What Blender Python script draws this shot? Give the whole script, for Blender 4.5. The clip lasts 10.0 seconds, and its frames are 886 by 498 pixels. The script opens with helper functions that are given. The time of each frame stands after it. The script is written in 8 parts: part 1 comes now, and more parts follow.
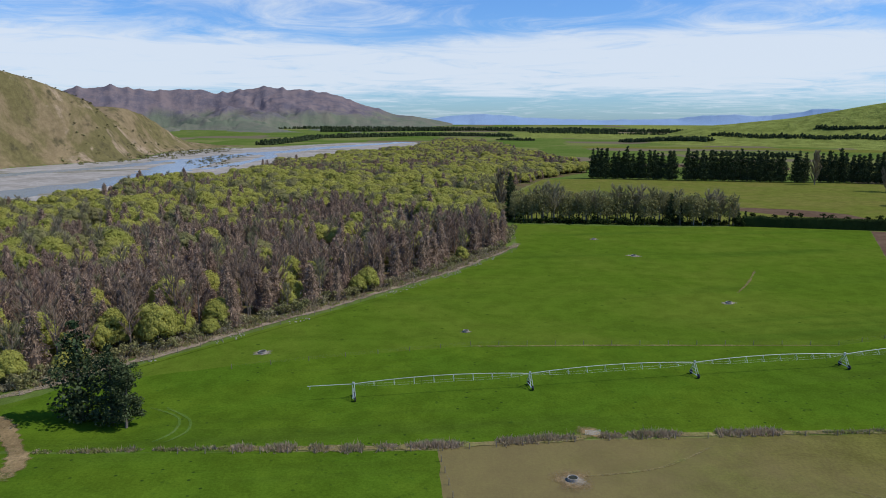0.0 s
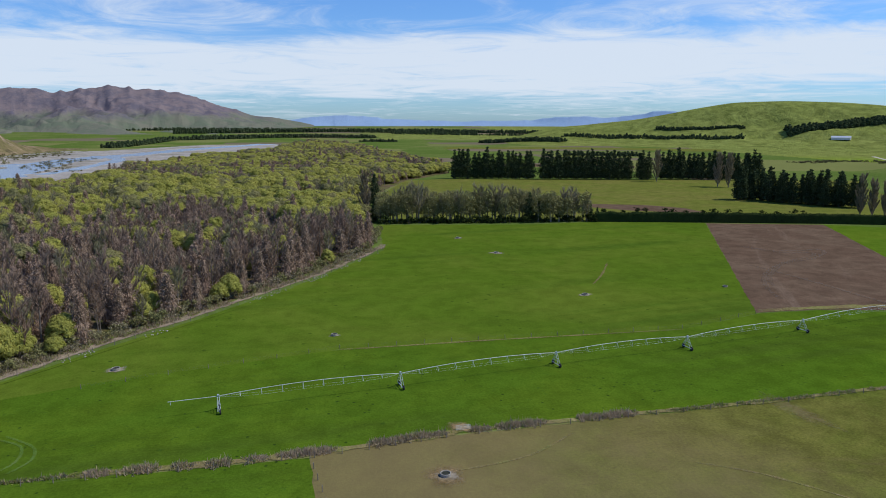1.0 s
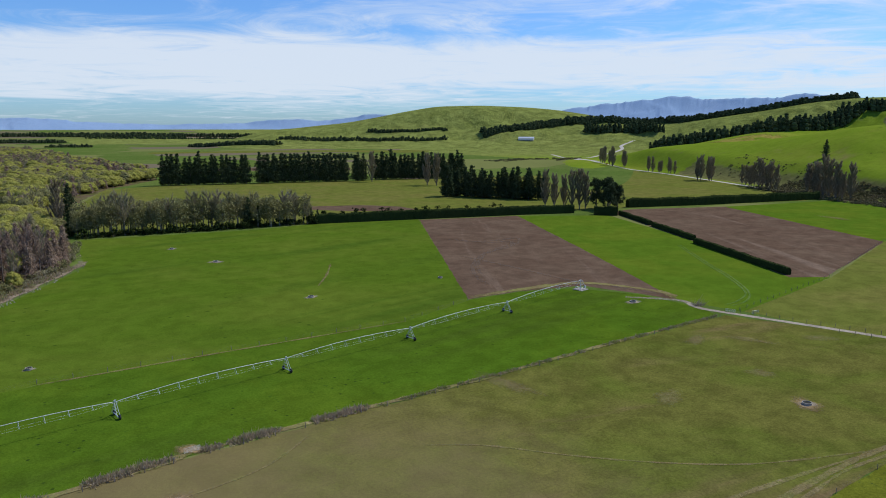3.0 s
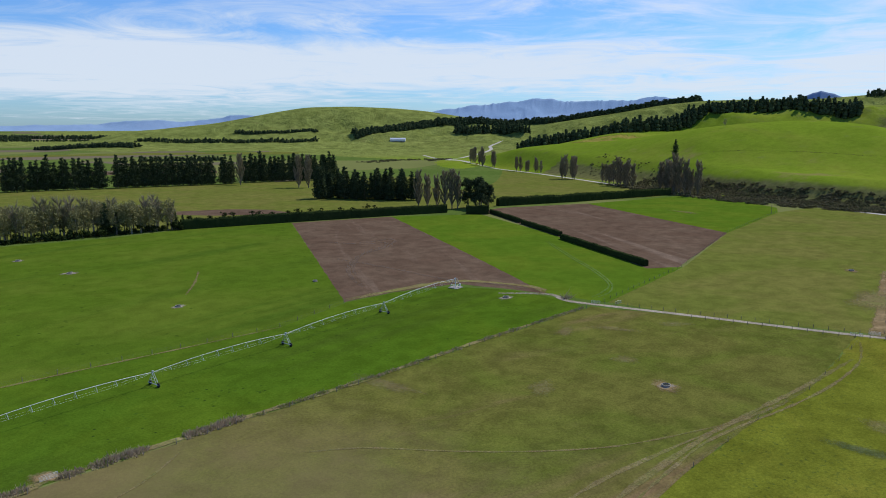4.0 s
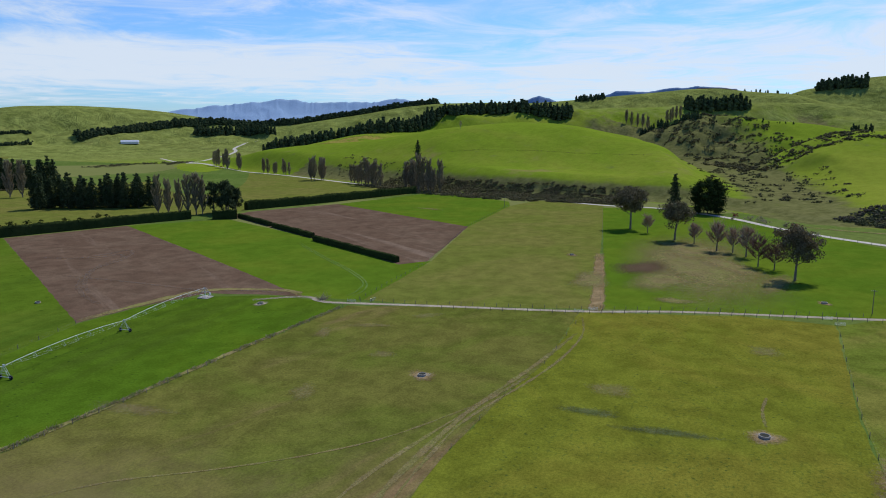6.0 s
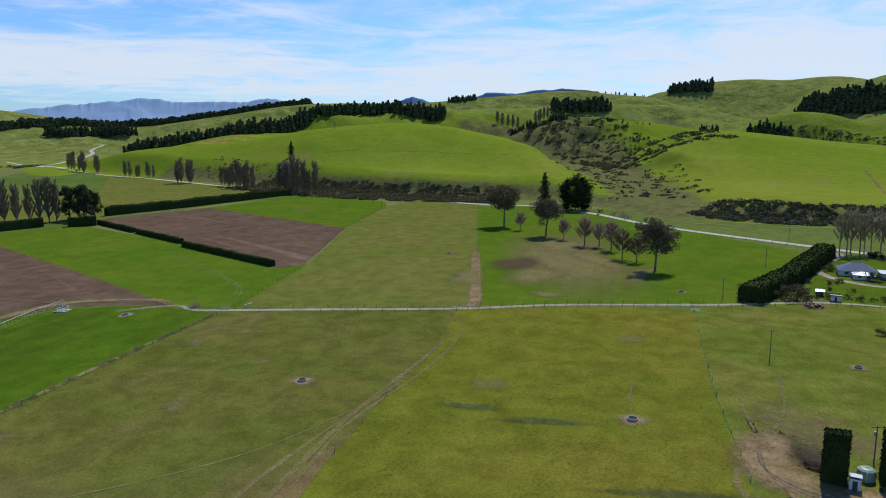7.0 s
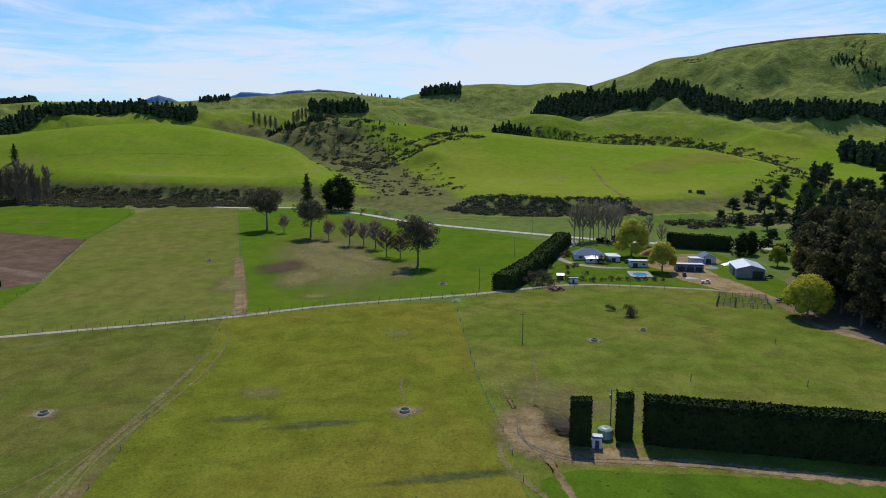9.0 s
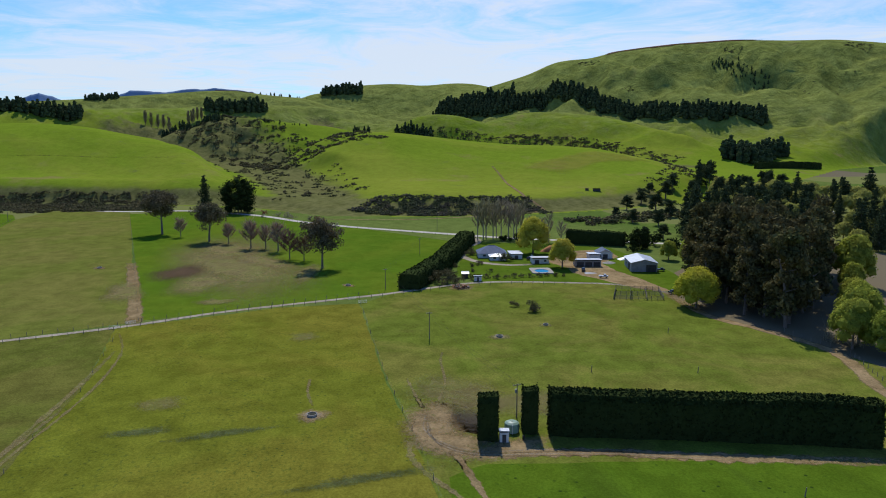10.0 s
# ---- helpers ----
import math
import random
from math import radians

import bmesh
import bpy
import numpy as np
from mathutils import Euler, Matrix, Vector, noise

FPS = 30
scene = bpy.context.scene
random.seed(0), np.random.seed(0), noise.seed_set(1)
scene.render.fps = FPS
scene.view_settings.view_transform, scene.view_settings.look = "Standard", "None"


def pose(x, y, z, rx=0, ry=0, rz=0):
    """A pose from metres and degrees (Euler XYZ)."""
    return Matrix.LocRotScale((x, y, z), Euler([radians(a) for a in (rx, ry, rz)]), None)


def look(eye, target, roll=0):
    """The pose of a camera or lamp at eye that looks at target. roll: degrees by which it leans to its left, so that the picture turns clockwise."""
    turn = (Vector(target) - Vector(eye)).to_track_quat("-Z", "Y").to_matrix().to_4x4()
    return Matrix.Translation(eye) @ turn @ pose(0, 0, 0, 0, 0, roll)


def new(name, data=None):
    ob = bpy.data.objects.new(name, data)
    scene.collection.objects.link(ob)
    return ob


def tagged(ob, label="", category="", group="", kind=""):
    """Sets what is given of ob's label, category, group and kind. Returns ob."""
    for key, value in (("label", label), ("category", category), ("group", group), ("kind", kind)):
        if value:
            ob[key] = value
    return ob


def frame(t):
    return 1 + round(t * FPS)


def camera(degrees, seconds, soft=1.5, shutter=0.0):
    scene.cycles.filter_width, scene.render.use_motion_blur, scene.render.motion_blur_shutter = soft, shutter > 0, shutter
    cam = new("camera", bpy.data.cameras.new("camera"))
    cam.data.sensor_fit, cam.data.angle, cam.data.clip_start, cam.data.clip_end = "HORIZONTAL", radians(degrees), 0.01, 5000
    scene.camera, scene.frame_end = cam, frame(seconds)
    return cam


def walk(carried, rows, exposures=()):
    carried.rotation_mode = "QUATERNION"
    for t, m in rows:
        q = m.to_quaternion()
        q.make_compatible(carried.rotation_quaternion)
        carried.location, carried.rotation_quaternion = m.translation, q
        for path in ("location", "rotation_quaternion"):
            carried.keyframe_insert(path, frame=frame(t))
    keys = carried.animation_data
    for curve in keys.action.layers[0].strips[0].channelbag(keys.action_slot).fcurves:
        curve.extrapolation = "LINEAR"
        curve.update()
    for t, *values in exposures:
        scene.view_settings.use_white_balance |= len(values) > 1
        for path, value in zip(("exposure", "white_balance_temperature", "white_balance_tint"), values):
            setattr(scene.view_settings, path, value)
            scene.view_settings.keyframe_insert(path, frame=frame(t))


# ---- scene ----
cam = camera(63.4, 10.0, 1.0)
PATH = [
    (0, pose(0, 0, 72, 79.802, -0.058, -0.000)),
    (0.5, pose(0, 0, 72, 79.845, -0.057, -5.006)),
    (1, pose(0, 0, 72, 79.918, -0.078, -10.809)),
    (1.5, pose(0, 0, 72, 79.975, -0.023, -16.320)),
    (2, pose(0, 0, 72, 80.028, -0.046, -21.960)),
    (2.5, pose(0, 0, 72, 80.089, 0.010, -27.427)),
    (3, pose(0, 0, 72, 80.157, -0.001, -33.020)),
    (4.5, pose(0, 0, 72, 80.283, 0.039, -48.110)),
    (5, pose(0, 0, 72, 80.331, 0.033, -53.274)),
    (5.5, pose(0, 0, 72, 80.329, 0.004, -58.020)),
    (7, pose(0, 0, 72, 80.374, 0.011, -72.771)),
    (7.5, pose(0, 0, 72, 80.402, -0.022, -77.431)),
    (8, pose(0, 0, 72, 80.414, 0.003, -82.432)),
    (8.5, pose(0, 0, 72, 80.423, 0.036, -86.927)),
    (9, pose(0, 0, 72, 80.433, 0.010, -91.587)),
    (9.5, pose(0, 0, 72, 80.446, 0.017, -95.332)),
    (10, pose(0, 0, 72, 80.450, -0.023, -99.255)),
]
walk(cam, PATH)

# ---- world, sun ----
SUN_ELEV, SUN_AZ = 51.0, 98.0   # azimuth clockwise from +y


def make_world():
    w = bpy.data.worlds.new("spring_sky")
    scene.world = w
    w.use_nodes = True
    nt = w.node_tree
    nt.nodes.clear()
    N, L = nt.nodes.new, nt.links.new
    out, bg = N("ShaderNodeOutputWorld"), N("ShaderNodeBackground")
    sky = N("ShaderNodeTexSky")
    sky.sky_type, sky.sun_disc = "NISHITA", False
    sky.sun_elevation, sky.sun_rotation = radians(SUN_ELEV), radians(SUN_AZ)
    sky.air_density, sky.dust_density, sky.ozone_density = 1.0, 0.4, 2.0
    tc, sep = N("ShaderNodeTexCoord"), N("ShaderNodeSeparateXYZ")
    L(tc.outputs["Generated"], sep.inputs[0])

    def m(op, a, b=None, c=None):
        n = N("ShaderNodeMath")
        n.operation = op
        for i, v in enumerate((a, b, c)):
            if v is None:
                continue
            if isinstance(v, (int, float)):
                n.inputs[i].default_value = v
            else:
                L(v, n.inputs[i])
        return n.outputs[0]
    # a flat cloud layer seen from below: direction divided by height
    zz = m("ADD", m("MAXIMUM", sep.outputs[2], 0.0), 0.045)
    comb = N("ShaderNodeCombineXYZ")
    L(m("DIVIDE", sep.outputs[0], zz), comb.inputs[0])
    L(m("DIVIDE", sep.outputs[1], zz), comb.inputs[1])

    def cloud(scale, detail, rough, dist, offset):
        mp, n = N("ShaderNodeMapping"), N("ShaderNodeTexNoise")
        mp.inputs["Location"].default_value = offset
        L(comb.outputs[0], mp.inputs[0])
        L(mp.outputs[0], n.inputs[0])
        n.inputs["Scale"].default_value, n.inputs["Detail"].default_value = scale, detail
        n.inputs["Roughness"].default_value, n.inputs["Distortion"].default_value = rough, dist
        return n.outputs[0]
    big, fine = cloud(0.22, 4, 0.55, 0.6, (3.2, 7.7, 0)), cloud(0.85, 9, 0.66, 1.3, (1.3, 4.1, 0))
    # the bank of cloud lies low in the sky and thins out overhead
    bank = N("ShaderNodeValToRGB")
    el = bank.color_ramp.elements
    el[0].position, el[0].color = 0.0, (0.0, 0.0, 0.0, 1)
    el[1].position, el[1].color = 0.42, (0.02, 0.02, 0.02, 1)
    for p, v in ((0.022, 0.03), (0.050, 0.36), (0.088, 0.36), (0.120, 0.08), (0.24, 0.02)):
        e = el.new(p)
        e.color = (v, v, v, 1)
    L(sep.outputs[2], bank.inputs[0])
    # the bank thins out towards the sun
    sunward = m("MAXIMUM", m("ADD", m("MULTIPLY", sep.outputs[0], 0.9), m("MULTIPLY", sep.outputs[1], -0.43)), 0.0)
    low = m("MULTIPLY", bank.outputs[0], m("SUBTRACT", 1.0, m("MULTIPLY", sunward, 0.62)))
    dens = m("ADD", m("SUBTRACT", m("ADD", m("MULTIPLY", big, 0.6), m("MULTIPLY", fine, 0.80)), 0.17), low)
    # thin high cloud thickens towards the sun
    side = m("MAXIMUM", m("ADD", m("MULTIPLY", sep.outputs[0], 0.9), m("MULTIPLY", sep.outputs[1], -0.43)), 0.0)
    dens = m("ADD", dens, m("MULTIPLY", m("POWER", side, 3.0), 0.165))
    # the sky clears overhead
    clear = N("ShaderNodeMapRange")
    clear.inputs["From Min"].default_value, clear.inputs["From Max"].default_value = 0.2, 0.45
    clear.inputs["To Max"].default_value = 0.5
    L(sep.outputs[2], clear.inputs[0])
    dens = m("SUBTRACT", dens, clear.outputs[0])
    ramp = N("ShaderNodeMapRange")
    ramp.interpolation_type = "SMOOTHSTEP"
    ramp.inputs["From Min"].default_value, ramp.inputs["From Max"].default_value = 0.50, 0.88
    ramp.inputs["To Max"].default_value = 0.90
    L(dens, ramp.inputs[0])
    mix = N("ShaderNodeMix")
    mix.data_type = "RGBA"
    L(ramp.outputs[0], mix.inputs[0])
    tint = N("ShaderNodeMix")
    tint.data_type, tint.blend_type = "RGBA", "MULTIPLY"
    tint.inputs[0].default_value = 1.0
    L(sky.outputs[0], tint.inputs[6])
    tint.inputs[7].default_value = SKY_TINT
    L(tint.outputs[2], mix.inputs[6])
    mix.inputs[7].default_value = CLOUD
    L(mix.outputs[2], bg.inputs[0])
    bg.inputs[1].default_value = SKY_STRENGTH
    L(bg.outputs[0], out.inputs[0])


SKY_STRENGTH, SKY_TINT, CLOUD = 0.10, (0.57, 0.915, 1.46, 1), (7.0, 7.8, 8.9, 1)
make_world()
sun = new("sun", bpy.data.lights.new("sun", "SUN"))
sun.data.energy, sun.data.angle, sun.data.color = 3.55, radians(0.55), (1.0, 0.965, 0.89)
_el, _az = radians(SUN_ELEV), radians(SUN_AZ)
sun.matrix_world = look((0, 0, 300), (-300 * math.cos(_el) * math.sin(_az), -300 * math.cos(_el) * math.cos(_az), 300 - 300 * math.sin(_el)))
scene.view_settings.exposure = 0.0

# ---- materials ----
def shader(name, rough=0.8, metal=0.0, spec=0.3):
    mt = bpy.data.materials.new(name)
    mt.use_nodes = True
    b = mt.node_tree.nodes["Principled BSDF"]
    b.inputs["Roughness"].default_value, b.inputs["Metallic"].default_value = rough, metal
    b.inputs["Specular IOR Level"].default_value = spec
    return mt, mt.node_tree, b


def rgb(c):
    return (c[0], c[1], c[2], 1)


def noise_out(nt, scale, detail=4, rough=0.55, stretch=None, turn=0.0, distort=0.0, vec=None):
    """Noise over world metres; stretch squeezes it along one way, turned by degrees."""
    N, L = nt.nodes.new, nt.links.new
    n = N("ShaderNodeTexNoise")
    n.inputs["Scale"].default_value, n.inputs["Detail"].default_value = scale, detail
    n.inputs["Roughness"].default_value, n.inputs["Distortion"].default_value = rough, distort
    if vec is None:
        vec = N("ShaderNodeNewGeometry").outputs["Position"]
    if stretch:
        mp = N("ShaderNodeMapping")
        mp.vector_type = "TEXTURE"
        mp.inputs["Rotation"].default_value = (0, 0, radians(turn))
        mp.inputs["Scale"].default_value = stretch
        L(vec, mp.inputs[0])
        vec = mp.outputs[0]
    L(vec, n.inputs[0])
    return n.outputs[0]


def ramped(nt, fac, lo, hi):
    n = nt.nodes.new("ShaderNodeMapRange")
    n.interpolation_type = "SMOOTHSTEP"
    n.inputs["From Min"].default_value, n.inputs["From Max"].default_value = lo, hi
    nt.links.new(fac, n.inputs[0])
    return n.outputs[0]


def mixed(nt, fac, a, b, kind="MIX"):
    n = nt.nodes.new("ShaderNodeMix")
    n.data_type, n.blend_type = "RGBA", kind
    for i, v in ((0, fac), (6, a), (7, b)):
        if isinstance(v, (int, float)):
            n.inputs[i].default_value = v
        elif isinstance(v, tuple):
            n.inputs[i].default_value = rgb(v)
        else:
            nt.links.new(v, n.inputs[i])
    return n.outputs[2]


def bump(nt, b, height, strength, dist):
    n = nt.nodes.new("ShaderNodeBump")
    n.inputs["Strength"].default_value, n.inputs["Distance"].default_value = strength, dist
    nt.links.new(height, n.inputs["Height"])
    nt.links.new(n.outputs[0], b.inputs["Normal"])


def ground_mat(name, base, second, fleck, big=0.02, lo=0.4, hi=0.65, fleck_scale=0.5, fleck_lo=0.55, fleck_hi=0.75,
               stretch=None, turn=0.0, fine=0.35, bump_d=0.25, extra=None, spots=None):
    """Turf or soil: broad patches of a second colour, small flecks of a third, an uneven mottle from many sizes of grain, and
    spots: scattered dark tufts, as (metres apart, colour)."""
    mt, nt, b = shader(name, 1.0, 0, 0.0)
    c = mixed(nt, ramped(nt, noise_out(nt, big, 6, 0.65, stretch, turn, 0.6), lo, hi), base, second)
    if extra:
        col, sc, l2, h2, st, tn = extra
        c = mixed(nt, ramped(nt, noise_out(nt, sc, 5, 0.65, st, tn, 0.3), l2, h2), c, col)
    patchy = noise_out(nt, 0.035, 6, 0.7)
    fl = nt.nodes.new("ShaderNodeMath")
    fl.operation = "MULTIPLY"
    nt.links.new(ramped(nt, noise_out(nt, fleck_scale, 4, 0.65), fleck_lo, fleck_hi), fl.inputs[0])
    nt.links.new(ramped(nt, patchy, 0.36, 0.60), fl.inputs[1])
    c = mixed(nt, fl.outputs[0], c, fleck)
    c = mixed(nt, min(1.0, fine * 1.5), c, mixed(nt, ramped(nt, noise_out(nt, 0.10, 11, 0.74, distort=0.3), 0.34, 0.66), (0.58, 0.58, 0.58), (1.42, 1.42, 1.42)), "MULTIPLY")
    c = mixed(nt, min(1.0, fine * 1.2), c, mixed(nt, ramped(nt, noise_out(nt, 1.5, 6, 0.78), 0.34, 0.66), (0.45, 0.45, 0.45), (1.55, 1.55, 1.55)), "MULTIPLY")
    if spots:
        apart, dark = spots
        vo = nt.nodes.new("ShaderNodeTexVoronoi")
        vo.inputs["Scale"].default_value = 1.0 / apart
        nt.links.new(nt.nodes.new("ShaderNodeNewGeometry").outputs["Position"], vo.inputs[0])
        near = ramped(nt, vo.outputs["Distance"], 0.15, 0.07)
        gate = nt.nodes.new("ShaderNodeMath")
        gate.operation = "MULTIPLY"
        nt.links.new(near, gate.inputs[0])
        nt.links.new(ramped(nt, noise_out(nt, 0.045, 4, 0.6), 0.44, 0.56), gate.inputs[1])
        c = mixed(nt, gate.outputs[0], c, dark)
    nt.links.new(c, b.inputs["Base Color"])
    bump(nt, b, noise_out(nt, 0.45, 8, 0.72), 0.6, bump_d)
    return mt


def plain_mat(name, a, b2, scale=1.5, rough=0.7, metal=0.0, spec=0.3, bump_d=0.02, per_object=0.0):
    mt, nt, b = shader(name, rough, metal, spec)
    vec = nt.nodes.new("ShaderNodeTexCoord").outputs["Object"]
    c = mixed(nt, ramped(nt, noise_out(nt, scale, 5, 0.65, vec=vec), 0.35, 0.7), a, b2)
    c = mixed(nt, 0.25, c, mixed(nt, noise_out(nt, scale * 9, 3, 0.6, vec=vec), (0.4, 0.4, 0.4), (1.6, 1.6, 1.6)), "MULTIPLY")
    nt.links.new(c, b.inputs["Base Color"])
    if bump_d:
        bump(nt, b, noise_out(nt, scale * 6, 4, 0.6, vec=vec), 0.5, bump_d)
    return mt


def leaf_mat(name, a, b2, glow=0.35, vary=0.4):
    """Foliage: colour varies from tree to tree, from clump to clump and from leaf to leaf; some light passes through."""
    mt, nt, b = shader(name, 0.8, 0, 0.0)
    N, L = nt.nodes.new, nt.links.new
    geo, inf = N("ShaderNodeNewGeometry"), N("ShaderNodeObjectInfo")
    c = mixed(nt, ramped(nt, noise_out(nt, 0.055, 3, 0.6), 0.35, 0.65), a, b2)
    c = mixed(nt, inf.outputs["Random"], c, mixed(nt, 0.6, c, b2))
    spread = N("ShaderNodeMapRange")
    spread.inputs["To Min"].default_value, spread.inputs["To Max"].default_value = 1 - vary, 1 + vary
    L(geo.outputs["Random Per Island"], spread.inputs[0])
    mul = N("ShaderNodeVectorMath")
    mul.operation = "SCALE"
    L(c, mul.inputs[0])
    L(spread.outputs[0], mul.inputs["Scale"])
    L(mul.outputs[0], b.inputs["Base Color"])
    if glow:
        tr, mx, out = N("ShaderNodeBsdfTranslucent"), N("ShaderNodeMixShader"), nt.nodes["Material Output"]
        L(mul.outputs[0], tr.inputs[0])
        mx.inputs[0].default_value = glow
        L(b.outputs[0], mx.inputs[1])
        L(tr.outputs[0], mx.inputs[2])
        L(mx.outputs[0], out.inputs[0])
    return mt


PASTURE = ground_mat("pasture", (0.088, 0.135, 0.026), (0.125, 0.160, 0.038), (0.066, 0.098, 0.022), 0.006, fine=0.25)
# the far plain is cut into many small fields of slightly different colour
_nt = PASTURE.node_tree
_vo = _nt.nodes.new("ShaderNodeTexVoronoi")
_vo.distance, _vo.inputs["Scale"].default_value = "CHEBYCHEV", 0.0042
_nt.links.new(_nt.nodes.new("ShaderNodeNewGeometry").outputs["Position"], _vo.inputs[0])
_sepc = _nt.nodes.new("ShaderNodeSeparateColor")
_nt.links.new(_vo.outputs["Color"], _sepc.inputs[0])
_old = _nt.nodes["Principled BSDF"].inputs["Base Color"].links[0].from_socket
_c = mixed(_nt, ramped(_nt, _sepc.outputs[0], 0.55, 0.7), _old, mixed(_nt, 0.7, _old, (0.19, 0.19, 0.065)))
_c = mixed(_nt, ramped(_nt, _sepc.outputs[1], 0.80, 0.82), _c, mixed(_nt, 0.75, _c, (0.17, 0.125, 0.095)))
_nt.links.new(_c, _nt.nodes["Principled BSDF"].inputs["Base Color"])
HILL_PASTURE = ground_mat("hill_pasture", (0.153, 0.219, 0.018), (0.200, 0.232, 0.028), (0.124, 0.152, 0.028), 0.004, 0.42, 0.68, 0.05, 0.55, 0.8, fine=0.16, bump_d=0.35,
                          extra=((0.220, 0.186, 0.060), 0.011, 0.58, 0.75, None, 0))
# rough turf in the gullies and on the scarp; a paler tint painted on far hills to brighten their shaded slopes
_nt = HILL_PASTURE.node_tree
_old = _nt.nodes["Principled BSDF"].inputs["Base Color"].links[0].from_socket
for _name, _tint, _amount, _grain in (("high", (0.200, 0.222, 0.062), 0.8, 0.03), ("rough", (0.128, 0.118, 0.050), 0.85, 0.12)):
    _a = _nt.nodes.new("ShaderNodeAttribute")
    _a.attribute_name = _name
    _m = _nt.nodes.new("ShaderNodeMath")
    _m.operation = "MULTIPLY_ADD"
    _nt.links.new(noise_out(_nt, 0.05, 5, 0.7), _m.inputs[0])
    _m.inputs[1].default_value = 1.6
    _nt.links.new(_a.outputs["Fac"], _m.inputs[2])
    _f = _nt.nodes.new("ShaderNodeMath")
    _f.operation = "MULTIPLY"
    _nt.links.new(ramped(_nt, _m.outputs[0], 0.95, 1.75), _f.inputs[0])
    _f.inputs[1].default_value = _amount
    _old = mixed(_nt, _f.outputs[0], _old, mixed(_nt, ramped(_nt, noise_out(_nt, _grain, 8, 0.72), 0.3, 0.7), tuple(v * 0.6 for v in _tint), tuple(v * 1.35 for v in _tint)))
_nt.links.new(_old, _nt.nodes["Principled BSDF"].inputs["Base Color"])
# slips and hollows on the high country
_a = _nt.nodes.new("ShaderNodeAttribute")
_a.attribute_name = "high"
_m = _nt.nodes.new("ShaderNodeMath")
_m.operation = "MULTIPLY"
_nt.links.new(noise_out(_nt, 0.014, 8, 0.68, distort=0.4), _m.inputs[0])
_nt.links.new(_a.outputs["Fac"], _m.inputs[1])
_relief = _nt.nodes.new("ShaderNodeBump")
_relief.inputs["Strength"].default_value = 0.8
_relief.inputs["Distance"].default_value = 22.0
_nt.links.new(_m.outputs[0], _relief.inputs["Height"])
_nt.links.new(_relief.outputs[0], _nt.nodes["Bump"].inputs["Normal"])
GREEN_A = ground_mat("lush_grass", (0.078, 0.129, 0.011), (0.099, 0.140, 0.015), (0.054, 0.098, 0.009), 0.012, fine=0.22, fleck_lo=0.60, fleck_hi=0.74, spots=(6.0, (0.046, 0.080, 0.009)),
                     extra=((0.064, 0.110, 0.011), 0.03, 0.5, 0.7, (1, 9, 1), 100))
GREEN_B = ground_mat("irrigated_grass", (0.065, 0.120, 0.009), (0.080, 0.132, 0.010), (0.042, 0.082, 0.009), 0.02, fleck_scale=0.4, fleck_lo=0.58, fleck_hi=0.72, fine=0.25, spots=(3.4, (0.026, 0.052, 0.008)),
                     extra=((0.058, 0.096, 0.010), 0.035, 0.5, 0.7, (1, 10, 1), 97))
GREEN_C = ground_mat("bright_grass", (0.081, 0.140, 0.011), (0.104, 0.151, 0.013), (0.061, 0.111, 0.009), 0.02, fine=0.2)
TAN = ground_mat("grazed_paddock", (0.124, 0.122, 0.026), (0.100, 0.118, 0.019), (0.078, 0.080, 0.021), 0.025, 0.38, 0.66, 0.9, 0.52, 0.75, fine=0.35,
                 extra=((0.186, 0.120, 0.061), 0.03, 0.56, 0.75, (1, 5, 1), 80))
_nt = TAN.node_tree
_sx = _nt.nodes.new("ShaderNodeSeparateXYZ")
_nt.links.new(_nt.nodes.new("ShaderNodeNewGeometry").outputs["Position"], _sx.inputs[0])
_ma = _nt.nodes.new("ShaderNodeMath")
_ma.operation = "MULTIPLY_ADD"
_nt.links.new(noise_out(_nt, 0.03, 6, 0.7), _ma.inputs[0])
_ma.inputs[1].default_value = 150
_nt.links.new(_sx.outputs[0], _ma.inputs[2])
_old = _nt.nodes["Principled BSDF"].inputs["Base Color"].links[0].from_socket
_nt.links.new(mixed(_nt, ramped(_nt, _ma.outputs[0], 215, 95), _old, mixed(_nt, 0.62, _old, (0.205, 0.150, 0.075))), _nt.nodes["Principled BSDF"].inputs["Base Color"])
OLIVE = ground_mat("olive_paddock", (0.132, 0.146, 0.016), (0.160, 0.150, 0.020), (0.080, 0.098, 0.016), 0.012, 0.42, 0.62, 0.8, 0.52, 0.68, fine=0.32, spots=(2.6, (0.062, 0.084, 0.016)))
TAN_FAR = ground_mat("yellowish_paddock", (0.126, 0.142, 0.026), (0.150, 0.146, 0.034), (0.102, 0.114, 0.023), 0.02, fine=0.28)
COW_GREEN = ground_mat("trampled_grass", (0.116, 0.146, 0.020), (0.152, 0.150, 0.030), (0.092, 0.104, 0.020), 0.03, 0.42, 0.66, 0.6, 0.52, 0.72, fine=0.35)
SOIL = ground_mat("ploughed_soil", (0.114, 0.073, 0.047), (0.138, 0.093, 0.060), (0.084, 0.055, 0.036), 0.03, 0.4, 0.65, 0.9, fine=0.3,
                  extra=((0.179, 0.126, 0.087), 0.06, 0.55, 0.72, (1, 14, 1), -30))
WEEDY = ground_mat("weedy_turf", (0.075, 0.098, 0.040), (0.100, 0.112, 0.055), (0.045, 0.062, 0.024), 0.2, fine=0.5)
DIRT = ground_mat("worn_earth", (0.298, 0.213, 0.109), (0.232, 0.161, 0.078), (0.133, 0.130, 0.040), 0.12, 0.4, 0.62, 0.5, 0.55, 0.7, fine=0.35)
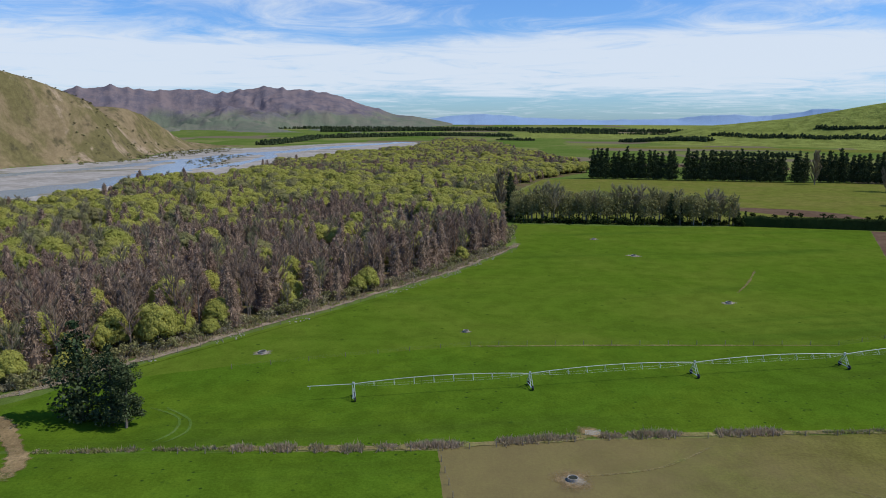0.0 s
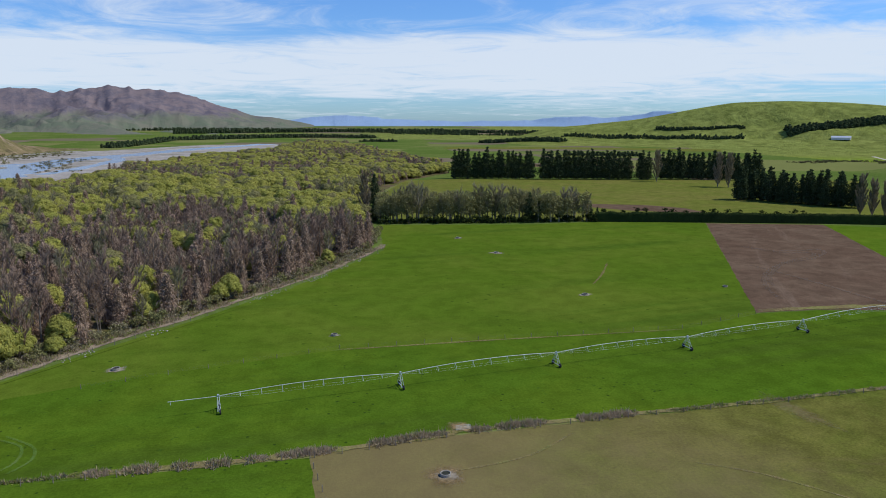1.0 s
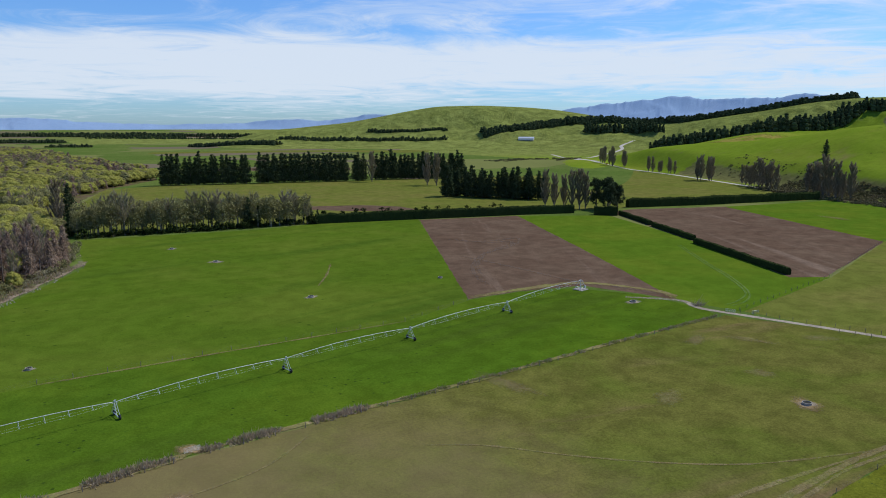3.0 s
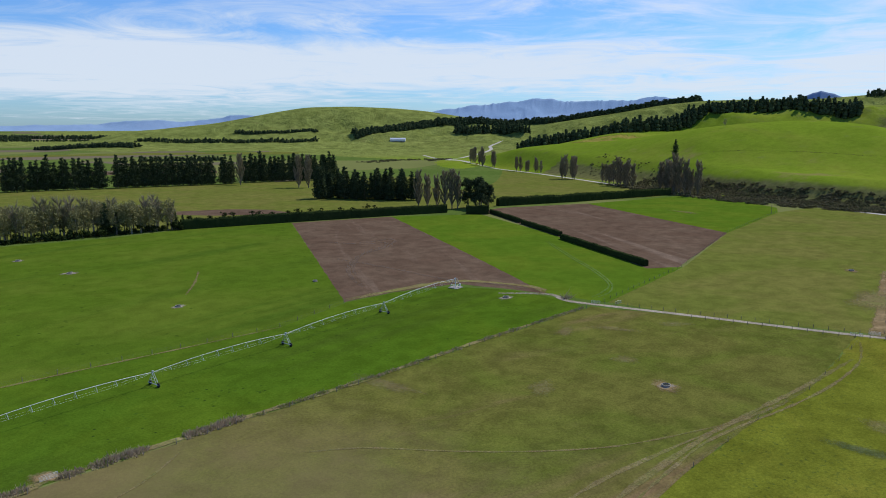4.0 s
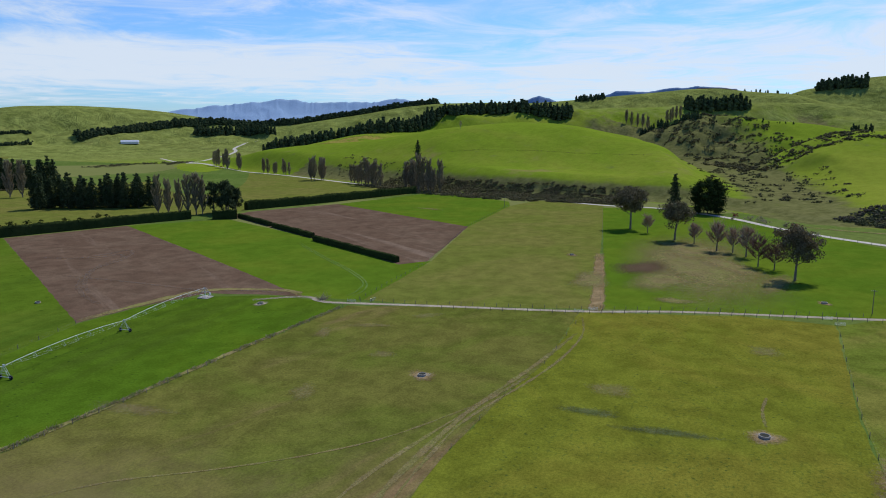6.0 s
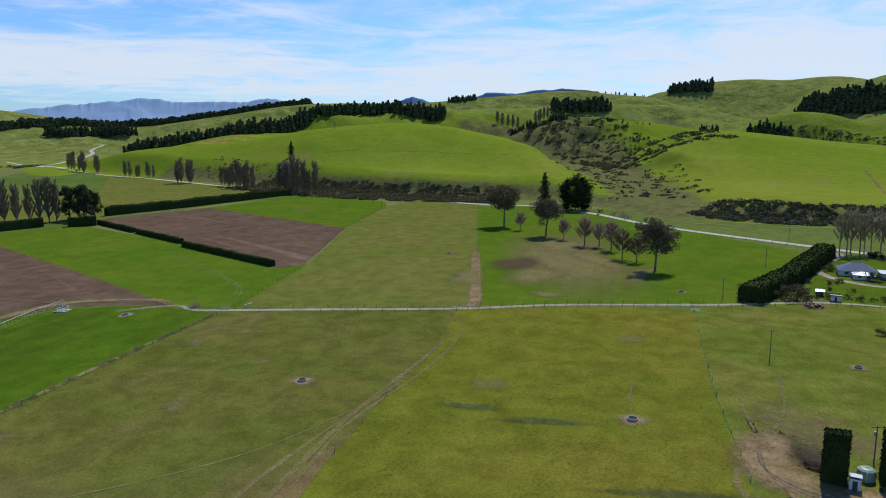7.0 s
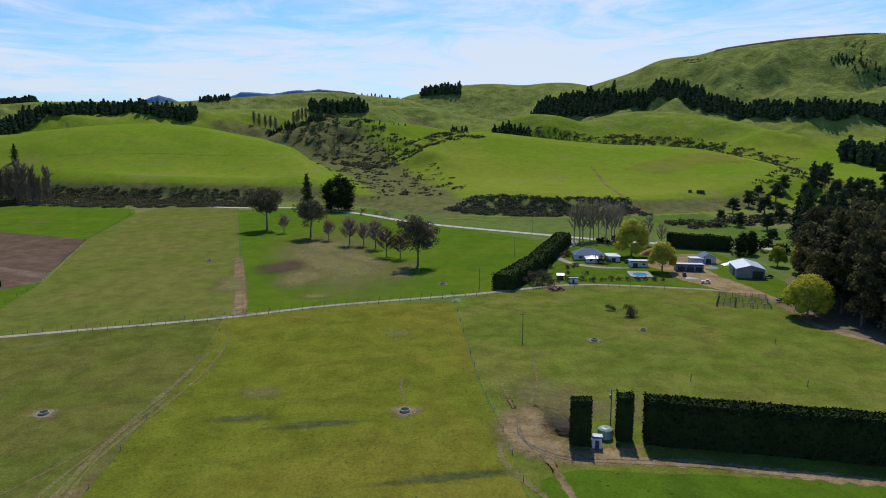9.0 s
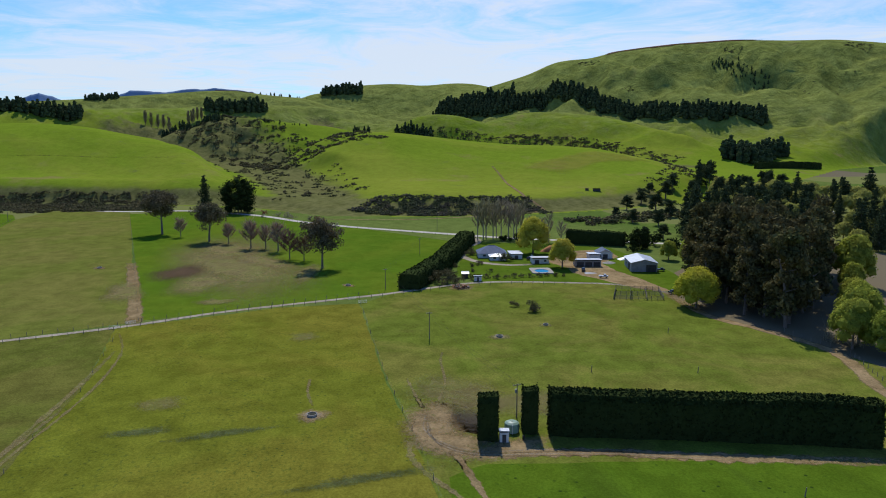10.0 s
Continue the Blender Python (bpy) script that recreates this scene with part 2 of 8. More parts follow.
SCUFF = ground_mat("scuffed_turf", (0.245, 0.195, 0.085), (0.180, 0.172, 0.055), (0.285, 0.225, 0.115), 0.1, 0.4, 0.62, 0.5, 0.5, 0.7, fine=0.35)
GRAVEL = ground_mat("pale_gravel", (0.370, 0.320, 0.240), (0.310, 0.262, 0.190), (0.210, 0.185, 0.115), 0.15, fine=0.25, bump_d=0.04)
ROAD = ground_mat("gravel_road", (0.500, 0.461, 0.387), (0.440, 0.402, 0.333), (0.380, 0.343, 0.270), 0.1, fine=0.18, bump_d=0.02)
SHINGLE = ground_mat("river_shingle", (0.360, 0.330, 0.290), (0.270, 0.245, 0.205), (0.190, 0.170, 0.120), 0.02, fine=0.3,
                     extra=((0.16, 0.15, 0.09), 0.012, 0.56, 0.66, (4, 1, 1), 15))
LITTER = ground_mat("wood_floor", (0.132, 0.099, 0.055), (0.096, 0.099, 0.030), (0.072, 0.055, 0.035), 0.05, fine=0.4)
BANK_GRASS = ground_mat("dry_bank", (0.300, 0.235, 0.165), (0.220, 0.180, 0.110), (0.160, 0.150, 0.070), 0.2, fine=0.4)
TUSSOCK = ground_mat("tussock_hill", (0.225, 0.170, 0.095), (0.140, 0.120, 0.052), (0.080, 0.070, 0.038), 0.010, 0.42, 0.60, 0.03, 0.52, 0.66, fine=0.3, bump_d=1.2,
                     extra=((0.300, 0.228, 0.150), 0.014, 0.56, 0.63, None, 0))
GOLD_GRASS = ground_mat("golden_turf", (0.330, 0.270, 0.060), (0.270, 0.240, 0.050), (0.20, 0.20, 0.04), 0.02, fine=0.3)
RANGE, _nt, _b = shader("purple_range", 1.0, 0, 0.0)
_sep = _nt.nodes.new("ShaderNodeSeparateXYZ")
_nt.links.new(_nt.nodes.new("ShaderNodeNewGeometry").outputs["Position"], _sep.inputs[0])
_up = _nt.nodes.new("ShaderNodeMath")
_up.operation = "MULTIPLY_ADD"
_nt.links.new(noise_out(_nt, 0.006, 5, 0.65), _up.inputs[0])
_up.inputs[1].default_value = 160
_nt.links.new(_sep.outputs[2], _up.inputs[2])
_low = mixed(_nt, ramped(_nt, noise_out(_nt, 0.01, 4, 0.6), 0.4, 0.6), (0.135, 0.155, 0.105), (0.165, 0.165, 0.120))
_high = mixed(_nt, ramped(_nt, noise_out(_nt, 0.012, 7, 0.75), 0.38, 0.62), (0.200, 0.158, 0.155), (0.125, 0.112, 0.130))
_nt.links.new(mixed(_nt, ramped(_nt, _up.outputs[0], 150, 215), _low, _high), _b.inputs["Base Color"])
bump(_nt, _b, noise_out(_nt, 0.03, 6, 0.7), 0.8, 8)
# both range materials carry distance haze as blue in the base colour
HAZE_BLUE_RANGE = ground_mat("haze_blue_range", (0.185, 0.265, 0.400), (0.205, 0.280, 0.410), (0.170, 0.245, 0.370), 0.004, 0.42, 0.6, 0.02, fine=0.05, bump_d=2)
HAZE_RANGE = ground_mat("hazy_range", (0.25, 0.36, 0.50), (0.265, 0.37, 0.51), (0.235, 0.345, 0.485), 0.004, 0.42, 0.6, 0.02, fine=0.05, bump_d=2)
WATER, _nt, _b = shader("river_water", 0.22, 0, 0.5)
_nt.links.new(mixed(_nt, noise_out(_nt, 0.01, 4, 0.6, (3, 1, 1), 15), (0.21, 0.27, 0.31), (0.29, 0.33, 0.36)), _b.inputs["Base Color"])
bump(_nt, _b, noise_out(_nt, 0.6, 3, 0.6), 0.25, 0.15)

BARK = plain_mat("bark", (0.135, 0.110, 0.090), (0.200, 0.175, 0.150), 1.2, 0.9, bump_d=0.05)
PALE_BARK = plain_mat("pale_bark", (0.330, 0.290, 0.240), (0.200, 0.165, 0.130), 0.8, 0.85, bump_d=0.04)
TWIG = leaf_mat("bare_twigs", (0.300, 0.205, 0.150), (0.370, 0.275, 0.195), 0.2, 0.5)
TWIG_GREY = leaf_mat("grey_twigs", (0.340, 0.285, 0.205), (0.290, 0.270, 0.140), 0.3, 0.4)
WILLOW = leaf_mat("willow_leaf", (0.350, 0.360, 0.085), (0.440, 0.420, 0.110), 0.42, 0.18)
WILLOW_DULL = leaf_mat("opening_leaf", (0.225, 0.225, 0.095), (0.285, 0.265, 0.115), 0.3, 0.25)
WEEPING = leaf_mat("weeping_leaf", (0.290, 0.350, 0.055), (0.380, 0.400, 0.070), 0.55, 0.25)
PINE_LEAF = leaf_mat("pine_needles", (0.048, 0.070, 0.032), (0.070, 0.090, 0.040), 0.10, 0.5)
GREY_GUM = leaf_mat("grey_gum_leaf", (0.125, 0.118, 0.060), (0.190, 0.150, 0.085), 0.15, 0.4)
GUM_LEAF = leaf_mat("gum_leaf", (0.080, 0.092, 0.032), (0.150, 0.125, 0.052), 0.15, 0.4)
HEDGE_LEAF = leaf_mat("hedge_leaf", (0.024, 0.037, 0.012), (0.036, 0.050, 0.015), 0.0, 0.5)
POPLAR_TWIG = leaf_mat("poplar_twigs", (0.330, 0.265, 0.180), (0.285, 0.240, 0.140), 0.25, 0.4)
SCRUB_LEAF = leaf_mat("scrub_leaf", (0.095, 0.105, 0.042), (0.150, 0.125, 0.062), 0.1, 0.4)
GORSE_LEAF = leaf_mat("dark_scrub", (0.135, 0.100, 0.080), (0.105, 0.115, 0.050), 0.05, 0.5)
YELLOW_LEAF = leaf_mat("spring_leaf", (0.480, 0.490, 0.040), (0.550, 0.480, 0.085), 0.5, 0.2)
RED_TWIG = leaf_mat("red_buds", (0.210, 0.115, 0.090), (0.170, 0.105, 0.075), 0.1, 0.4)
DRY = leaf_mat("dry_grass", (0.440, 0.340, 0.235), (0.350, 0.285, 0.175), 0.35, 0.4)
GRASSY = leaf_mat("rank_grass", (0.170, 0.260, 0.045), (0.260, 0.280, 0.080), 0.4, 0.4)

# ---- mesh helpers ----
def link_mesh(name, verts, faces, mats, parent=None, slots=None, smooth=False):
    me = bpy.data.meshes.new(name)
    me.from_pydata([tuple(map(float, v)) for v in verts], [], [tuple(map(int, f)) for f in faces])
    for mt in mats if isinstance(mats, (list, tuple)) else (mats,):
        me.materials.append(mt)
    if slots is not None:
        me.polygons.foreach_set("material_index", np.asarray(slots, dtype=np.int32))
    if smooth:
        me.polygons.foreach_set("use_smooth", np.ones(len(me.polygons), dtype=bool))
    me.update()
    ob = new(name, me)
    ob.parent = parent
    return ob


def part(name, bm, material, parent, label=""):
    me = bpy.data.meshes.new(name)
    bm.to_mesh(me)
    bm.free()
    me.materials.append(material)
    ob = new(name, me)
    ob.parent = parent
    return tagged(ob, label)


def structure(ob, label, category):
    return tagged(ob, label, category, kind="structure")


def _hash(ix, iy, seed):
    h = (ix.astype(np.int64) * 374761393 + iy.astype(np.int64) * 668265263 + seed * 974711) & 0x7FFFFFFF
    h = ((h ^ (h >> 13)) * 1274126177) & 0x7FFFFFFF
    return ((h ^ (h >> 16)) & 0xFFFF) / 65535.0


def vnoise(x, y, seed=0):
    ix, iy = np.floor(x), np.floor(y)
    fx, fy = x - ix, y - iy
    fx, fy = fx * fx * fx * (fx * (fx * 6 - 15) + 10), fy * fy * fy * (fy * (fy * 6 - 15) + 10)
    a, b = _hash(ix, iy, seed), _hash(ix + 1, iy, seed)
    c, d = _hash(ix, iy + 1, seed), _hash(ix + 1, iy + 1, seed)
    return (a * (1 - fx) + b * fx) * (1 - fy) + (c * (1 - fx) + d * fx) * fy


def fbm(x, y, octaves=5, seed=0, ridged=False):
    total, amp, norm = 0.0, 1.0, 0.0
    for k in range(octaves):
        n = vnoise(x * 2 ** k + 17.3 * k, y * 2 ** k - 9.1 * k, seed + k)
        total = total + amp * (1 - np.abs(2 * n - 1) if ridged else n)
        norm += amp
        amp *= 0.5
    return total / norm


def sstep(a, b, x):
    t = np.clip((x - a) / (b - a), 0, 1)
    return t * t * (3 - 2 * t)


def line_dist(x, y, pts):
    """Distance from places to a line of points, with the line's other values where it is nearest, and the way along it."""
    best, val, along, run = np.full(np.shape(x), 1e9), np.zeros(np.shape(x)), np.zeros(np.shape(x)), 0.0
    for (ax, ay, *av), (bx, by, *bv) in zip(pts, pts[1:]):
        ln = math.hypot(bx - ax, by - ay)
        t = np.clip(((x - ax) * (bx - ax) + (y - ay) * (by - ay)) / (ln * ln), 0, 1)
        d = np.hypot(x - ax - t * (bx - ax), y - ay - t * (by - ay))
        near = d < best
        best = np.where(near, d, best)
        if av:
            val = np.where(near, av[0] + t * (bv[0] - av[0]), val)
        along = np.where(near, run + t * ln, along)
        run += ln
    return best, val, along


# crest lines of the hills, as (bearing from north, distance, height), with the width of the near and the far slope
RIDGES = [
    ([(47.5, 1350, 20), (49.1, 1330, 31), (53.1, 1300, 41), (56.7, 1240, 48), (59.8, 1190, 58), (62.8, 1155, 69.1), (66.2, 1140, 75.9), (69.1, 1140, 79.1), (71.6, 1135, 77.3), (73.6, 1125, 72.4), (75.9, 1100, 63.0), (78.2, 1060, 55.3), (79.7, 1020, 47.7), (80.8, 980, 38.1), (82.3, 930, 21.2), (83.7, 880, 9.7)], 240, 170, 0.0),
    ([(51.3, 1400, 32.2), (54.0, 1400, 46.9), (56.2, 1400, 57.7), (57.5, 1400, 58.8), (59.3, 1400, 49.2), (61.1, 1400, 38.8)], 120, 120, 0.0),
    ([(85.4, 900, 9.2), (86.7, 980, 27.9), (88.0, 1040, 40.1), (89.4, 1090, 51.7), (91.1, 1110, 62.2), (92.9, 1120, 67.2), (95.5, 1125, 65.5), (98.2, 1120, 59.5), (101.3, 1110, 52.8), (104.4, 1100, 48.0), (108.8, 1070, 46.5), (111.4, 1040, 43.5), (113.1, 1010, 37.7), (115.2, 980, 31.7), (117.3, 950, 23.5), (119.8, 900, 14.9), (122.5, 850, 6.9)], 260, 200, 0.0),
    ([(76.6, 1400, 37.4), (78.6, 1400, 61.2), (80.2, 1400, 76.3), (82.3, 1400, 87.6), (84.7, 1390, 86.7), (87.7, 1380, 81.6), (90.3, 1370, 75.5), (92.0, 1360, 67.2), (94.6, 1350, 53.8), (97.3, 1330, 36.6)], 185, 260, 0.3),
    ([(58.4, 1600, 76.6), (62.2, 1650, 92.2), (65.8, 1650, 104.7), (70.0, 1680, 110.2), (78.7, 1720, 115.3), (82.4, 1790, 123.3), (86.5, 1850, 127.4), (90.6, 1900, 125.5), (93.3, 1900, 111.5), (95.5, 1850, 89.5)], 300, 250, 0.35),
    ([(46.9, 2400, 44.2), (50.4, 2400, 66.1), (54.0, 2390, 95.2), (56.6, 2390, 111.5), (59.7, 2380, 134.4), (62.7, 2350, 145.4), (66.1, 2330, 147.3), (69.5, 2330, 144.4), (72.3, 2330, 151.6), (75.0, 2340, 161.9), (78.7, 2360, 174.6), (81.4, 2380, 185.5), (82.7, 2390, 187.7), (83.9, 2390, 187.8), (84.9, 2390, 178.9), (87.0, 2380, 170.0), (88.6, 2400, 167.4), (90.8, 2400, 135.9)], 340, 200, 0.45),
    ([(89.5, 2800, 192.3), (91.6, 2800, 218.2), (93.4, 2800, 229.2), (95.6, 2800, 233.9), (97.8, 2800, 225.9), (100.0, 2800, 236.5), (101.7, 2800, 234.3), (103.5, 2750, 212.5), (106.1, 2700, 158.8)], 560, 200, 0.6),
    ([(95.1, 1640, 66.2), (96.4, 1640, 88.8), (97.7, 1640, 101.3), (99.1, 1640, 103.9), (100.9, 1630, 97.5), (102.6, 1620, 81.2), (104.4, 1600, 59.1)], 130, 120, 0.2),
    ([(101.3, 1700, 62.2), (102.6, 1700, 86.9), (104.4, 1700, 102.4), (106.6, 1700, 110.0), (108.7, 1690, 107.0), (110.9, 1670, 100.2), (113.0, 1640, 89.7), (115.1, 1600, 73.9), (117.2, 1560, 59.0), (119.2, 1500, 41.2), (120.8, 1430, 26.5), (122.8, 1350, 7.6)], 200, 170, 0.3),
    ([(100.8, 2450, 182.7), (102.6, 2430, 201.8), (104.3, 2420, 222.7), (106.1, 2400, 244.2), (107.6, 2380, 273.8), (108.6, 2360, 280.2), (110.8, 2350, 284.8), (111.8, 2340, 298.4), (114.0, 2330, 308.6), (116.8, 2320, 317.4), (120.7, 2320, 322.8), (124.4, 2320, 314.5), (127.2, 2330, 312.8), (130.1, 2330, 297.1), (132.7, 2330, 280.8), (139.8, 2300, 214.5)], 540, 400, 0.7),
    ([(21.0, 2600, 54.7), (23.3, 2600, 66.5), (25.5, 2600, 76.4), (27.7, 2600, 94.2), (29.9, 2600, 114.0), (32.5, 2600, 133.5), (36.0, 2600, 136.9), (39.5, 2600, 130.4), (42.0, 2600, 120.2), (44.5, 2580, 102.4), (46.9, 2560, 83.3), (49.3, 2550, 66.8)], 330, 300, 0.6),
    ([(45.5, 2620, 70), (49, 2580, 84), (53, 2500, 88), (57.5, 2650, 84)], 260, 240, 0.2),
]
RIVER_HILLS = [
    ([(-60.0, 1300, 260), (-45.0, 1330, 225), (-35.4, 1350, 196.8), (-32.8, 1350, 163.1), (-31.0, 1380, 150.3), (-29.7, 1400, 142.6), (-28.4, 1420, 132.4), (-27.1, 1440, 117.6), (-25.7, 1460, 104.0), (-24.3, 1470, 88.4), (-22.9, 1480, 69.0), (-21.0, 1490, 42.3), (-19.5, 1480, 18.6)], 330, 300, 0.6),
    ([(-26.1, 1750, 98.3), (-24.7, 1750, 101.1), (-23.7, 1760, 96.6), (-22.4, 1770, 92.0), (-21.3, 1780, 82.3), (-20.2, 1790, 69.6), (-18.8, 1800, 46.2), (-17.3, 1810, 21.9), (-15.4, 1800, 5.7)], 230, 200, 0.5),
]
RIVER_BANK = [(-900, 600), (-660, 1050), (-622, 1190), (-561, 1310), (-620, 1650), (-575, 1880), (-490, 2010), (-376, 2200)]
# foot of the low scarp along the road
SCARP = [(1000, 1020), (925, 880), (830, 640), (765, 470), (715, 330), (700, 250), (712, 190), (700, 120), (660, 60), (600, 0), (585, -70), (580, -150), (600, -230), (640, -330), (720, -460), (900, -640), (1150, -900), (1500, -1500), (1700, -2400)]
# how high the terrace above the scarp stands, by bearing
TERRACE = [(40, 2), (47, 3), (55, 9), (58, 14), (62, 21), (67, 23.5), (75, 20), (80, 18), (86, 14), (92, 17), (98, 15), (104, 12), (112, 11), (120, 9), (132, 7)]
GULLY = [(620, -3), (700, 9), (780, 25), (869, 47), (948, 69), (1035, 105), (1111, 145), (1204, 200), (1286, 250), (1400, 300)]
GULLY_FLOOR = [2, 4, 7, 12, 16, 24, 35, 47, 56, 66]
CREEK = [(1110, -590), (1225, -520), (1345, -386), (1418, -250), (1474, -129), (1600, -28), (1750, 10)]


def beyond_scarp(x, y):
    """How far a place lies on the hill side of the scarp's foot."""
    d, _, _ = line_dist(x, y, SCARP)
    ys = np.array([p[1] for p in SCARP][::-1], dtype=float)
    xs = np.array([p[0] for p in SCARP][::-1], dtype=float)
    edge = np.interp(y, ys, xs)
    return np.where(x > edge, d, -d)


def ridge(b, r, pts, near_w, far_w):
    """Height of one rounded ridge along its crest line, and how close a place is to the crest (1 on it)."""
    B, D, Z = (np.array([p[k] for p in pts], dtype=float) for k in range(3))
    d, z = np.zeros(b.shape), np.zeros(b.shape)
    for o in (-0.7, -0.35, 0.0, 0.35, 0.7):
        d += np.interp(b + o, B, D) / 5
        z += np.interp(b + o, B, Z) / 5
    z = z * sstep(B[0] - 7, B[0], b) * sstep(B[-1] + 7, B[-1], b)
    u = np.abs(r - d) / np.where(r < d, near_w, far_w)
    g = np.exp(-u ** 2.1)
    return z * g, g


def spurs(b, r, seed, wide=170.0):
    """Watercourses running down a flank: 0 on the spurs, 1 in the hollows between."""
    s = np.radians(b) * 1900
    wa = fbm(s / 260, r / 260, 3, seed + 5)
    return (1 - fbm(s / wide + 1.6 * wa, r / 520 + 0.8 * wa, 4, seed, True)) ** 1.25


def height(x, y):
    x, y = np.asarray(x, dtype=float), np.asarray(y, dtype=float)
    r, b = np.hypot(x, y), np.degrees(np.arctan2(x, y))
    bs = beyond_scarp(x, y)
    terrace = np.interp(b, [p[0] for p in TERRACE], [p[1] for p in TERRACE]) * sstep(3, 46, bs + 14 * (fbm(x / 40, y / 40, 3, 71) - 0.5))
    north = sstep(48, 42, b)
    terrace = terrace * (1 - north)
    acc, top, worn_by = np.maximum(terrace, 0) ** 9, np.zeros(x.shape), np.zeros(x.shape)
    for k, (pts, wn, wf, wear) in enumerate(RIDGES):
        c, g = ridge(b, r, pts, wn, wf)
        if wear:
            c = c * (1 - wear * spurs(b, r, 90 + 7 * k, 260.0) * sstep(1.0, 0.6, g))
        acc = acc + np.maximum(c, 0) ** 9
        top = np.maximum(top, g)
        worn_by = np.maximum(worn_by, wear * g)
    hill = acc ** (1 / 9)
    gate = np.maximum(sstep(0, 70, bs), north)
    roll = (fbm(x / 190, y / 190, 3, 5) - 0.5) * 13 + (fbm(x / 62, y / 62, 3, 9) - 0.5) * 4.0
    rills = (fbm(x / 120 + 0.5 * fbm(x / 60, y / 60, 3, 57), y / 120, 4, 58, True) - 0.62) * 34 * sstep(0.02, 0.3, worn_by)
    rills = rills + (fbm(x / 52, y / 52, 4, 73, True) - 0.6) * 15 * sstep(0.2, 0.6, worn_by)
    h = gate * np.maximum(hill + (roll + rills) * sstep(12, 45, hill) * sstep(1.0, 0.86, top), 0)
    # the gully between the two front hills, with a broken face on its far side
    gb = np.array([math.degrees(math.atan2(p[0], p[1])) for p in GULLY[:0:-1]])
    gr = np.array([math.hypot(*p) for p in GULLY[:0:-1]])
    far_side = (r > np.interp(b, gb, gr)) * sstep(88.6, 86.4, b)
    dg, _, ag = line_dist(x, y, GULLY)
    run = np.concatenate([[0], np.cumsum([math.hypot(q[0] - p[0], q[1] - p[1]) for p, q in zip(GULLY, GULLY[1:])])])
    floor = np.interp(ag, run, GULLY_FLOOR)
    wob = (78 - 20 * far_side + 46 * (fbm(x / 60, y / 60, 4, 61) - 0.5)) * np.interp(ag, [0, 200, 500], [0.8, 0.9, 1.0])
    h = h - sstep(1.3, 0.2, dg / wob) * np.maximum(h - floor, 0) * 0.94
    crags = (fbm(x / 48, y / 48, 4, 65, True) - 0.62) * 26 * sstep(210, 120, dg) * sstep(12, 40, dg) * far_side * sstep(650, 850, r)
    h = h + crags * sstep(14, 30, h)
    # a smaller creek behind the second hill
    dc, _, ac = line_dist(x, y, CREEK)
    h = h - sstep(1.2, 0.2, dc / (46 + 50 * (fbm(x / 55, y / 55, 3, 63) - 0.5))) * np.maximum(h - (26 + 0.04 * ac), 0) * 0.5
    # brown hills on the far bank of the river
    bank = np.interp(y, [q[1] for q in RIVER_BANK], [q[0] for q in RIVER_BANK]) - x
    for k, (pts, wn, wf, wear) in enumerate(RIVER_HILLS):
        c, g = ridge(b, r, pts, wn, wf)
        c = c * (1 - wear * spurs(b, r, 21 + 9 * k, 120.0) * sstep(1.0, 0.6, g)) + (fbm(x / 45, y / 45, 4, 33, True) - 0.6) * 10 * sstep(8, 40, c) * sstep(1.0, 0.93, g)
        h = np.maximum(h, c * sstep(4, 90, bank) * sstep(2500, 2150, y))
    h = np.maximum(h, 0)
    # the plain lifts a little towards the far edge
    return h + 46 * sstep(2300, 4900, r) * (x < 3500)


GRID = {}


def at(x, y):
    """The ground's height at one place, read off the ground mesh."""
    a = math.degrees(math.atan2(x - CX, y - CY))
    if a < -39.5 or a > 133.5:
        return float(height(np.array([x]), np.array([y]))[0])
    fa = (a + 40) / 0.2
    fr = math.log(max(math.hypot(x - CX, y - CY), 101) / 100) / math.log(49) * 449 + 3
    i, j = int(fr), int(fa)
    u, v, Z = fr - i, fa - j, GRID["z"]
    return float((Z[i, j] * (1 - u) + Z[i + 1, j] * u) * (1 - v) + (Z[i, j + 1] * (1 - u) + Z[i + 1, j + 1] * u) * v)


CX, CY = -3.0, -5.0


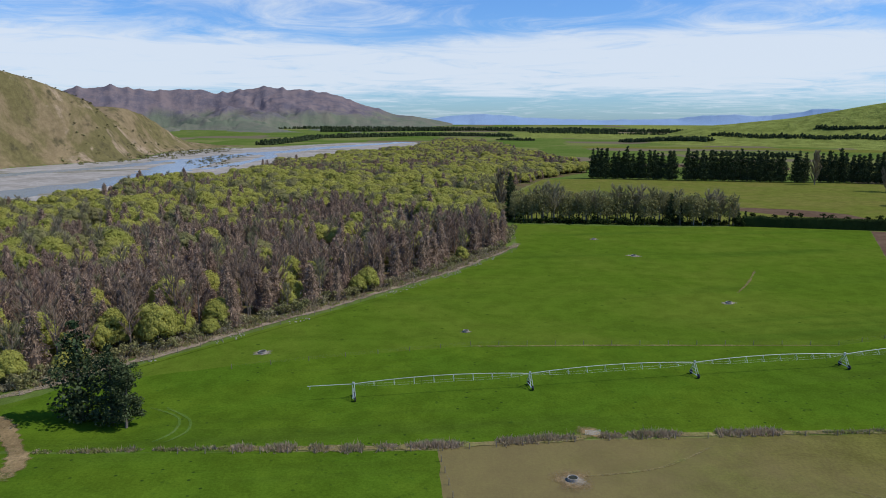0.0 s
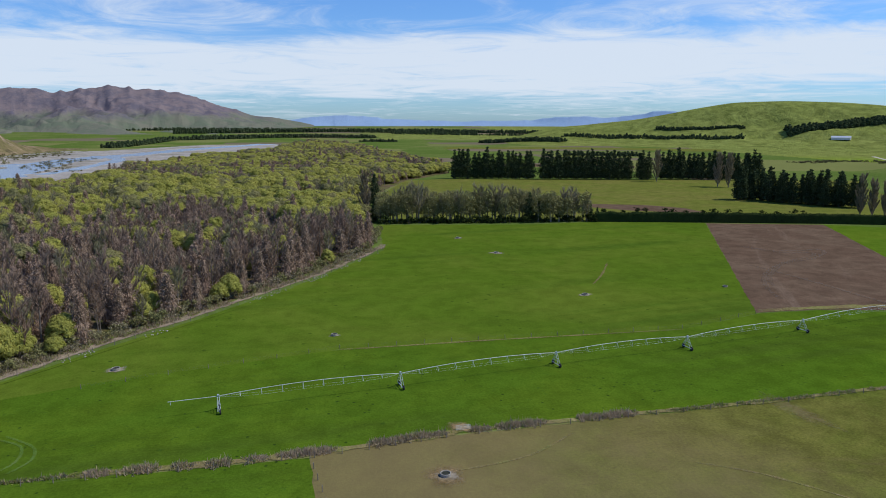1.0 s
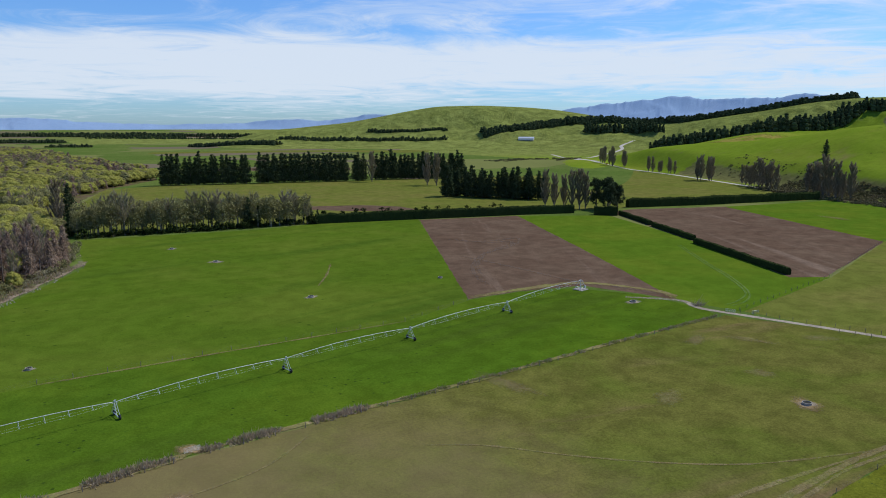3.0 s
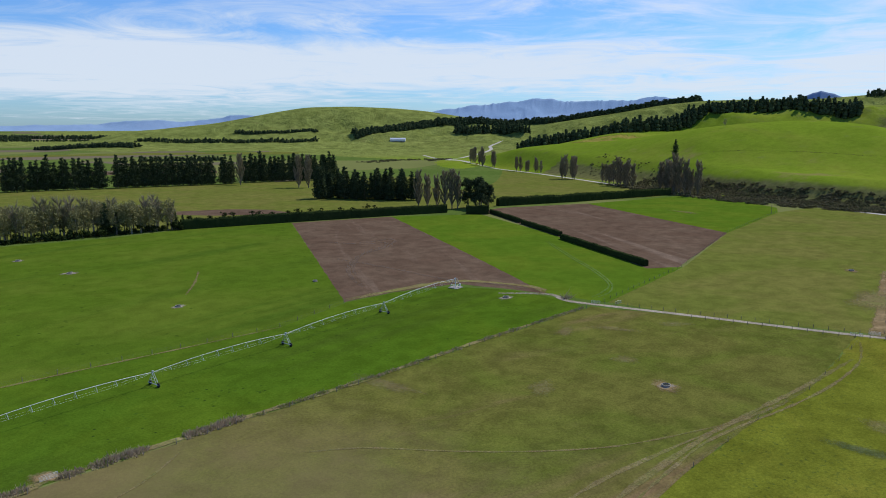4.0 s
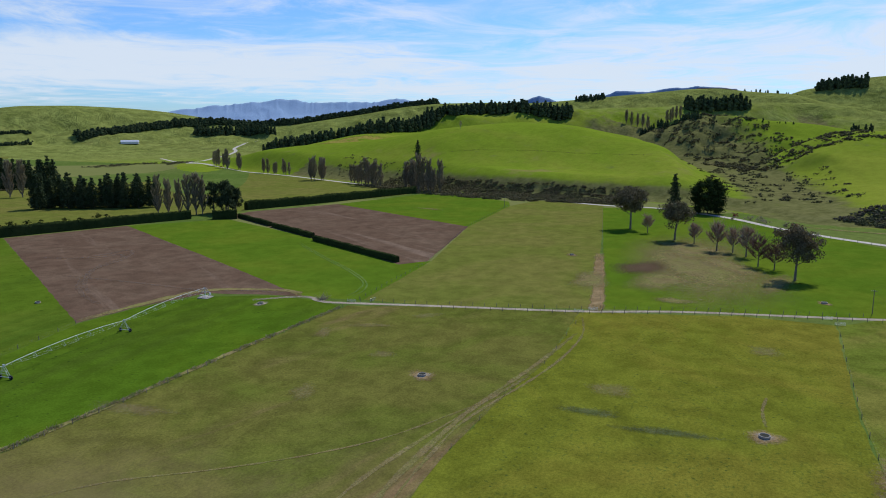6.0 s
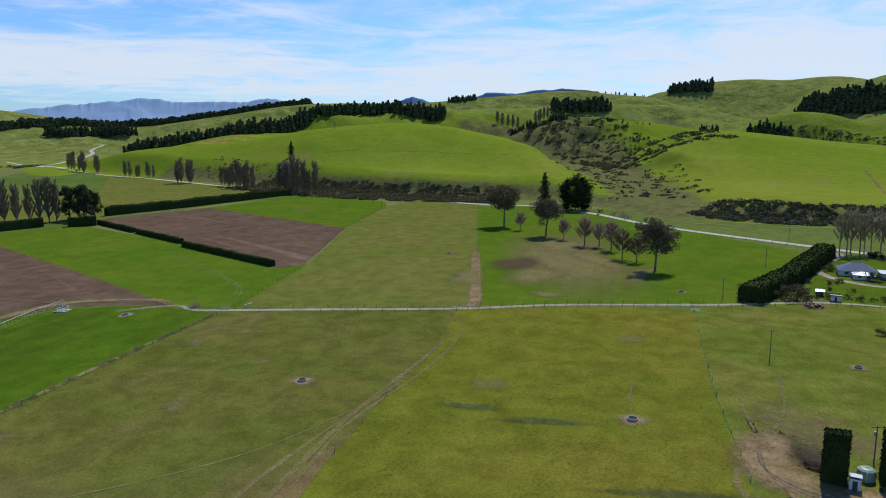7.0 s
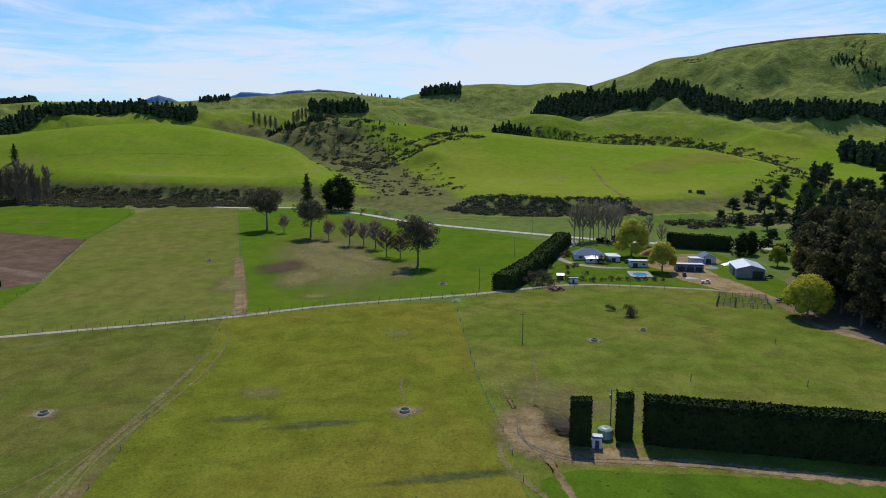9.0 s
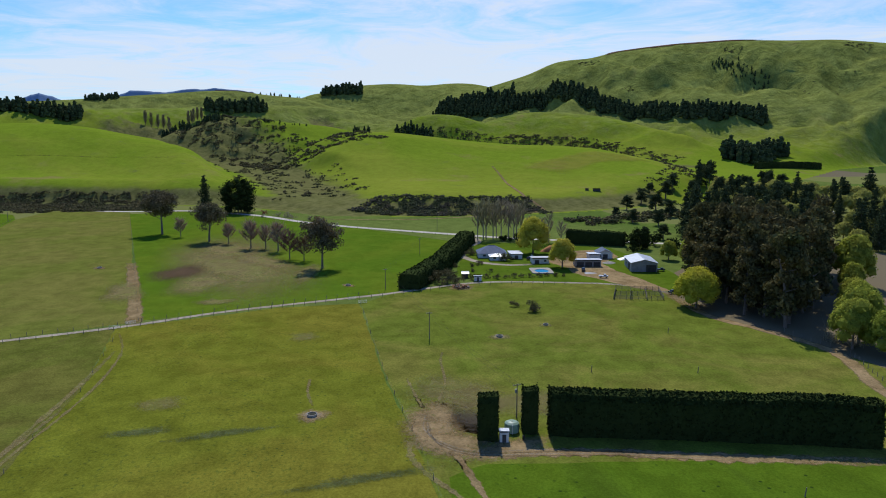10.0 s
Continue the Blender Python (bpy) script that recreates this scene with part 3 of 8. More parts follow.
def make_ground():
    az = np.concatenate([np.arange(-40, 134, 0.2), np.arange(134, 320, 2.0)])
    rr = np.concatenate([[0.001, 25, 60], np.geomspace(100, 4900, 450)])
    A, Rr = np.meshgrid(np.radians(az), rr)
    X, Y = Rr * np.sin(A) + CX, Rr * np.cos(A) + CY
    Z = height(X, Y)
    GRID["z"] = Z
    n, mcols = X.shape
    verts = np.stack([X.ravel(), Y.ravel(), Z.ravel()], 1)
    i, j = np.meshgrid(np.arange(n - 1), np.arange(mcols), indexing="ij")
    j2 = (j + 1) % mcols
    faces = np.stack([i * mcols + j, i * mcols + j2, (i + 1) * mcols + j2, (i + 1) * mcols + j], -1).reshape(-1, 4)[:, ::-1]
    cx, cy = verts[faces].mean(1)[:, 0], verts[faces].mean(1)[:, 1]
    slots = np.zeros(len(faces), dtype=int)
    slots[(beyond_scarp(cx, cy) > 0)] = 1
    slots[(verts[faces].mean(1)[:, 2] > 4) & (cx > 300) & (np.hypot(cx, cy) < 3300)] = 1
    slots[(verts[faces].mean(1)[:, 2] > 0.5) & (cx < -380) & (cy < 2300)] = 2
    me_ob = link_mesh("ground", verts, faces, [PASTURE, HILL_PASTURE, TUSSOCK], slots=slots, smooth=True)
    vx, vy = verts[:, 0], verts[:, 1]
    dg, _, _ = line_dist(vx, vy, GULLY)
    dc, _, _ = line_dist(vx, vy, CREEK)
    bs = beyond_scarp(vx, vy)
    far_side = np.hypot(vx, vy) > np.interp(np.degrees(np.arctan2(vx, vy)), [math.degrees(math.atan2(*p)) for p in GULLY[:0:-1]], [math.hypot(*p) for p in GULLY[:0:-1]])
    far_side = far_side * sstep(88.6, 86.4, np.degrees(np.arctan2(vx, vy)))
    rough = np.maximum(far_side * sstep(190, 90, dg), sstep(60, 22, dg))
    rough = np.maximum(rough, 0.9 * sstep(48, 8, dc))
    rough = np.maximum(rough, sstep(1, 8, bs) * sstep(56, 34, bs) * (vy < 700) * (vy > -330))
    # high grows with distance; its tint brightens slopes turned away from the sun
    for nm, val in (("rough", rough), ("high", sstep(1350, 1900, np.hypot(vx, vy)))):
        me_ob.data.attributes.new(nm, "FLOAT", "POINT").data.foreach_set("value", val.astype(np.float32))
    structure(me_ob, "green spring pasture rising to rounded grassy hills", "ground")


make_ground()


def mountain(name, crest, reach, material, label, seed, rough=0.4, steps=420, rows=56, grain=420, relief=1.9):
    """A distant range: a crest line with spurs and gullies falling to both sides."""
    pts = np.array(crest, dtype=float)
    seg = np.concatenate([[0], np.cumsum(np.hypot(np.diff(pts[:, 0]), np.diff(pts[:, 1])))])
    s = np.linspace(0, seg[-1], steps)
    cx, cy, cz = (np.interp(s, seg, pts[:, k]) for k in range(3))
    out = np.stack([cx, cy], 1) / np.hypot(cx, cy)[:, None]
    v = np.linspace(-1, 1, rows)
    X = cx[:, None] + out[:, :1] * v[None, :] * reach
    Y = cy[:, None] + out[:, 1:] * v[None, :] * reach
    S = np.repeat(s[:, None], rows, 1)
    fall = (1 - np.abs(v[None, :])) ** 1.25
    warp = 0.9 * fbm(X / 300, Y / 300, 3, seed + 9)
    rid = fbm(X / grain + warp, Y / grain - warp, 5, seed, True)
    jag = (fbm(S / 170, S * 0 + 2.5, 4, seed + 3, True) - 0.6) * rough * 0.5
    flank = np.sin(np.pi * np.clip(np.abs(v[None, :]), 0, 1)) ** 0.7
    Z = cz[:, None] * np.clip(fall * (1 + jag * fall ** 5) - (1 - rid) ** 1.2 * rough * relief * flank * fall ** 0.3 + 0.10 * rough * flank, 0, 2) + 10
    Z[:, 0] = Z[:, -1] = -20
    idx = np.arange(steps * rows).reshape(steps, rows)
    faces = np.stack([idx[:-1, :-1], idx[1:, :-1], idx[1:, 1:], idx[:-1, 1:]], -1).reshape(-1, 4)
    ob = link_mesh(name, np.stack([X.ravel(), Y.ravel(), Z.ravel()], 1), faces, material, smooth=True)
    return structure(ob, label, "mountains")


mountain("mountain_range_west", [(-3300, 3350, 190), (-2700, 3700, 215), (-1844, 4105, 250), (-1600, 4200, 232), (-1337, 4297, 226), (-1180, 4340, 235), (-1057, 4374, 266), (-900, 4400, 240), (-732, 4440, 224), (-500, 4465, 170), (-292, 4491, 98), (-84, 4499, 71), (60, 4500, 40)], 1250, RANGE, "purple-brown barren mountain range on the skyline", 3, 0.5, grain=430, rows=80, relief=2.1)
# from here on the blue of the ranges is haze painted into their colour
mountain("mountain_range_far", [(-150, 4660, 62), (15, 4650, 85), (247, 4640, 102), (420, 4620, 90), (737, 4570, 69), (1000, 4520, 62), (1389, 4400, 76), (1649, 4300, 96), (1900, 4210, 90), (2106, 4100, 122), (2500, 3850, 120)], 240, HAZE_RANGE, "far hills above the plain with pale haze blue in their colour", 8, 0.5, relief=0.6)
mountain("mountain_range_snow", [(2850, 3640, 110), (3163, 3360, 165), (3350, 3160, 200), (3547, 2929, 226), (3700, 2740, 205), (3842, 2540, 209), (3989, 2300, 232), (4089, 2115, 215), (4200, 1880, 180)], 560, HAZE_RANGE, "mountain range on the skyline with haze blue in its colour", 12, 0.5, relief=0.45)
mountain("mountain_range_peaks", [(4180, 1900, 150), (4284, 1685, 205), (4335, 1545, 264), (4382, 1410, 208), (4420, 1280, 210), (4450, 1170, 246), (4468, 1100, 280), (4510, 910, 278), (4556, 640, 306), (4590, 420, 280)], 260, HAZE_BLUE_RANGE, "pointed peaks behind the hills with haze blue in their colour", 17, 0.2, relief=1.0)


# ---- paddocks, tracks, river: thin sheets on the flat ----
def lined(pts, step, jitter, rng, closed=True):
    out = []
    ring = list(pts) + ([pts[0]] if closed else [])
    for (ax, ay), (bx, by) in zip(ring, ring[1:]):
        n = max(1, int(math.hypot(bx - ax, by - ay) / step))
        for k in range(n):
            t = k / n
            out.append((ax + t * (bx - ax) + rng.uniform(-jitter, jitter), ay + t * (by - ay) + rng.uniform(-jitter, jitter)))
    if not closed:
        out.append(tuple(pts[-1]))
    return out


LAYERS = [0]
SOFT = {}


def layer():
    LAYERS[0] += 1
    return 0.015 + 0.0016 * LAYERS[0]


def soft_edged(material, amount):
    """The same ground cover, thinning out raggedly towards its edge so that the turf below shows."""
    key = (material.name, amount)
    if key not in SOFT:
        mt = material.copy()
        nt = mt.node_tree
        N, L = nt.nodes.new, nt.links.new
        at_n, tr, mx = N("ShaderNodeAttribute"), N("ShaderNodeBsdfTransparent"), N("ShaderNodeMixShader")
        at_n.attribute_name = "fade"
        ns = noise_out(nt, 0.7, 5, 0.7)
        add = N("ShaderNodeMath")
        add.operation = "MULTIPLY_ADD"
        L(ns, add.inputs[0])
        add.inputs[1].default_value = 1.5
        L(at_n.outputs["Fac"], add.inputs[2])
        fac = ramped(nt, add.outputs[0], 0.75, 1.75)
        mul = N("ShaderNodeMath")
        mul.operation = "MULTIPLY"
        L(fac, mul.inputs[0])
        mul.inputs[1].default_value = amount
        L(mul.outputs[0], mx.inputs[0])
        L(tr.outputs[0], mx.inputs[1])
        L(nt.nodes["Principled BSDF"].outputs[0], mx.inputs[2])
        L(mx.outputs[0], nt.nodes["Material Output"].inputs[0])
        SOFT[key] = mt
    return SOFT[key]


def set_fade(ob, values):
    ob.data.attributes.new("fade", "FLOAT", "POINT").data.foreach_set("value", np.asarray(values, dtype=np.float32))


def sheet(name, pts, z, material, label, category="paddock", step=4.0, jitter=0.35, seed=1):
    """A thin cover of ground with a slightly uneven edge; each new one lies a little above the last."""
    rng = random.Random(seed)
    z = layer()
    ring = lined(pts, step, jitter, rng)
    bm = bmesh.new()
    vs = [bm.verts.new((x, y, z)) for x, y in ring]
    lo = [bm.verts.new((x, y, -0.3)) for x, y in ring]
    for k in range(len(vs)):
        bm.faces.new((vs[k - 1], vs[k], lo[k], lo[k - 1]))
    f = bm.faces.new(vs)
    bmesh.ops.triangulate(bm, faces=[f])
    bmesh.ops.recalc_face_normals(bm, faces=bm.faces)
    ob = part(name, bm, material, None)
    return structure(ob, label, category)


def worn(name, cx, cy, rx, ry, turn, material, label, amount=0.8, seed=1, category="ground"):
    """A worn or damp patch: rings of a wobbly outline, thinning out to its edge."""
    rng = random.Random(seed)
    n, z = 30, layer()
    out = blob(0, 0, rx, ry, turn, rng, n, 0.35)
    vs, fade = [(cx, cy, z)], [1.0]
    for q, f in ((0.3, 1.0), (0.7, 0.55), (1.1, 0.1), (1.6, -0.75)):
        vs += [(cx + x * q, cy + y * q, z) for x, y in out]
        fade += [f] * n
    fs = [(0, 1 + k, 1 + (k + 1) % n) for k in range(n)]
    for r in range(3):
        a, b = 1 + r * n, 1 + (r + 1) * n
        fs += [(a + k, b + k, b + (k + 1) % n, a + (k + 1) % n) for k in range(n)]
    ob = link_mesh(name, vs, fs, soft_edged(material, amount))
    set_fade(ob, fade)
    return structure(ob, label, category)


def blob(cx, cy, rx, ry, turn, rng, n=26, rough=0.3):
    pts, ph = [], [rng.uniform(0, 6.3) for _ in range(5)]
    for k in range(n):
        a = 2 * math.pi * k / n
        q = 1 + rough * sum(math.sin((i + 2) * a + ph[i]) / (i + 1.5) for i in range(5)) * 0.6
        x, y = rx * q * math.cos(a), ry * q * math.sin(a)
        c, s = math.cos(radians(turn)), math.sin(radians(turn))
        pts.append((cx + c * x - s * y, cy + s * x + c * y))
    return pts


def smooth_line(pts, n=10):
    """A soft curve through plan points."""
    out = []
    P = [pts[0]] + list(pts) + [pts[-1]]
    for k in range(1, len(P) - 2):
        p0, p1, p2, p3 = (np.array(p, dtype=float) for p in P[k - 1:k + 3])
        for i in range(n):
            t = i / n
            out.append(tuple(0.5 * (2 * p1 + (p2 - p0) * t + (2 * p0 - 5 * p1 + 4 * p2 - p3) * t * t + (3 * p1 - p0 - 3 * p2 + p3) * t ** 3)))
    out.append(tuple(float(v) for v in pts[-1]))
    return out


def strip(name, pts, width, lift, material, label, category="track", seed=1, ragged=0.15, cross=4, amount=None, smooth_n=10):
    """A track or road of that width, laid over the ground along a curve; amount: it thins out to its edges."""
    rng = random.Random(seed)
    line = np.array(smooth_line(pts, smooth_n))
    tang = np.gradient(line, axis=0)
    nrm = np.stack([-tang[:, 1], tang[:, 0]], 1) / np.maximum(np.hypot(tang[:, 0], tang[:, 1]), 1e-6)[:, None]
    z0, verts, fade = layer(), [], []
    prof = [0.25] + [1.0] * (cross - 1) + [0.25]
    if amount is not None:
        width *= 1.5
        prof = [-0.5] + [0.9] * (cross - 1) + [-0.5]
    for k, (p, nn) in enumerate(zip(line, nrm)):
        w = width * (1 + rng.uniform(-ragged, ragged)) / 2
        end = min(1.0, 3 * min(k, len(line) - 1 - k) / len(line) + 0.4)
        for i in range(cross + 1):
            q = p + nn * w * (2 * i / cross - 1)
            verts.append((q[0], q[1]))
            fade.append(prof[i] * end)
    verts = np.array(verts)
    raw = np.array([at(x, y) for x, y in verts])
    z = raw + z0 + (0.25 * lift if raw.max() > 1 else 0)
    rows = len(line)
    faces = [(i * (cross + 1) + k, i * (cross + 1) + k + 1, (i + 1) * (cross + 1) + k + 1, (i + 1) * (cross + 1) + k) for i in range(rows - 1) for k in range(cross)]
    ob = link_mesh(name, np.column_stack([verts, z]), faces, material if amount is None else soft_edged(material, amount), smooth=True)
    if amount is not None:
        set_fade(ob, fade)
    return structure(ob, label, category)


WOOD_EDGE = [(-150, 150), (-128, 172), (-110.7, 184.4), (-90.3, 211.8), (-70.4, 236.9), (-41, 275), (-20.6, 304), (4.5, 340), (39, 402), (48.6, 505)]
sheet("paddock_main", [(-140, 60), (-135, 150), (-105, 182), (-88, 208), (-68, 234), (-38, 272), (-18, 301), (7, 337), (42, 400), (50, 500), (160, 484), (208, 490), (283, 470), (168, 238.5), (129, 224), (55, 224), (9, 223), (-100, 190), (-100, 150)], 0.04, GREEN_A, "bright green grass paddock with faint mowing streaks", seed=2)
sheet("paddock_irrigated", [(-120, 148), (-104, 186), (-60, 205), (9, 223), (55, 224), (129, 224), (168, 238), (194, 238), (220, 230), (235, 205), (238, 180), (233, 165.5), (170, 162.5), (122, 159), (84, 157.4), (30, 154.5), (-18, 149), (-60, 147)], 0.08, GREEN_B, "darker green irrigated grass paddock under the sprinkler", seed=3)
sheet("paddock_corner", [(-140, 60), (-130, 146), (-60, 147), (-1, 148.5), (2, 128), (5, 60)], 0.08, GREEN_B, "lush green grass in the corner paddock", seed=4)
sheet("paddock_tan", [(-1, 149.5), (30, 153.5), (84, 156.4), (122, 158), (170, 161.5), (236, 164.5), (252, 127), (268.5, 77), (203, 68.6), (172, 69.5), (137, 68), (110, 65), (70, 55), (4, 40)], 0.08, TAN, "short grazed tan and olive paddock", seed=5)
sheet("paddock_olive", [(110, 65), (137, 68), (172, 69.5), (203, 68.6), (268.5, 77), (291, 20), (292.5, -12.5), (248.5, -13.9), (199, -15.6), (163, -18.4), (138, -20), (70, -22), (40, 40), (70, 55)], 0.10, OLIVE, "yellow-green tussocky paddock", seed=6)
sheet("ploughed_field_near", [(282.7, 468), (361, 446), (280, 272), (241, 191), (236, 206), (226, 232), (193, 239), (168, 239)], 0.10, SOIL, "brown ploughed field with darker tyre marks", "field", seed=7)
sheet("paddock_strip", [(361, 446), (424, 408), (376, 288), (326, 193), (338, 180), (246, 164), (240, 190), (280, 272)], 0.08, GREEN_C, "vivid green young grass strip", seed=8)
sheet("ploughed_field_far", [(440, 422), (470, 428), (556, 396), (471, 220), (337, 182), (322, 191), (373, 286)], 0.12, SOIL, "brown ploughed field behind the low hedge", "field", seed=9)
sheet("paddock_roadside", [(556, 396), (690, 372), (700, 340), (650, 260), (612, 244), (471, 220)], 0.08, GREEN_C, "bright green paddock beside the road", seed=10)
sheet("paddock_far_tan", [(247, 164), (338, 180), (471, 220), (615, 245), (670, 240), (690, 178), (625, 160), (405, 105), (277, 72), (253, 128)], 0.06, TAN_FAR, "yellowish green paddock with a gate lane beside it", seed=11)
sheet("paddock_gums", [(279, 70), (405, 103), (640, 165), (655, 118), (600, 50), (560, 18), (520, -25), (450, -80), (370, -66), (312, -30), (302, -4), (288, 41)], 0.07, GREEN_C, "green paddock with old trees and bare worn ground", seed=12)
sheet("paddock_cattle", [(292.7, -13), (248.5, -14.5), (199, -16), (163, -19), (120, -21), (110, -180), (190, -166), (250, -146), (290, -147), (309, -136), (318, -110), (324, -79), (321, -57), (309, -28)], 0.08, COW_GREEN, "trampled green paddock with cattle tracks", seed=13)
sheet("paddock_front", [(142.6, -32.7), (138.9, -62.2), (135.7, -87.1), (131.1, -120.6), (126, -160), (60, -120), (70, -60), (90, -24), (126, -22.5), (138, -24)], 0.08, GREEN_B, "dark green grass in front of the tall hedge", seed=16)
sheet("paddock_river_flat", [(190, 900), (420, 845), (690, 780), (900, 920), (860, 720), (800, 570), (735, 440), (670, 386), (480, 436), (430, 448), (208, 492), (60, 508), (70, 700), (120, 880)], 0.05, TAN_FAR, "green flats behind the hedges", seed=14)
sheet("yard_ground", [(445, -92), (415, -75), (385, -73), (345, -62), (322, -75), (320, -112), (310, -136), (292, -150), (300, -165), (330, -172), (372, -172), (410, -170), (430, -140)], 0.12, GREEN_A, "mown lawn round the homestead", "lawn", seed=15)

# ---- vegetation ----
def tube(pts, radii, sides=5):
    """A tapered limb through points: vertices and faces."""
    vs, fs = [], []
    for k, (p, r) in enumerate(zip(pts, radii)):
        d = np.array(pts[min(k + 1, len(pts) - 1)]) - np.array(pts[max(k - 1, 0)])
        d = d / max(np.linalg.norm(d), 1e-6)
        u = np.cross(d, (0.3, 0.9, 0.1))
        u /= max(np.linalg.norm(u), 1e-6)
        w = np.cross(d, u)
        for i in range(sides):
            a = 2 * math.pi * i / sides
            vs.append(np.array(p) + r * (math.cos(a) * u + math.sin(a) * w))
    for k in range(len(pts) - 1):
        for i in range(sides):
            a, b = k * sides + i, k * sides + (i + 1) % sides
            fs.append((a, b, b + sides, a + sides))
    fs.append(tuple(range(len(vs) - sides, len(vs))))
    return np.array(vs), fs


def joined(pieces):
    """Several (vertices, faces) as one."""
    vs, fs, n = [], [], 0
    for v, f in pieces:
        vs.append(np.asarray(v))
        fs += [tuple(i + n for i in q) for q in f]
        n += len(v)
    return np.concatenate(vs), fs


def quads(centres, size, rs, flat=0.0, droop=None):
    """Leaf sprays: one four-cornered, slightly bent blade at each place, turned at random."""
    n = len(centres)
    a = rs.normal(size=(n, 3))
    a[:, 2] *= 1 - flat
    if droop is not None:
        a = a * 0.5 + droop
    a /= np.linalg.norm(a, axis=1)[:, None] + 1e-9
    b = rs.normal(size=(n, 3))
    b[:, 2] *= 1 - flat
    b -= (b * a).sum(1)[:, None] * a
    b /= np.linalg.norm(b, axis=1)[:, None] + 1e-9
    s = (size * rs.uniform(0.6, 1.3, n))[:, None]
    v = np.stack([centres - a * s, centres + b * s * 0.62, centres + a * s, centres - b * s * 0.62], 1).reshape(-1, 3)
    f = np.arange(4 * n).reshape(n, 4)
    return v, [tuple(q) for q in f.tolist()]


def slivers(bases, tips, width, rs):
    """Twigs: thin three-cornered blades from base to tip."""
    n = len(bases)
    d = tips - bases
    side = np.cross(d, rs.normal(size=(n, 3)))
    side /= np.linalg.norm(side, axis=1)[:, None] + 1e-9
    w = (width * rs.uniform(0.7, 1.4, n))[:, None]
    v = np.stack([bases - side * w, bases + side * w, tips], 1).reshape(-1, 3)
    return v, [tuple(q) for q in np.arange(3 * n).reshape(n, 3).tolist()]


def limb_paths(h, rs, count, lo, hi, reach, lift, bend=0.5):
    """Start and end of main limbs up a trunk of height h."""
    out = []
    for k in range(count):
        z = h * (lo + (hi - lo) * (k + rs.uniform(0, 1)) / count)
        a = k * 2.4 + rs.uniform(-0.5, 0.5)
        ln = reach * (1 - 0.6 * (z / h - lo) / max(hi - lo, 0.01)) * rs.uniform(0.75, 1.15)
        e = np.array([math.cos(a) * ln, math.sin(a) * ln, z + ln * lift * rs.uniform(0.8, 1.3)])
        mid = np.array([math.cos(a) * ln * 0.5, math.sin(a) * ln * 0.5, z + ln * lift * 0.35])
        out.append((np.array([0, 0, z]), mid, e))
    return out


def trunk_mesh(h, r, rs, limbs=(), top=0.9, lean=0.03):
    bend = rs.normal(size=2) * lean * h
    pts = [(bend[0] * t * t, bend[1] * t * t, h * top * t) for t in (0, 0.25, 0.5, 0.75, 1.0)]
    pieces = [tube(pts, [r * 1.25, r, r * 0.78, r * 0.5, r * 0.12], 6)]
    for a, m, e in limbs:
        rr = r * 0.42 * (1 - a[2] / h * 0.6)
        k = min(1.0, a[2] / (h * top)) ** 2
        a = np.array([bend[0] * k, bend[1] * k, min(a[2], h * top * 0.98)])
        pieces.append(tube([a, m, e], [rr, rr * 0.7, rr * 0.15], 4))
    return joined(pieces)


def plain_stem(h, r):
    return tube([(0, 0, -0.3), (0.1, 0.05, h * 0.5), (0.0, 0.1, h)], [r, r * 0.7, r * 0.1], 4)


def bare_tree(rs, h=19.0, spread=4.2, twigs=620, low=False, lift=1.25, wild=0.34):
    limbs = limb_paths(h, rs, 7 if low else 15, 0.22, 0.9, spread, lift)
    trunk = trunk_mesh(h, 0.26, rs, limbs, 0.95) if not low else plain_stem(h * 0.9, 0.25)
    n = twigs
    pick = rs.randint(0, len(limbs), n)
    A, M, E = (np.array([l[i] for l in limbs])[pick] for i in range(3))
    t = rs.uniform(0.25, 1.0, n)[:, None]
    base = A * (1 - t) ** 2 + 2 * M * t * (1 - t) + E * t * t
    out = np.concatenate([base[:, :2], np.zeros((n, 1))], 1)
    out /= np.linalg.norm(out, axis=1)[:, None] + 0.4
    d = rs.normal(size=(n, 3)) * wild + out * 0.35 + np.array([0, 0, 1.0])
    tips = base + d * rs.uniform(0.9, 2.4, n)[:, None] * (1.5 if low else 1.0)
    return trunk, slivers(base, tips, 0.115 if low else 0.085, rs)


def facing(centres, normals, size, rs, loose=0.4):
    """Leaf sprays that lie roughly on the outside of a crown, each tilted a little its own way."""
    n = normals + rs.normal(size=normals.shape) * loose
    n /= np.linalg.norm(n, axis=1)[:, None] + 1e-9
    a = np.cross(n, rs.normal(size=n.shape))
    a /= np.linalg.norm(a, axis=1)[:, None] + 1e-9
    b = np.cross(n, a)
    s = (size * rs.uniform(0.6, 1.3, len(n)))[:, None]
    v = np.stack([centres - a * s, centres + b * s * 0.7, centres + a * s, centres - b * s * 0.7], 1).reshape(-1, 3)
    return v, [tuple(q) for q in np.arange(4 * len(n)).reshape(-1, 4).tolist()]


def clump_crown(rs, centres, radii, per, size, hollow=0.55, flat=0.0):
    c = np.repeat(np.array(centres), per, 0)
    r = np.repeat(np.array(radii), per)[:, None]
    d = rs.normal(size=c.shape)
    d /= np.linalg.norm(d, axis=1)[:, None]
    p = c + d * r * np.maximum(hollow, rs.uniform(0, 1, len(c)) ** 0.4)[:, None] * np.array([1, 1, 0.8])
    return facing(p, d, size, rs, 0.65)


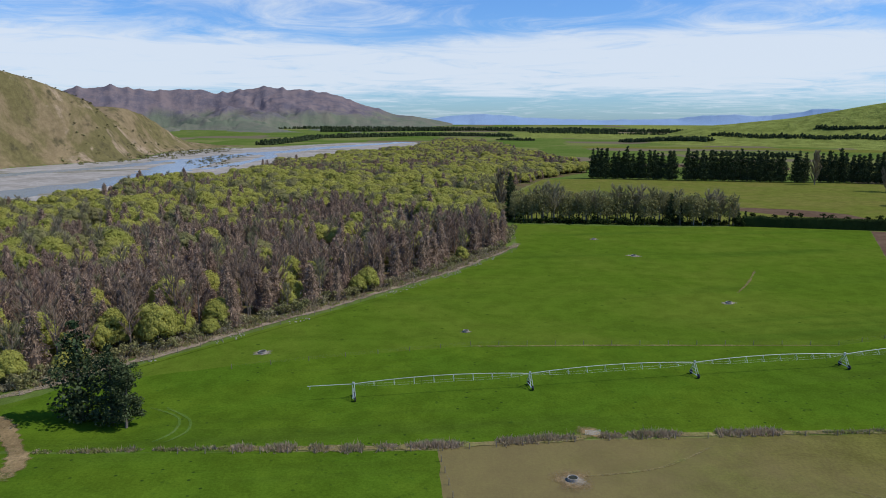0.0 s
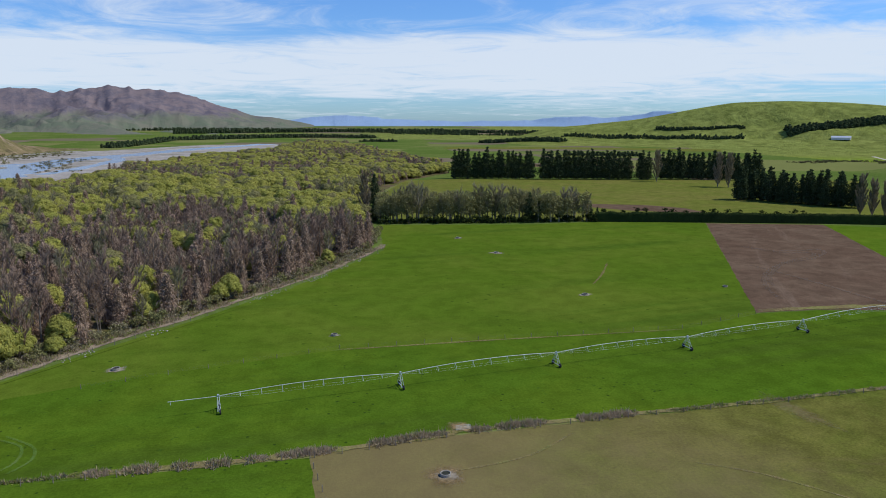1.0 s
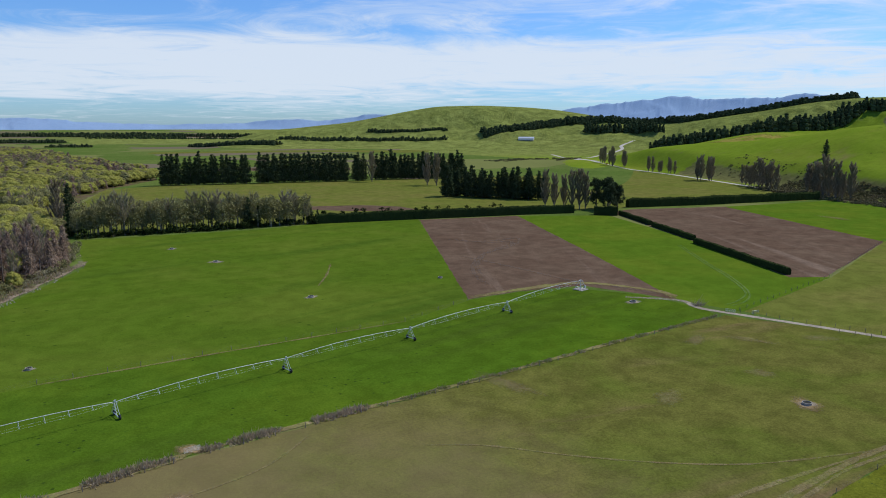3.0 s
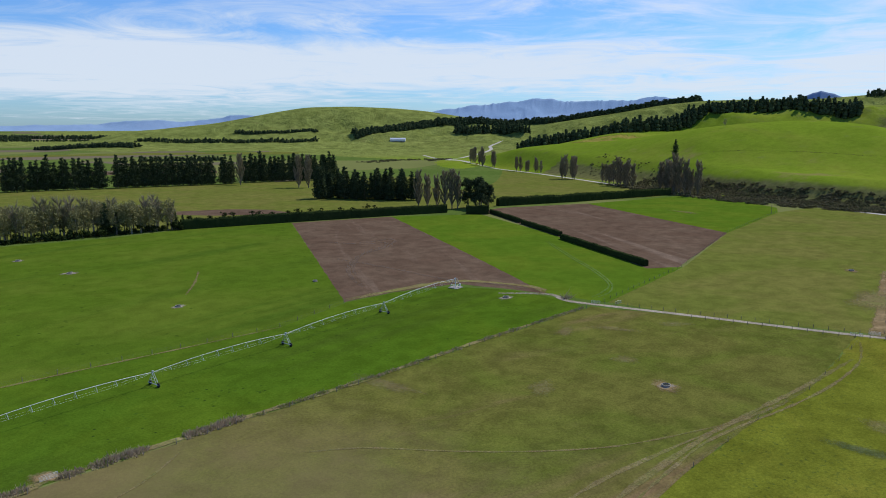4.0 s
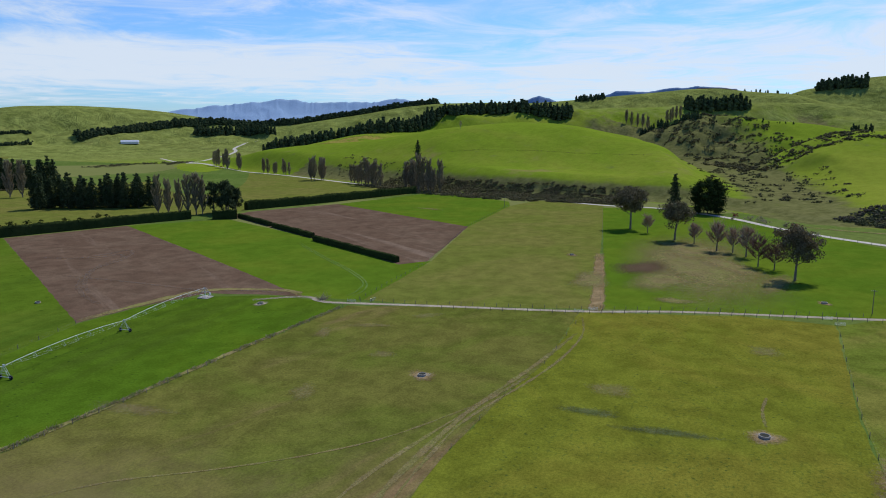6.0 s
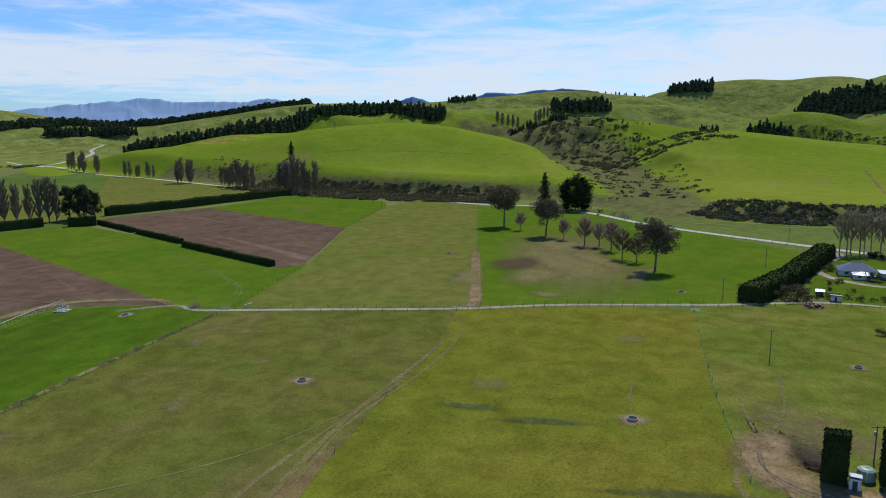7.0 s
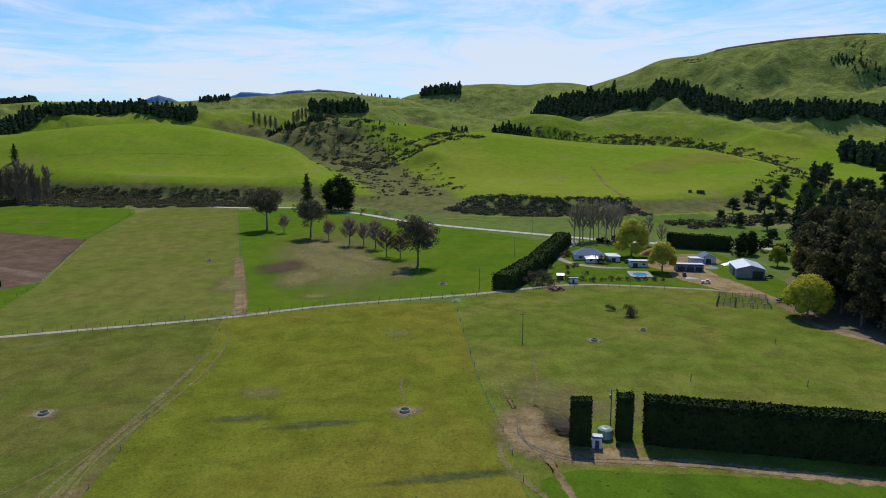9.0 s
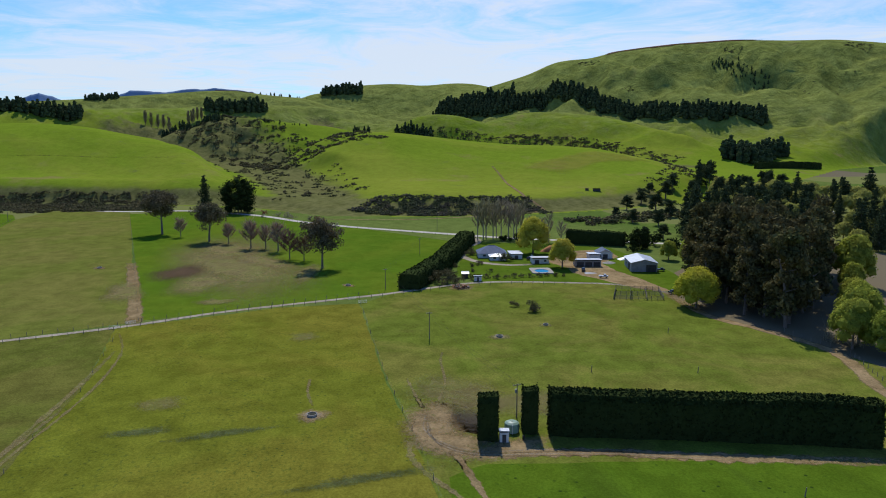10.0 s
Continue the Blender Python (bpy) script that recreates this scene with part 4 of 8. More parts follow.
ICO = [(0, 0, 1)] + [(0.894 * math.cos(a * 1.2566), 0.894 * math.sin(a * 1.2566), 0.447) for a in range(5)] + [(0.894 * math.cos(a * 1.2566 + 0.6283), 0.894 * math.sin(a * 1.2566 + 0.6283), -0.447) for a in range(5)] + [(0, 0, -1)]
ICO_F = [(0, 1 + k, 1 + (k + 1) % 5) for k in range(5)] + [(1 + k, 6 + k, 1 + (k + 1) % 5) for k in range(5)] + [(1 + (k + 1) % 5, 6 + k, 6 + (k + 1) % 5) for k in range(5)] + [(11, 6 + (k + 1) % 5, 6 + k) for k in range(5)]


def clump_cores(rs, cs, rr, f=0.8, tall=0.75):
    """The dense inside of each clump of leaf: a small uneven many-sided body."""
    base = np.array(ICO)
    return joined([(np.array(c) + base * (r * f * rs.uniform(0.85, 1.15, (12, 1))) * np.array([1, 1, tall]), ICO_F) for c, r in zip(cs, rr)])


def broad_willow(rs, h=14.0, spread=8.5, clumps=26, per=130, size=0.42):
    """A wide willow of the wood: full overlapping heads of leaf that close into one soft dome."""
    cs, rr = [], []
    for k in range(clumps):
        u = (k + rs.uniform(0.2, 0.8)) / clumps
        q = spread * 0.78 * math.sqrt(u)
        a = k * 2.399 + rs.uniform(-0.3, 0.3)
        z = h * (0.13 + 0.63 * math.sqrt(max(0.0, 1 - u * 0.97)) + rs.uniform(-0.06, 0.06))
        cs.append((math.cos(a) * q, math.sin(a) * q, z))
        rr.append(spread * rs.uniform(0.27, 0.40))
    c = np.repeat(np.array(cs), per, 0)
    r = np.repeat(np.array(rr), per)[:, None]
    d = rs.normal(size=c.shape)
    d[:, 2] += 0.35
    d /= np.linalg.norm(d, axis=1)[:, None]
    p = c + d * r * rs.uniform(0.86, 1.12, (len(c), 1)) * np.array([1, 1, 0.85])
    out = d + 0.5 * (p - np.array([0, 0, h * 0.35])) / spread
    limbs = limb_paths(h, rs, 5, 0.12, 0.45, spread * 0.7, 0.9)
    return trunk_mesh(h * 0.8, 0.34, rs, limbs, 0.75, 0.05), joined([clump_cores(rs, cs, rr, 0.86, 0.8), facing(p, out, size, rs)])


def larch_tree(rs, h=18.0, spread=3.6, twigs=1300):
    """A leafless conical tree: tiers of drooping brown twigs round a dense middle."""
    n = twigs
    u = rs.uniform(0, 1, n) ** 1.15
    a = rs.uniform(0, 6.283, n)
    tier = 0.78 + 0.22 * np.sin(u * 34 + rs.uniform(0, 6))
    ring = spread * 1.15 * (1.02 - u) ** 0.7 * tier * rs.uniform(0.35, 1.0, n)
    base = np.column_stack([np.cos(a) * ring, np.sin(a) * ring, h * (0.08 + 0.88 * u)])
    d = np.column_stack([np.cos(a) * 0.45, np.sin(a) * 0.45, rs.uniform(-0.75, 0.55, n)]) + rs.normal(size=(n, 3)) * 0.2
    tips = base + d * rs.uniform(0.8, 1.9, n)[:, None]
    zs = np.linspace(0.14, 0.86, 6)
    cores = clump_cores(rs, [(rs.normal() * 0.25, rs.normal() * 0.25, h * z) for z in zs], [spread * 0.50 * (1.08 - z) ** 0.8 + 0.15 for z in zs], 1.0, 1.9)
    limbs = limb_paths(h, rs, 8, 0.1, 0.8, spread * 0.8, -0.1)
    return trunk_mesh(h, 0.22, rs, limbs, 0.97, 0.012), joined([cores, slivers(base, tips, 0.15, rs)])


def dome_tree(rs, h=14.0, spread=6.0, clumps=40, per=52, size=0.52, low=0.2, bare=False, fat=1.0, core=0.0):
    """Willows and rounded trees: a short trunk, spreading limbs and a lumpy dome of leaf."""
    limbs = limb_paths(h, rs, 8, 0.15, 0.6, spread * 0.75, 0.9)
    trunk = trunk_mesh(h, 0.34, rs, limbs, 0.75, 0.05) if not bare else plain_stem(h * 0.7, 0.3)
    cs, rr = [], []
    for k in range(clumps):
        u = (k + rs.uniform(0, 1)) / clumps
        z = low + (0.93 - low) * u
        ring = spread * math.sqrt(max(0.0, 1 - ((z - 0.42) / 0.58) ** 2)) if z > 0.42 else spread * (0.75 + 0.25 * (z - low) / max(0.42 - low, 0.05))
        a = k * 2.399 + rs.uniform(-0.4, 0.4)
        q = ring * math.sqrt(rs.uniform(0.35, 1.0)) * 0.86
        cs.append((math.cos(a) * q, math.sin(a) * q, h * z * rs.uniform(0.93, 1.05)))
        rr.append(spread * rs.uniform(0.24, 0.42) * fat)
    leaf = clump_crown(rs, cs, rr, per, size)
    return trunk, (joined([clump_cores(rs, cs, rr, core or 0.8), leaf]) if bare or core else leaf)


def pine_tree(rs, h=34.0, spread=6.8, levels=17, size=0.66, per=22, base=0.05):
    """Shelter-belt pine: dense, dark and irregular, broad below with a blunt uneven top."""
    limbs, cs, rr = [], [], []
    for k in range(levels):
        u = k / (levels - 1)
        z = h * (base + (0.97 - base) * u)
        ring = spread * (1 - 0.80 * u ** 2.0) * rs.uniform(0.72, 1.15)
        n = max(3, int(7 - 4 * u))
        for i in range(n):
            a = k * 1.1 + 2 * math.pi * i / n + rs.uniform(-0.5, 0.5)
            ln = ring * rs.uniform(0.55, 1.15)
            e = np.array([math.cos(a) * ln, math.sin(a) * ln, z + ln * 0.3])
            limbs.append((np.array([0, 0, z - 0.4]), e * np.array([0.5, 0.5, 1]) - np.array([0, 0, 0.3]), e))
            for t in (0.45, 0.95) if ln > 2.0 else (0.7,):
                cs.append((e[0] * t, e[1] * t, z + ln * 0.3 * t + rs.uniform(-0.5, 0.7)))
                rr.append(0.9 + ln * 0.24)
    cs.append((0, 0, h * 0.97))
    rr.append(1.0)
    trunk = trunk_mesh(h, 0.42, rs, limbs[::3], 0.97, 0.01)
    return trunk, clump_crown(rs, cs, rr, per, size, 0.3)


def low_pine(rs, h=21.0, spread=5.8):
    us = np.linspace(0, 1, 7)
    cs = [(rs.normal() * spread * 0.26 * (1.1 - u), rs.normal() * spread * 0.26 * (1.1 - u), h * (0.14 + 0.72 * u)) for u in us]
    rr = [spread * (0.86 - 0.42 * u ** 1.6) * rs.uniform(0.9, 1.1) for u in us]
    return plain_stem(h * 0.9, 0.35), joined([clump_cores(rs, cs, rr, 0.84, 0.85), clump_crown(rs, cs, rr, 16, 0.8, 0.8)])


def poplar_tree(rs, h=24.0, spread=4.2, twigs=3800):
    limbs = limb_paths(h, rs, 26, 0.03, 0.92, spread, 2.0)
    trunk = trunk_mesh(h, 0.34, rs, limbs, 0.98, 0.008)
    n = twigs
    pick = rs.randint(0, len(limbs), n)
    A, M, E = (np.array([l[i] for l in limbs])[pick] for i in range(3))
    t = rs.uniform(0.0, 1.0, n)[:, None] ** 0.7
    b = A * (1 - t) ** 2 + 2 * M * t * (1 - t) + E * t * t
    tips = b + (rs.normal(size=(n, 3)) * 0.22 + np.array([0, 0, 1.0])) * rs.uniform(1.2, 2.8, n)[:, None]
    return trunk, slivers(b, tips, 0.15, rs)


def gum_tree(rs, h=24.0, spread=8.6, clumps=40, per=56, size=0.50, low=0.25):
    """Old gums: bare forking trunk, foliage in separate heads at the limb ends."""
    limbs = limb_paths(h, rs, 11, low, 0.78, spread * 0.8, 0.9)
    trunk = trunk_mesh(h, 0.45, rs, limbs, 0.8, 0.06)
    cs, rr = [], []
    for k in range(clumps):
        a, m, e = limbs[k % len(limbs)]
        t = rs.uniform(0.55, 1.1)
        p = a + (e - a) * t + rs.normal(size=3) * spread * 0.14
        if k % 4 == 0:
            p = np.array([rs.normal() * spread * 0.25, rs.normal() * spread * 0.25, h * rs.uniform(0.75, 0.97)])
        cs.append(p)
        rr.append(spread * rs.uniform(0.24, 0.40))
    return trunk, clump_crown(rs, cs, rr, per, size, 0.35)


def bush(rs, h=3.0, spread=2.0, per=16, size=0.3, clumps=9):
    cs = [(rs.normal() * spread * 0.42, rs.normal() * spread * 0.42, h * rs.uniform(0.18, 0.75)) for _ in range(clumps)]
    stem = joined([tube([(0, 0, -0.2), (c[0] * 0.5, c[1] * 0.5, c[2] * 0.5), c], [0.07, 0.05, 0.02], 4) for c in cs[:5]])
    return stem, clump_crown(rs, cs, [spread * 0.36] * clumps, per, size, 0.2)


def mesh_of(name, vf, material):
    me = bpy.data.meshes.new(name)
    me.from_pydata([tuple(map(float, v)) for v in vf[0]], [], vf[1])
    me.materials.append(material)
    me.update()
    return me


class Kind:
    """One kind of tree: a few shapes, whose meshes all its trees share."""

    def __init__(self, name, make, bark, leaf, count, seed, crown="crown", trunk="trunk"):
        self.name, self.shapes, self.crown, self.trunk = name, [], crown, trunk
        for k in range(count):
            t, c = make(np.random.RandomState(seed + k))
            self.shapes.append((mesh_of(trunk, t, bark), mesh_of(crown, c, leaf), t, c))

    def plant(self, x, y, scale=1.0, rng=random, label="", category="tree", group="", shape=None, tall=1.0, name=None):
        t, c, _, _ = self.shapes[shape if shape is not None else rng.randrange(len(self.shapes))]
        ob = new(name or self.name)
        ob.empty_display_size = 0.5
        ob.matrix_world = pose(x, y, at(x, y) - 0.05, 0, 0, rng.uniform(0, 360)) @ Matrix.Diagonal((scale, scale, scale * tall, 1))
        for nm, me in ((self.trunk, t), (self.crown, c)):
            new(nm, me).parent = ob
        return tagged(ob, label, category, group)


def mass(name, items, mats, label, category="trees"):
    """Many trees that nobody could count, as one object. items: (shape, x, y, z, scale, turn, tall, slot of the crown)."""
    V, F, S, n = [], [], [], 0
    for (t, c), x, y, z, s, a, tall, slot in items:
        ca, sa = math.cos(a) * s, math.sin(a) * s
        for (v, f), sl in ((t, 0), (c, slot)):
            v = np.asarray(v)
            V.append(np.stack([x + v[:, 0] * ca - v[:, 1] * sa, y + v[:, 0] * sa + v[:, 1] * ca, z + v[:, 2] * s * tall], 1))
            F += [tuple(i + n for i in q) for q in f]
            S += [sl] * len(f)
            n += len(v)
    ob = link_mesh(name, np.concatenate(V), F, mats, slots=S, smooth=True)
    return tagged(ob, label, category, kind="stuff")


def gap_to(x, y, pts):
    """Distance from one place to a line of points."""
    best = 1e9
    for (ax, ay), (bx, by) in zip(pts, pts[1:]):
        t = max(0.0, min(1.0, ((x - ax) * (bx - ax) + (y - ay) * (by - ay)) / ((bx - ax) ** 2 + (by - ay) ** 2)))
        best = min(best, math.hypot(x - ax - t * (bx - ax), y - ay - t * (by - ay)))
    return best


def inside(x, y, poly):
    hit = False
    for (ax, ay), (bx, by) in zip(poly, poly[1:] + poly[:1]):
        if (ay > y) != (by > y) and x < (bx - ax) * (y - ay) / (by - ay) + ax:
            hit = not hit
    return hit


BARE = Kind("bare_tree", lambda rs: larch_tree(rs, 17.5, 4.2, 1900) if rs.uniform() < 0.7 else bare_tree(rs, 20, 3.8, 1100), BARK, TWIG, 6, 11)
BARE_GREY = Kind("budding_tree", lambda rs: bare_tree(rs, 16, 4.4, 900), PALE_BARK, TWIG_GREY, 3, 31)
WILLOWS = Kind("willow_tree", lambda rs: broad_willow(rs, 14, 6.4, 34, 130, 0.34), BARK, WILLOW, 4, 41)
DULL = Kind("opening_willow", lambda rs: dome_tree(rs, 19, 5.4, 44, 44, 0.36, 0.3), PALE_BARK, WILLOW_DULL, 3, 46)
PINES = Kind("pine_tree", lambda rs: pine_tree(rs), BARK, PINE_LEAF, 4, 51)
POPLARS = Kind("poplar_tree", lambda rs: poplar_tree(rs), BARK, POPLAR_TWIG, 3, 61)
ROUND_BARE = Kind("bare_paddock_tree", lambda rs: bare_tree(rs, 12, 4.6, 1500, False, 0.9, 0.6), BARK, TWIG, 3, 36)
DENSE = Kind("evergreen_tree", lambda rs: gum_tree(rs, 21, 6.2, 60, 90, 0.42, 0.08), BARK, PINE_LEAF, 2, 76)
GUMS = Kind("gum_tree", lambda rs: gum_tree(rs), PALE_BARK, GUM_LEAF, 4, 71)

# --- the wood between the paddock and the river ---
WOOD = [(-150, 150), (-128, 172), (-113, 188), (-92, 216), (-73, 242), (-44, 281), (-23, 310), (1, 345), (34, 405), (44, 508), (60, 700), (120, 880), (200, 1000), (225, 1150), (190, 1500), (150, 2200), (20, 2600),
        (-60, 2100), (-89, 1781), (-179, 1590), (-237, 1357), (-265, 1113), (-261, 968), (-269, 850), (-297, 834), (-318, 745), (-309, 673), (-321, 614), (-320, 560), (-332, 536), (-343, 514), (-345, 380), (-300, 130)]


def make_clump(seed, greens):
    """A close stand of trees, some twenty-six metres across, as one mesh: bare trees and willows in leaf."""
    rs = np.random.RandomState(seed)
    V, F, S, n = [], [], [], 0
    for k in range(9):
        a, d = k * 2.399 + rs.uniform(-0.3, 0.3), 12.0 * math.sqrt((k + 0.5) / 9)
        x, y = math.cos(a) * d, math.sin(a) * d
        turn, size = rs.uniform(0, 6.28), rs.uniform(0.8, 1.15)
        if k < greens:
            if k % 3 == 2:
                continue
            t, c = broad_willow(rs, rs.uniform(13, 19), rs.uniform(6.5, 9.0))
            slot = 2 if rs.uniform() < 0.72 else 4
        elif rs.uniform() < 0.7:
            t, c = larch_tree(rs, rs.uniform(11, 18), rs.uniform(3.2, 4.4))
            slot = 1
        else:
            t, c = bare_tree(rs, rs.uniform(13, 19), rs.uniform(2.9, 4.2), 760, False, 1.3, 0.34)
            slot = 3 if rs.uniform() < 0.6 else 1
        for (v, f), sl in ((t, 0), (c, slot)):
            v = np.asarray(v) * size
            V.append(np.stack([x + v[:, 0] * math.cos(turn) - v[:, 1] * math.sin(turn), y + v[:, 0] * math.sin(turn) + v[:, 1] * math.cos(turn), v[:, 2]], 1))
            F += [tuple(i + n for i in q) for q in f]
            S += [sl] * len(f)
            n += len(v)
    me = bpy.data.meshes.new("tree_clump")
    me.from_pydata([tuple(map(float, q)) for q in np.concatenate(V)], [], F)
    for mt in (BARK, TWIG, WILLOW, TWIG_GREY, WILLOW_DULL):
        me.materials.append(mt)
    me.polygons.foreach_set("material_index", np.array(S, dtype=np.int32))
    me.update()
    return me


def make_wood():
    rng = random.Random(4)
    ring = WOOD + [WOOD[0]]
    clumps = {g: [make_clump(600 + g * 7 + k, g) for k in range(3)] for g in (0, 1, 3, 6, 9)}
    wood = tagged(new("woodland"), "dense wood of bare brown trees and yellow-green willows", "woodland", kind="stuff")
    y = 150.0
    while y < 2560:
        step, big = (19.5, 1.0) if y < 620 else ((23.0, 1.05) if y < 1100 else (33.0, 1.3))
        x = -480.0
        while x < 240:
            px, py = x + rng.uniform(-0.3, 0.3) * step, y + rng.uniform(-0.3, 0.3) * step
            x += step
            edge = gap_to(px, py, WOOD_EDGE)
            if not inside(px, py, WOOD) or px < -0.80 * py - 5 or gap_to(px, py, ring) < 10 * big or (py < 470 and edge < 50):
                continue
            patch = float(fbm(np.array([px / 85]), np.array([py / 85]), 4, 77)[0])
            river = gap_to(px, py, [(-343, 514), (-332, 536), (-320, 560), (-321, 614), (-309, 673), (-318, 745), (-297, 834), (-261, 968)])
            want = 0.22 + 0.62 * float(sstep(390, 510, math.hypot(px, py))) + 0.4 * float(sstep(70, 20, river)) + (patch - 0.5) * 2.6
            g = min((0, 1, 3, 6, 9), key=lambda q: abs(q / 9 - want + rng.uniform(-0.12, 0.12)))
            s = big * rng.uniform(0.85, 1.12)
            ob = new("tree_clump", clumps[g][rng.randrange(3)])
            ob.parent = wood
            ob.matrix_world = pose(px, py, 0.0, 0, 0, rng.uniform(0, 360)) @ Matrix.Diagonal((s, s, s * rng.uniform(0.8, 1.08) * (1.0 - 0.38 * float(sstep(600, 1300, py))), 1))
        y += step
    # the trees along the edge, one by one
    bare, green = 0, 0
    y = 140.0
    while y < 470:
        x = -200.0
        while x < 60:
            px, py = x + rng.uniform(-3, 3), y + rng.uniform(-3, 3)
            x += 6.8
            edge = gap_to(px, py, WOOD_EDGE)
            if not inside(px, py, WOOD) or edge > 48 or px < -0.80 * py + 10:
                continue
            s, tall = rng.uniform(0.7, 1.2) * (0.7 + 0.3 * min(1, edge / 12)), rng.uniform(0.85, 1.2)
            lump = float(vnoise(np.array(px / 17.0), np.array(py / 17.0), 91))
            if lump < 0.12 and edge > 12:
                continue
            if rng.random() < 0.16 + 0.9 * max(0, lump - 0.55) + (0.10 if edge < 9 else 0):
                green += 1
                WILLOWS.plant(px, py, s * rng.uniform(0.55, 1.05), rng, "yellow-green willow in new leaf among bare trees", "tree", "willows of the wood", tall=tall * 1.1)
            elif bare < 330:
                bare += 1
                (BARE if rng.random() < 0.78 else BARE_GREY).plant(px, py, s, rng, "leafless grey-brown tree at the edge of the wood", "tree", "bare trees of the wood", tall=tall)
        y += 6.8


sheet("wood_floor", [(-300, 130), (-150, 150), (-126, 174), (-111, 190), (-90, 218), (-71, 244), (-42, 283), (-21, 312), (3, 347), (36, 407), (46, 508), (62, 700), (122, 880), (200, 1000), (225, 1150), (190, 1500), (150, 2200), (20, 2600), (-66, 2100), (-95, 1781), (-185, 1590), (-243, 1357), (-271, 1113), (-267, 968), (-275, 850), (-303, 834), (-324, 745), (-315, 673), (-327, 614), (-326, 560), (-338, 536), (-349, 514), (-351, 380)], 0.10, LITTER, "leaf litter and rough grass under the wood", "ground", 12, 2.0, 16)
make_wood()


def row(kind, a, b, n, scale, rng, label, group, jitter=1.2, vary=0.12, tall=1.0, gap=()):
    for k in range(n):
        t = (k + 0.5) / n
        if any(g0 < t < g1 for g0, g1 in gap):
            continue
        kind.plant(a[0] + t * (b[0] - a[0]) + rng.uniform(-jitter, jitter), a[1] + t * (b[1] - a[1]) + rng.uniform(-jitter, jitter), scale * rng.uniform(1 - vary, 1 + vary), rng, label, "tree", group, tall=tall * rng.uniform(0.92, 1.1))


def shelter():
    rng = random.Random(9)
    lab = "tall dark pine in the shelter belt"
    row(PINES, (184, 900), (284, 876), 17, 1.03, rng, lab, "shelter belt pines", 2, 0.06)
    row(PINES, (292, 874), (425, 840), 24, 1.03, rng, lab, "shelter belt pines", 2, 0.06, gap=((0.84, 0.88),))
    row(PINES, (444, 848), (560, 808), 20, 1.03, rng, lab, "shelter belt pines", 2, 0.06)
    for x, y in ((422, 815), (455, 735), (462, 725)):
        POPLARS.plant(x, y, 1.5, rng, "tall bare poplar standing alone in the flats", "tree", "poplars of the flats")
    # dark group in front of the belt
    for k in range(36):
        t = k / 35
        PINES.plant(402 + 58 * t + rng.uniform(-8, 8), 612 - 82 * t + rng.uniform(-9, 9), rng.uniform(0.68, 1.0), rng, "dark conifer in a dense clump", "tree", "conifer clump", tall=0.95)
    for x, y, s in ((416, 476, 1.25), (421, 470, 1.15), (425, 462, 1.1), (428, 455, 1.3), (434, 452, 1.35), (438, 449, 1.2)):
        POPLARS.plant(x, y, s, rng, "tall bare poplar beside the hedge", "tree", "poplars by the hedge")
    for x, y, s in ((448, 446, 1.0), (452, 436, 1.05), (446, 428, 0.9), (457, 430, 0.85), (462, 446, 0.95)):
        DENSE.plant(x, y, s * 1.25, rng, "dark evergreen tree behind the hedge corner", "tree", "evergreens at the hedge corner")
    for x, y, s in ((900, 864, 1.25), (914, 850, 1.2), (878, 762, .9), (868, 735, .85), (864, 709, .95), (792, 606, 1.45), (799, 595, 1.25), (776, 525, 1.1), (768, 512, 1.15), (752, 487, 1.35), (745, 473, 1.3), (740, 425, 1.2), (735, 415, 1.25), (728, 405, 1.2), (713, 388, 1.6), (705, 372, 1.35), (920, 905, 1.1)):
        for k in range(3):
            POPLARS.plant(x + (k - 1) * 4 + rng.uniform(-2, 2), y + (k - 1) * 7 + rng.uniform(-3, 3), s * rng.uniform(0.75, 1.05), rng, "bare Lombardy poplar along the road", "tree", "roadside poplars")
    # ragged willows along the top of the main paddock
    for k in range(84):
        t = k / 83
        x, y = 52 + 150 * t, 513 - 20 * t
        dens = rng.random()
        (BARE_GREY if dens < 0.45 else DULL).plant(x + rng.uniform(-2, 2), y + rng.uniform(-3, 12), rng.uniform(0.8, 1.25) * (1.35 if dens < 0.45 else 1.0), rng, "grey-green willow just coming into leaf", "tree", "willows along the paddock", tall=1.0)
    for x, y, s in ((52, 530, .55), (48, 520, .45), (160, 500, .62), (166, 498, .45), (58, 620, .8), (205, 494, .34), (210, 494, .30)):
        PINES.plant(x, y, s, rng, "dark conifer among the willows", "tree", "conifers among willows")
    POPLARS.plant(45, 560, 1.3, rng, "tall grey poplar rising over the wood", "tree")


shelter()
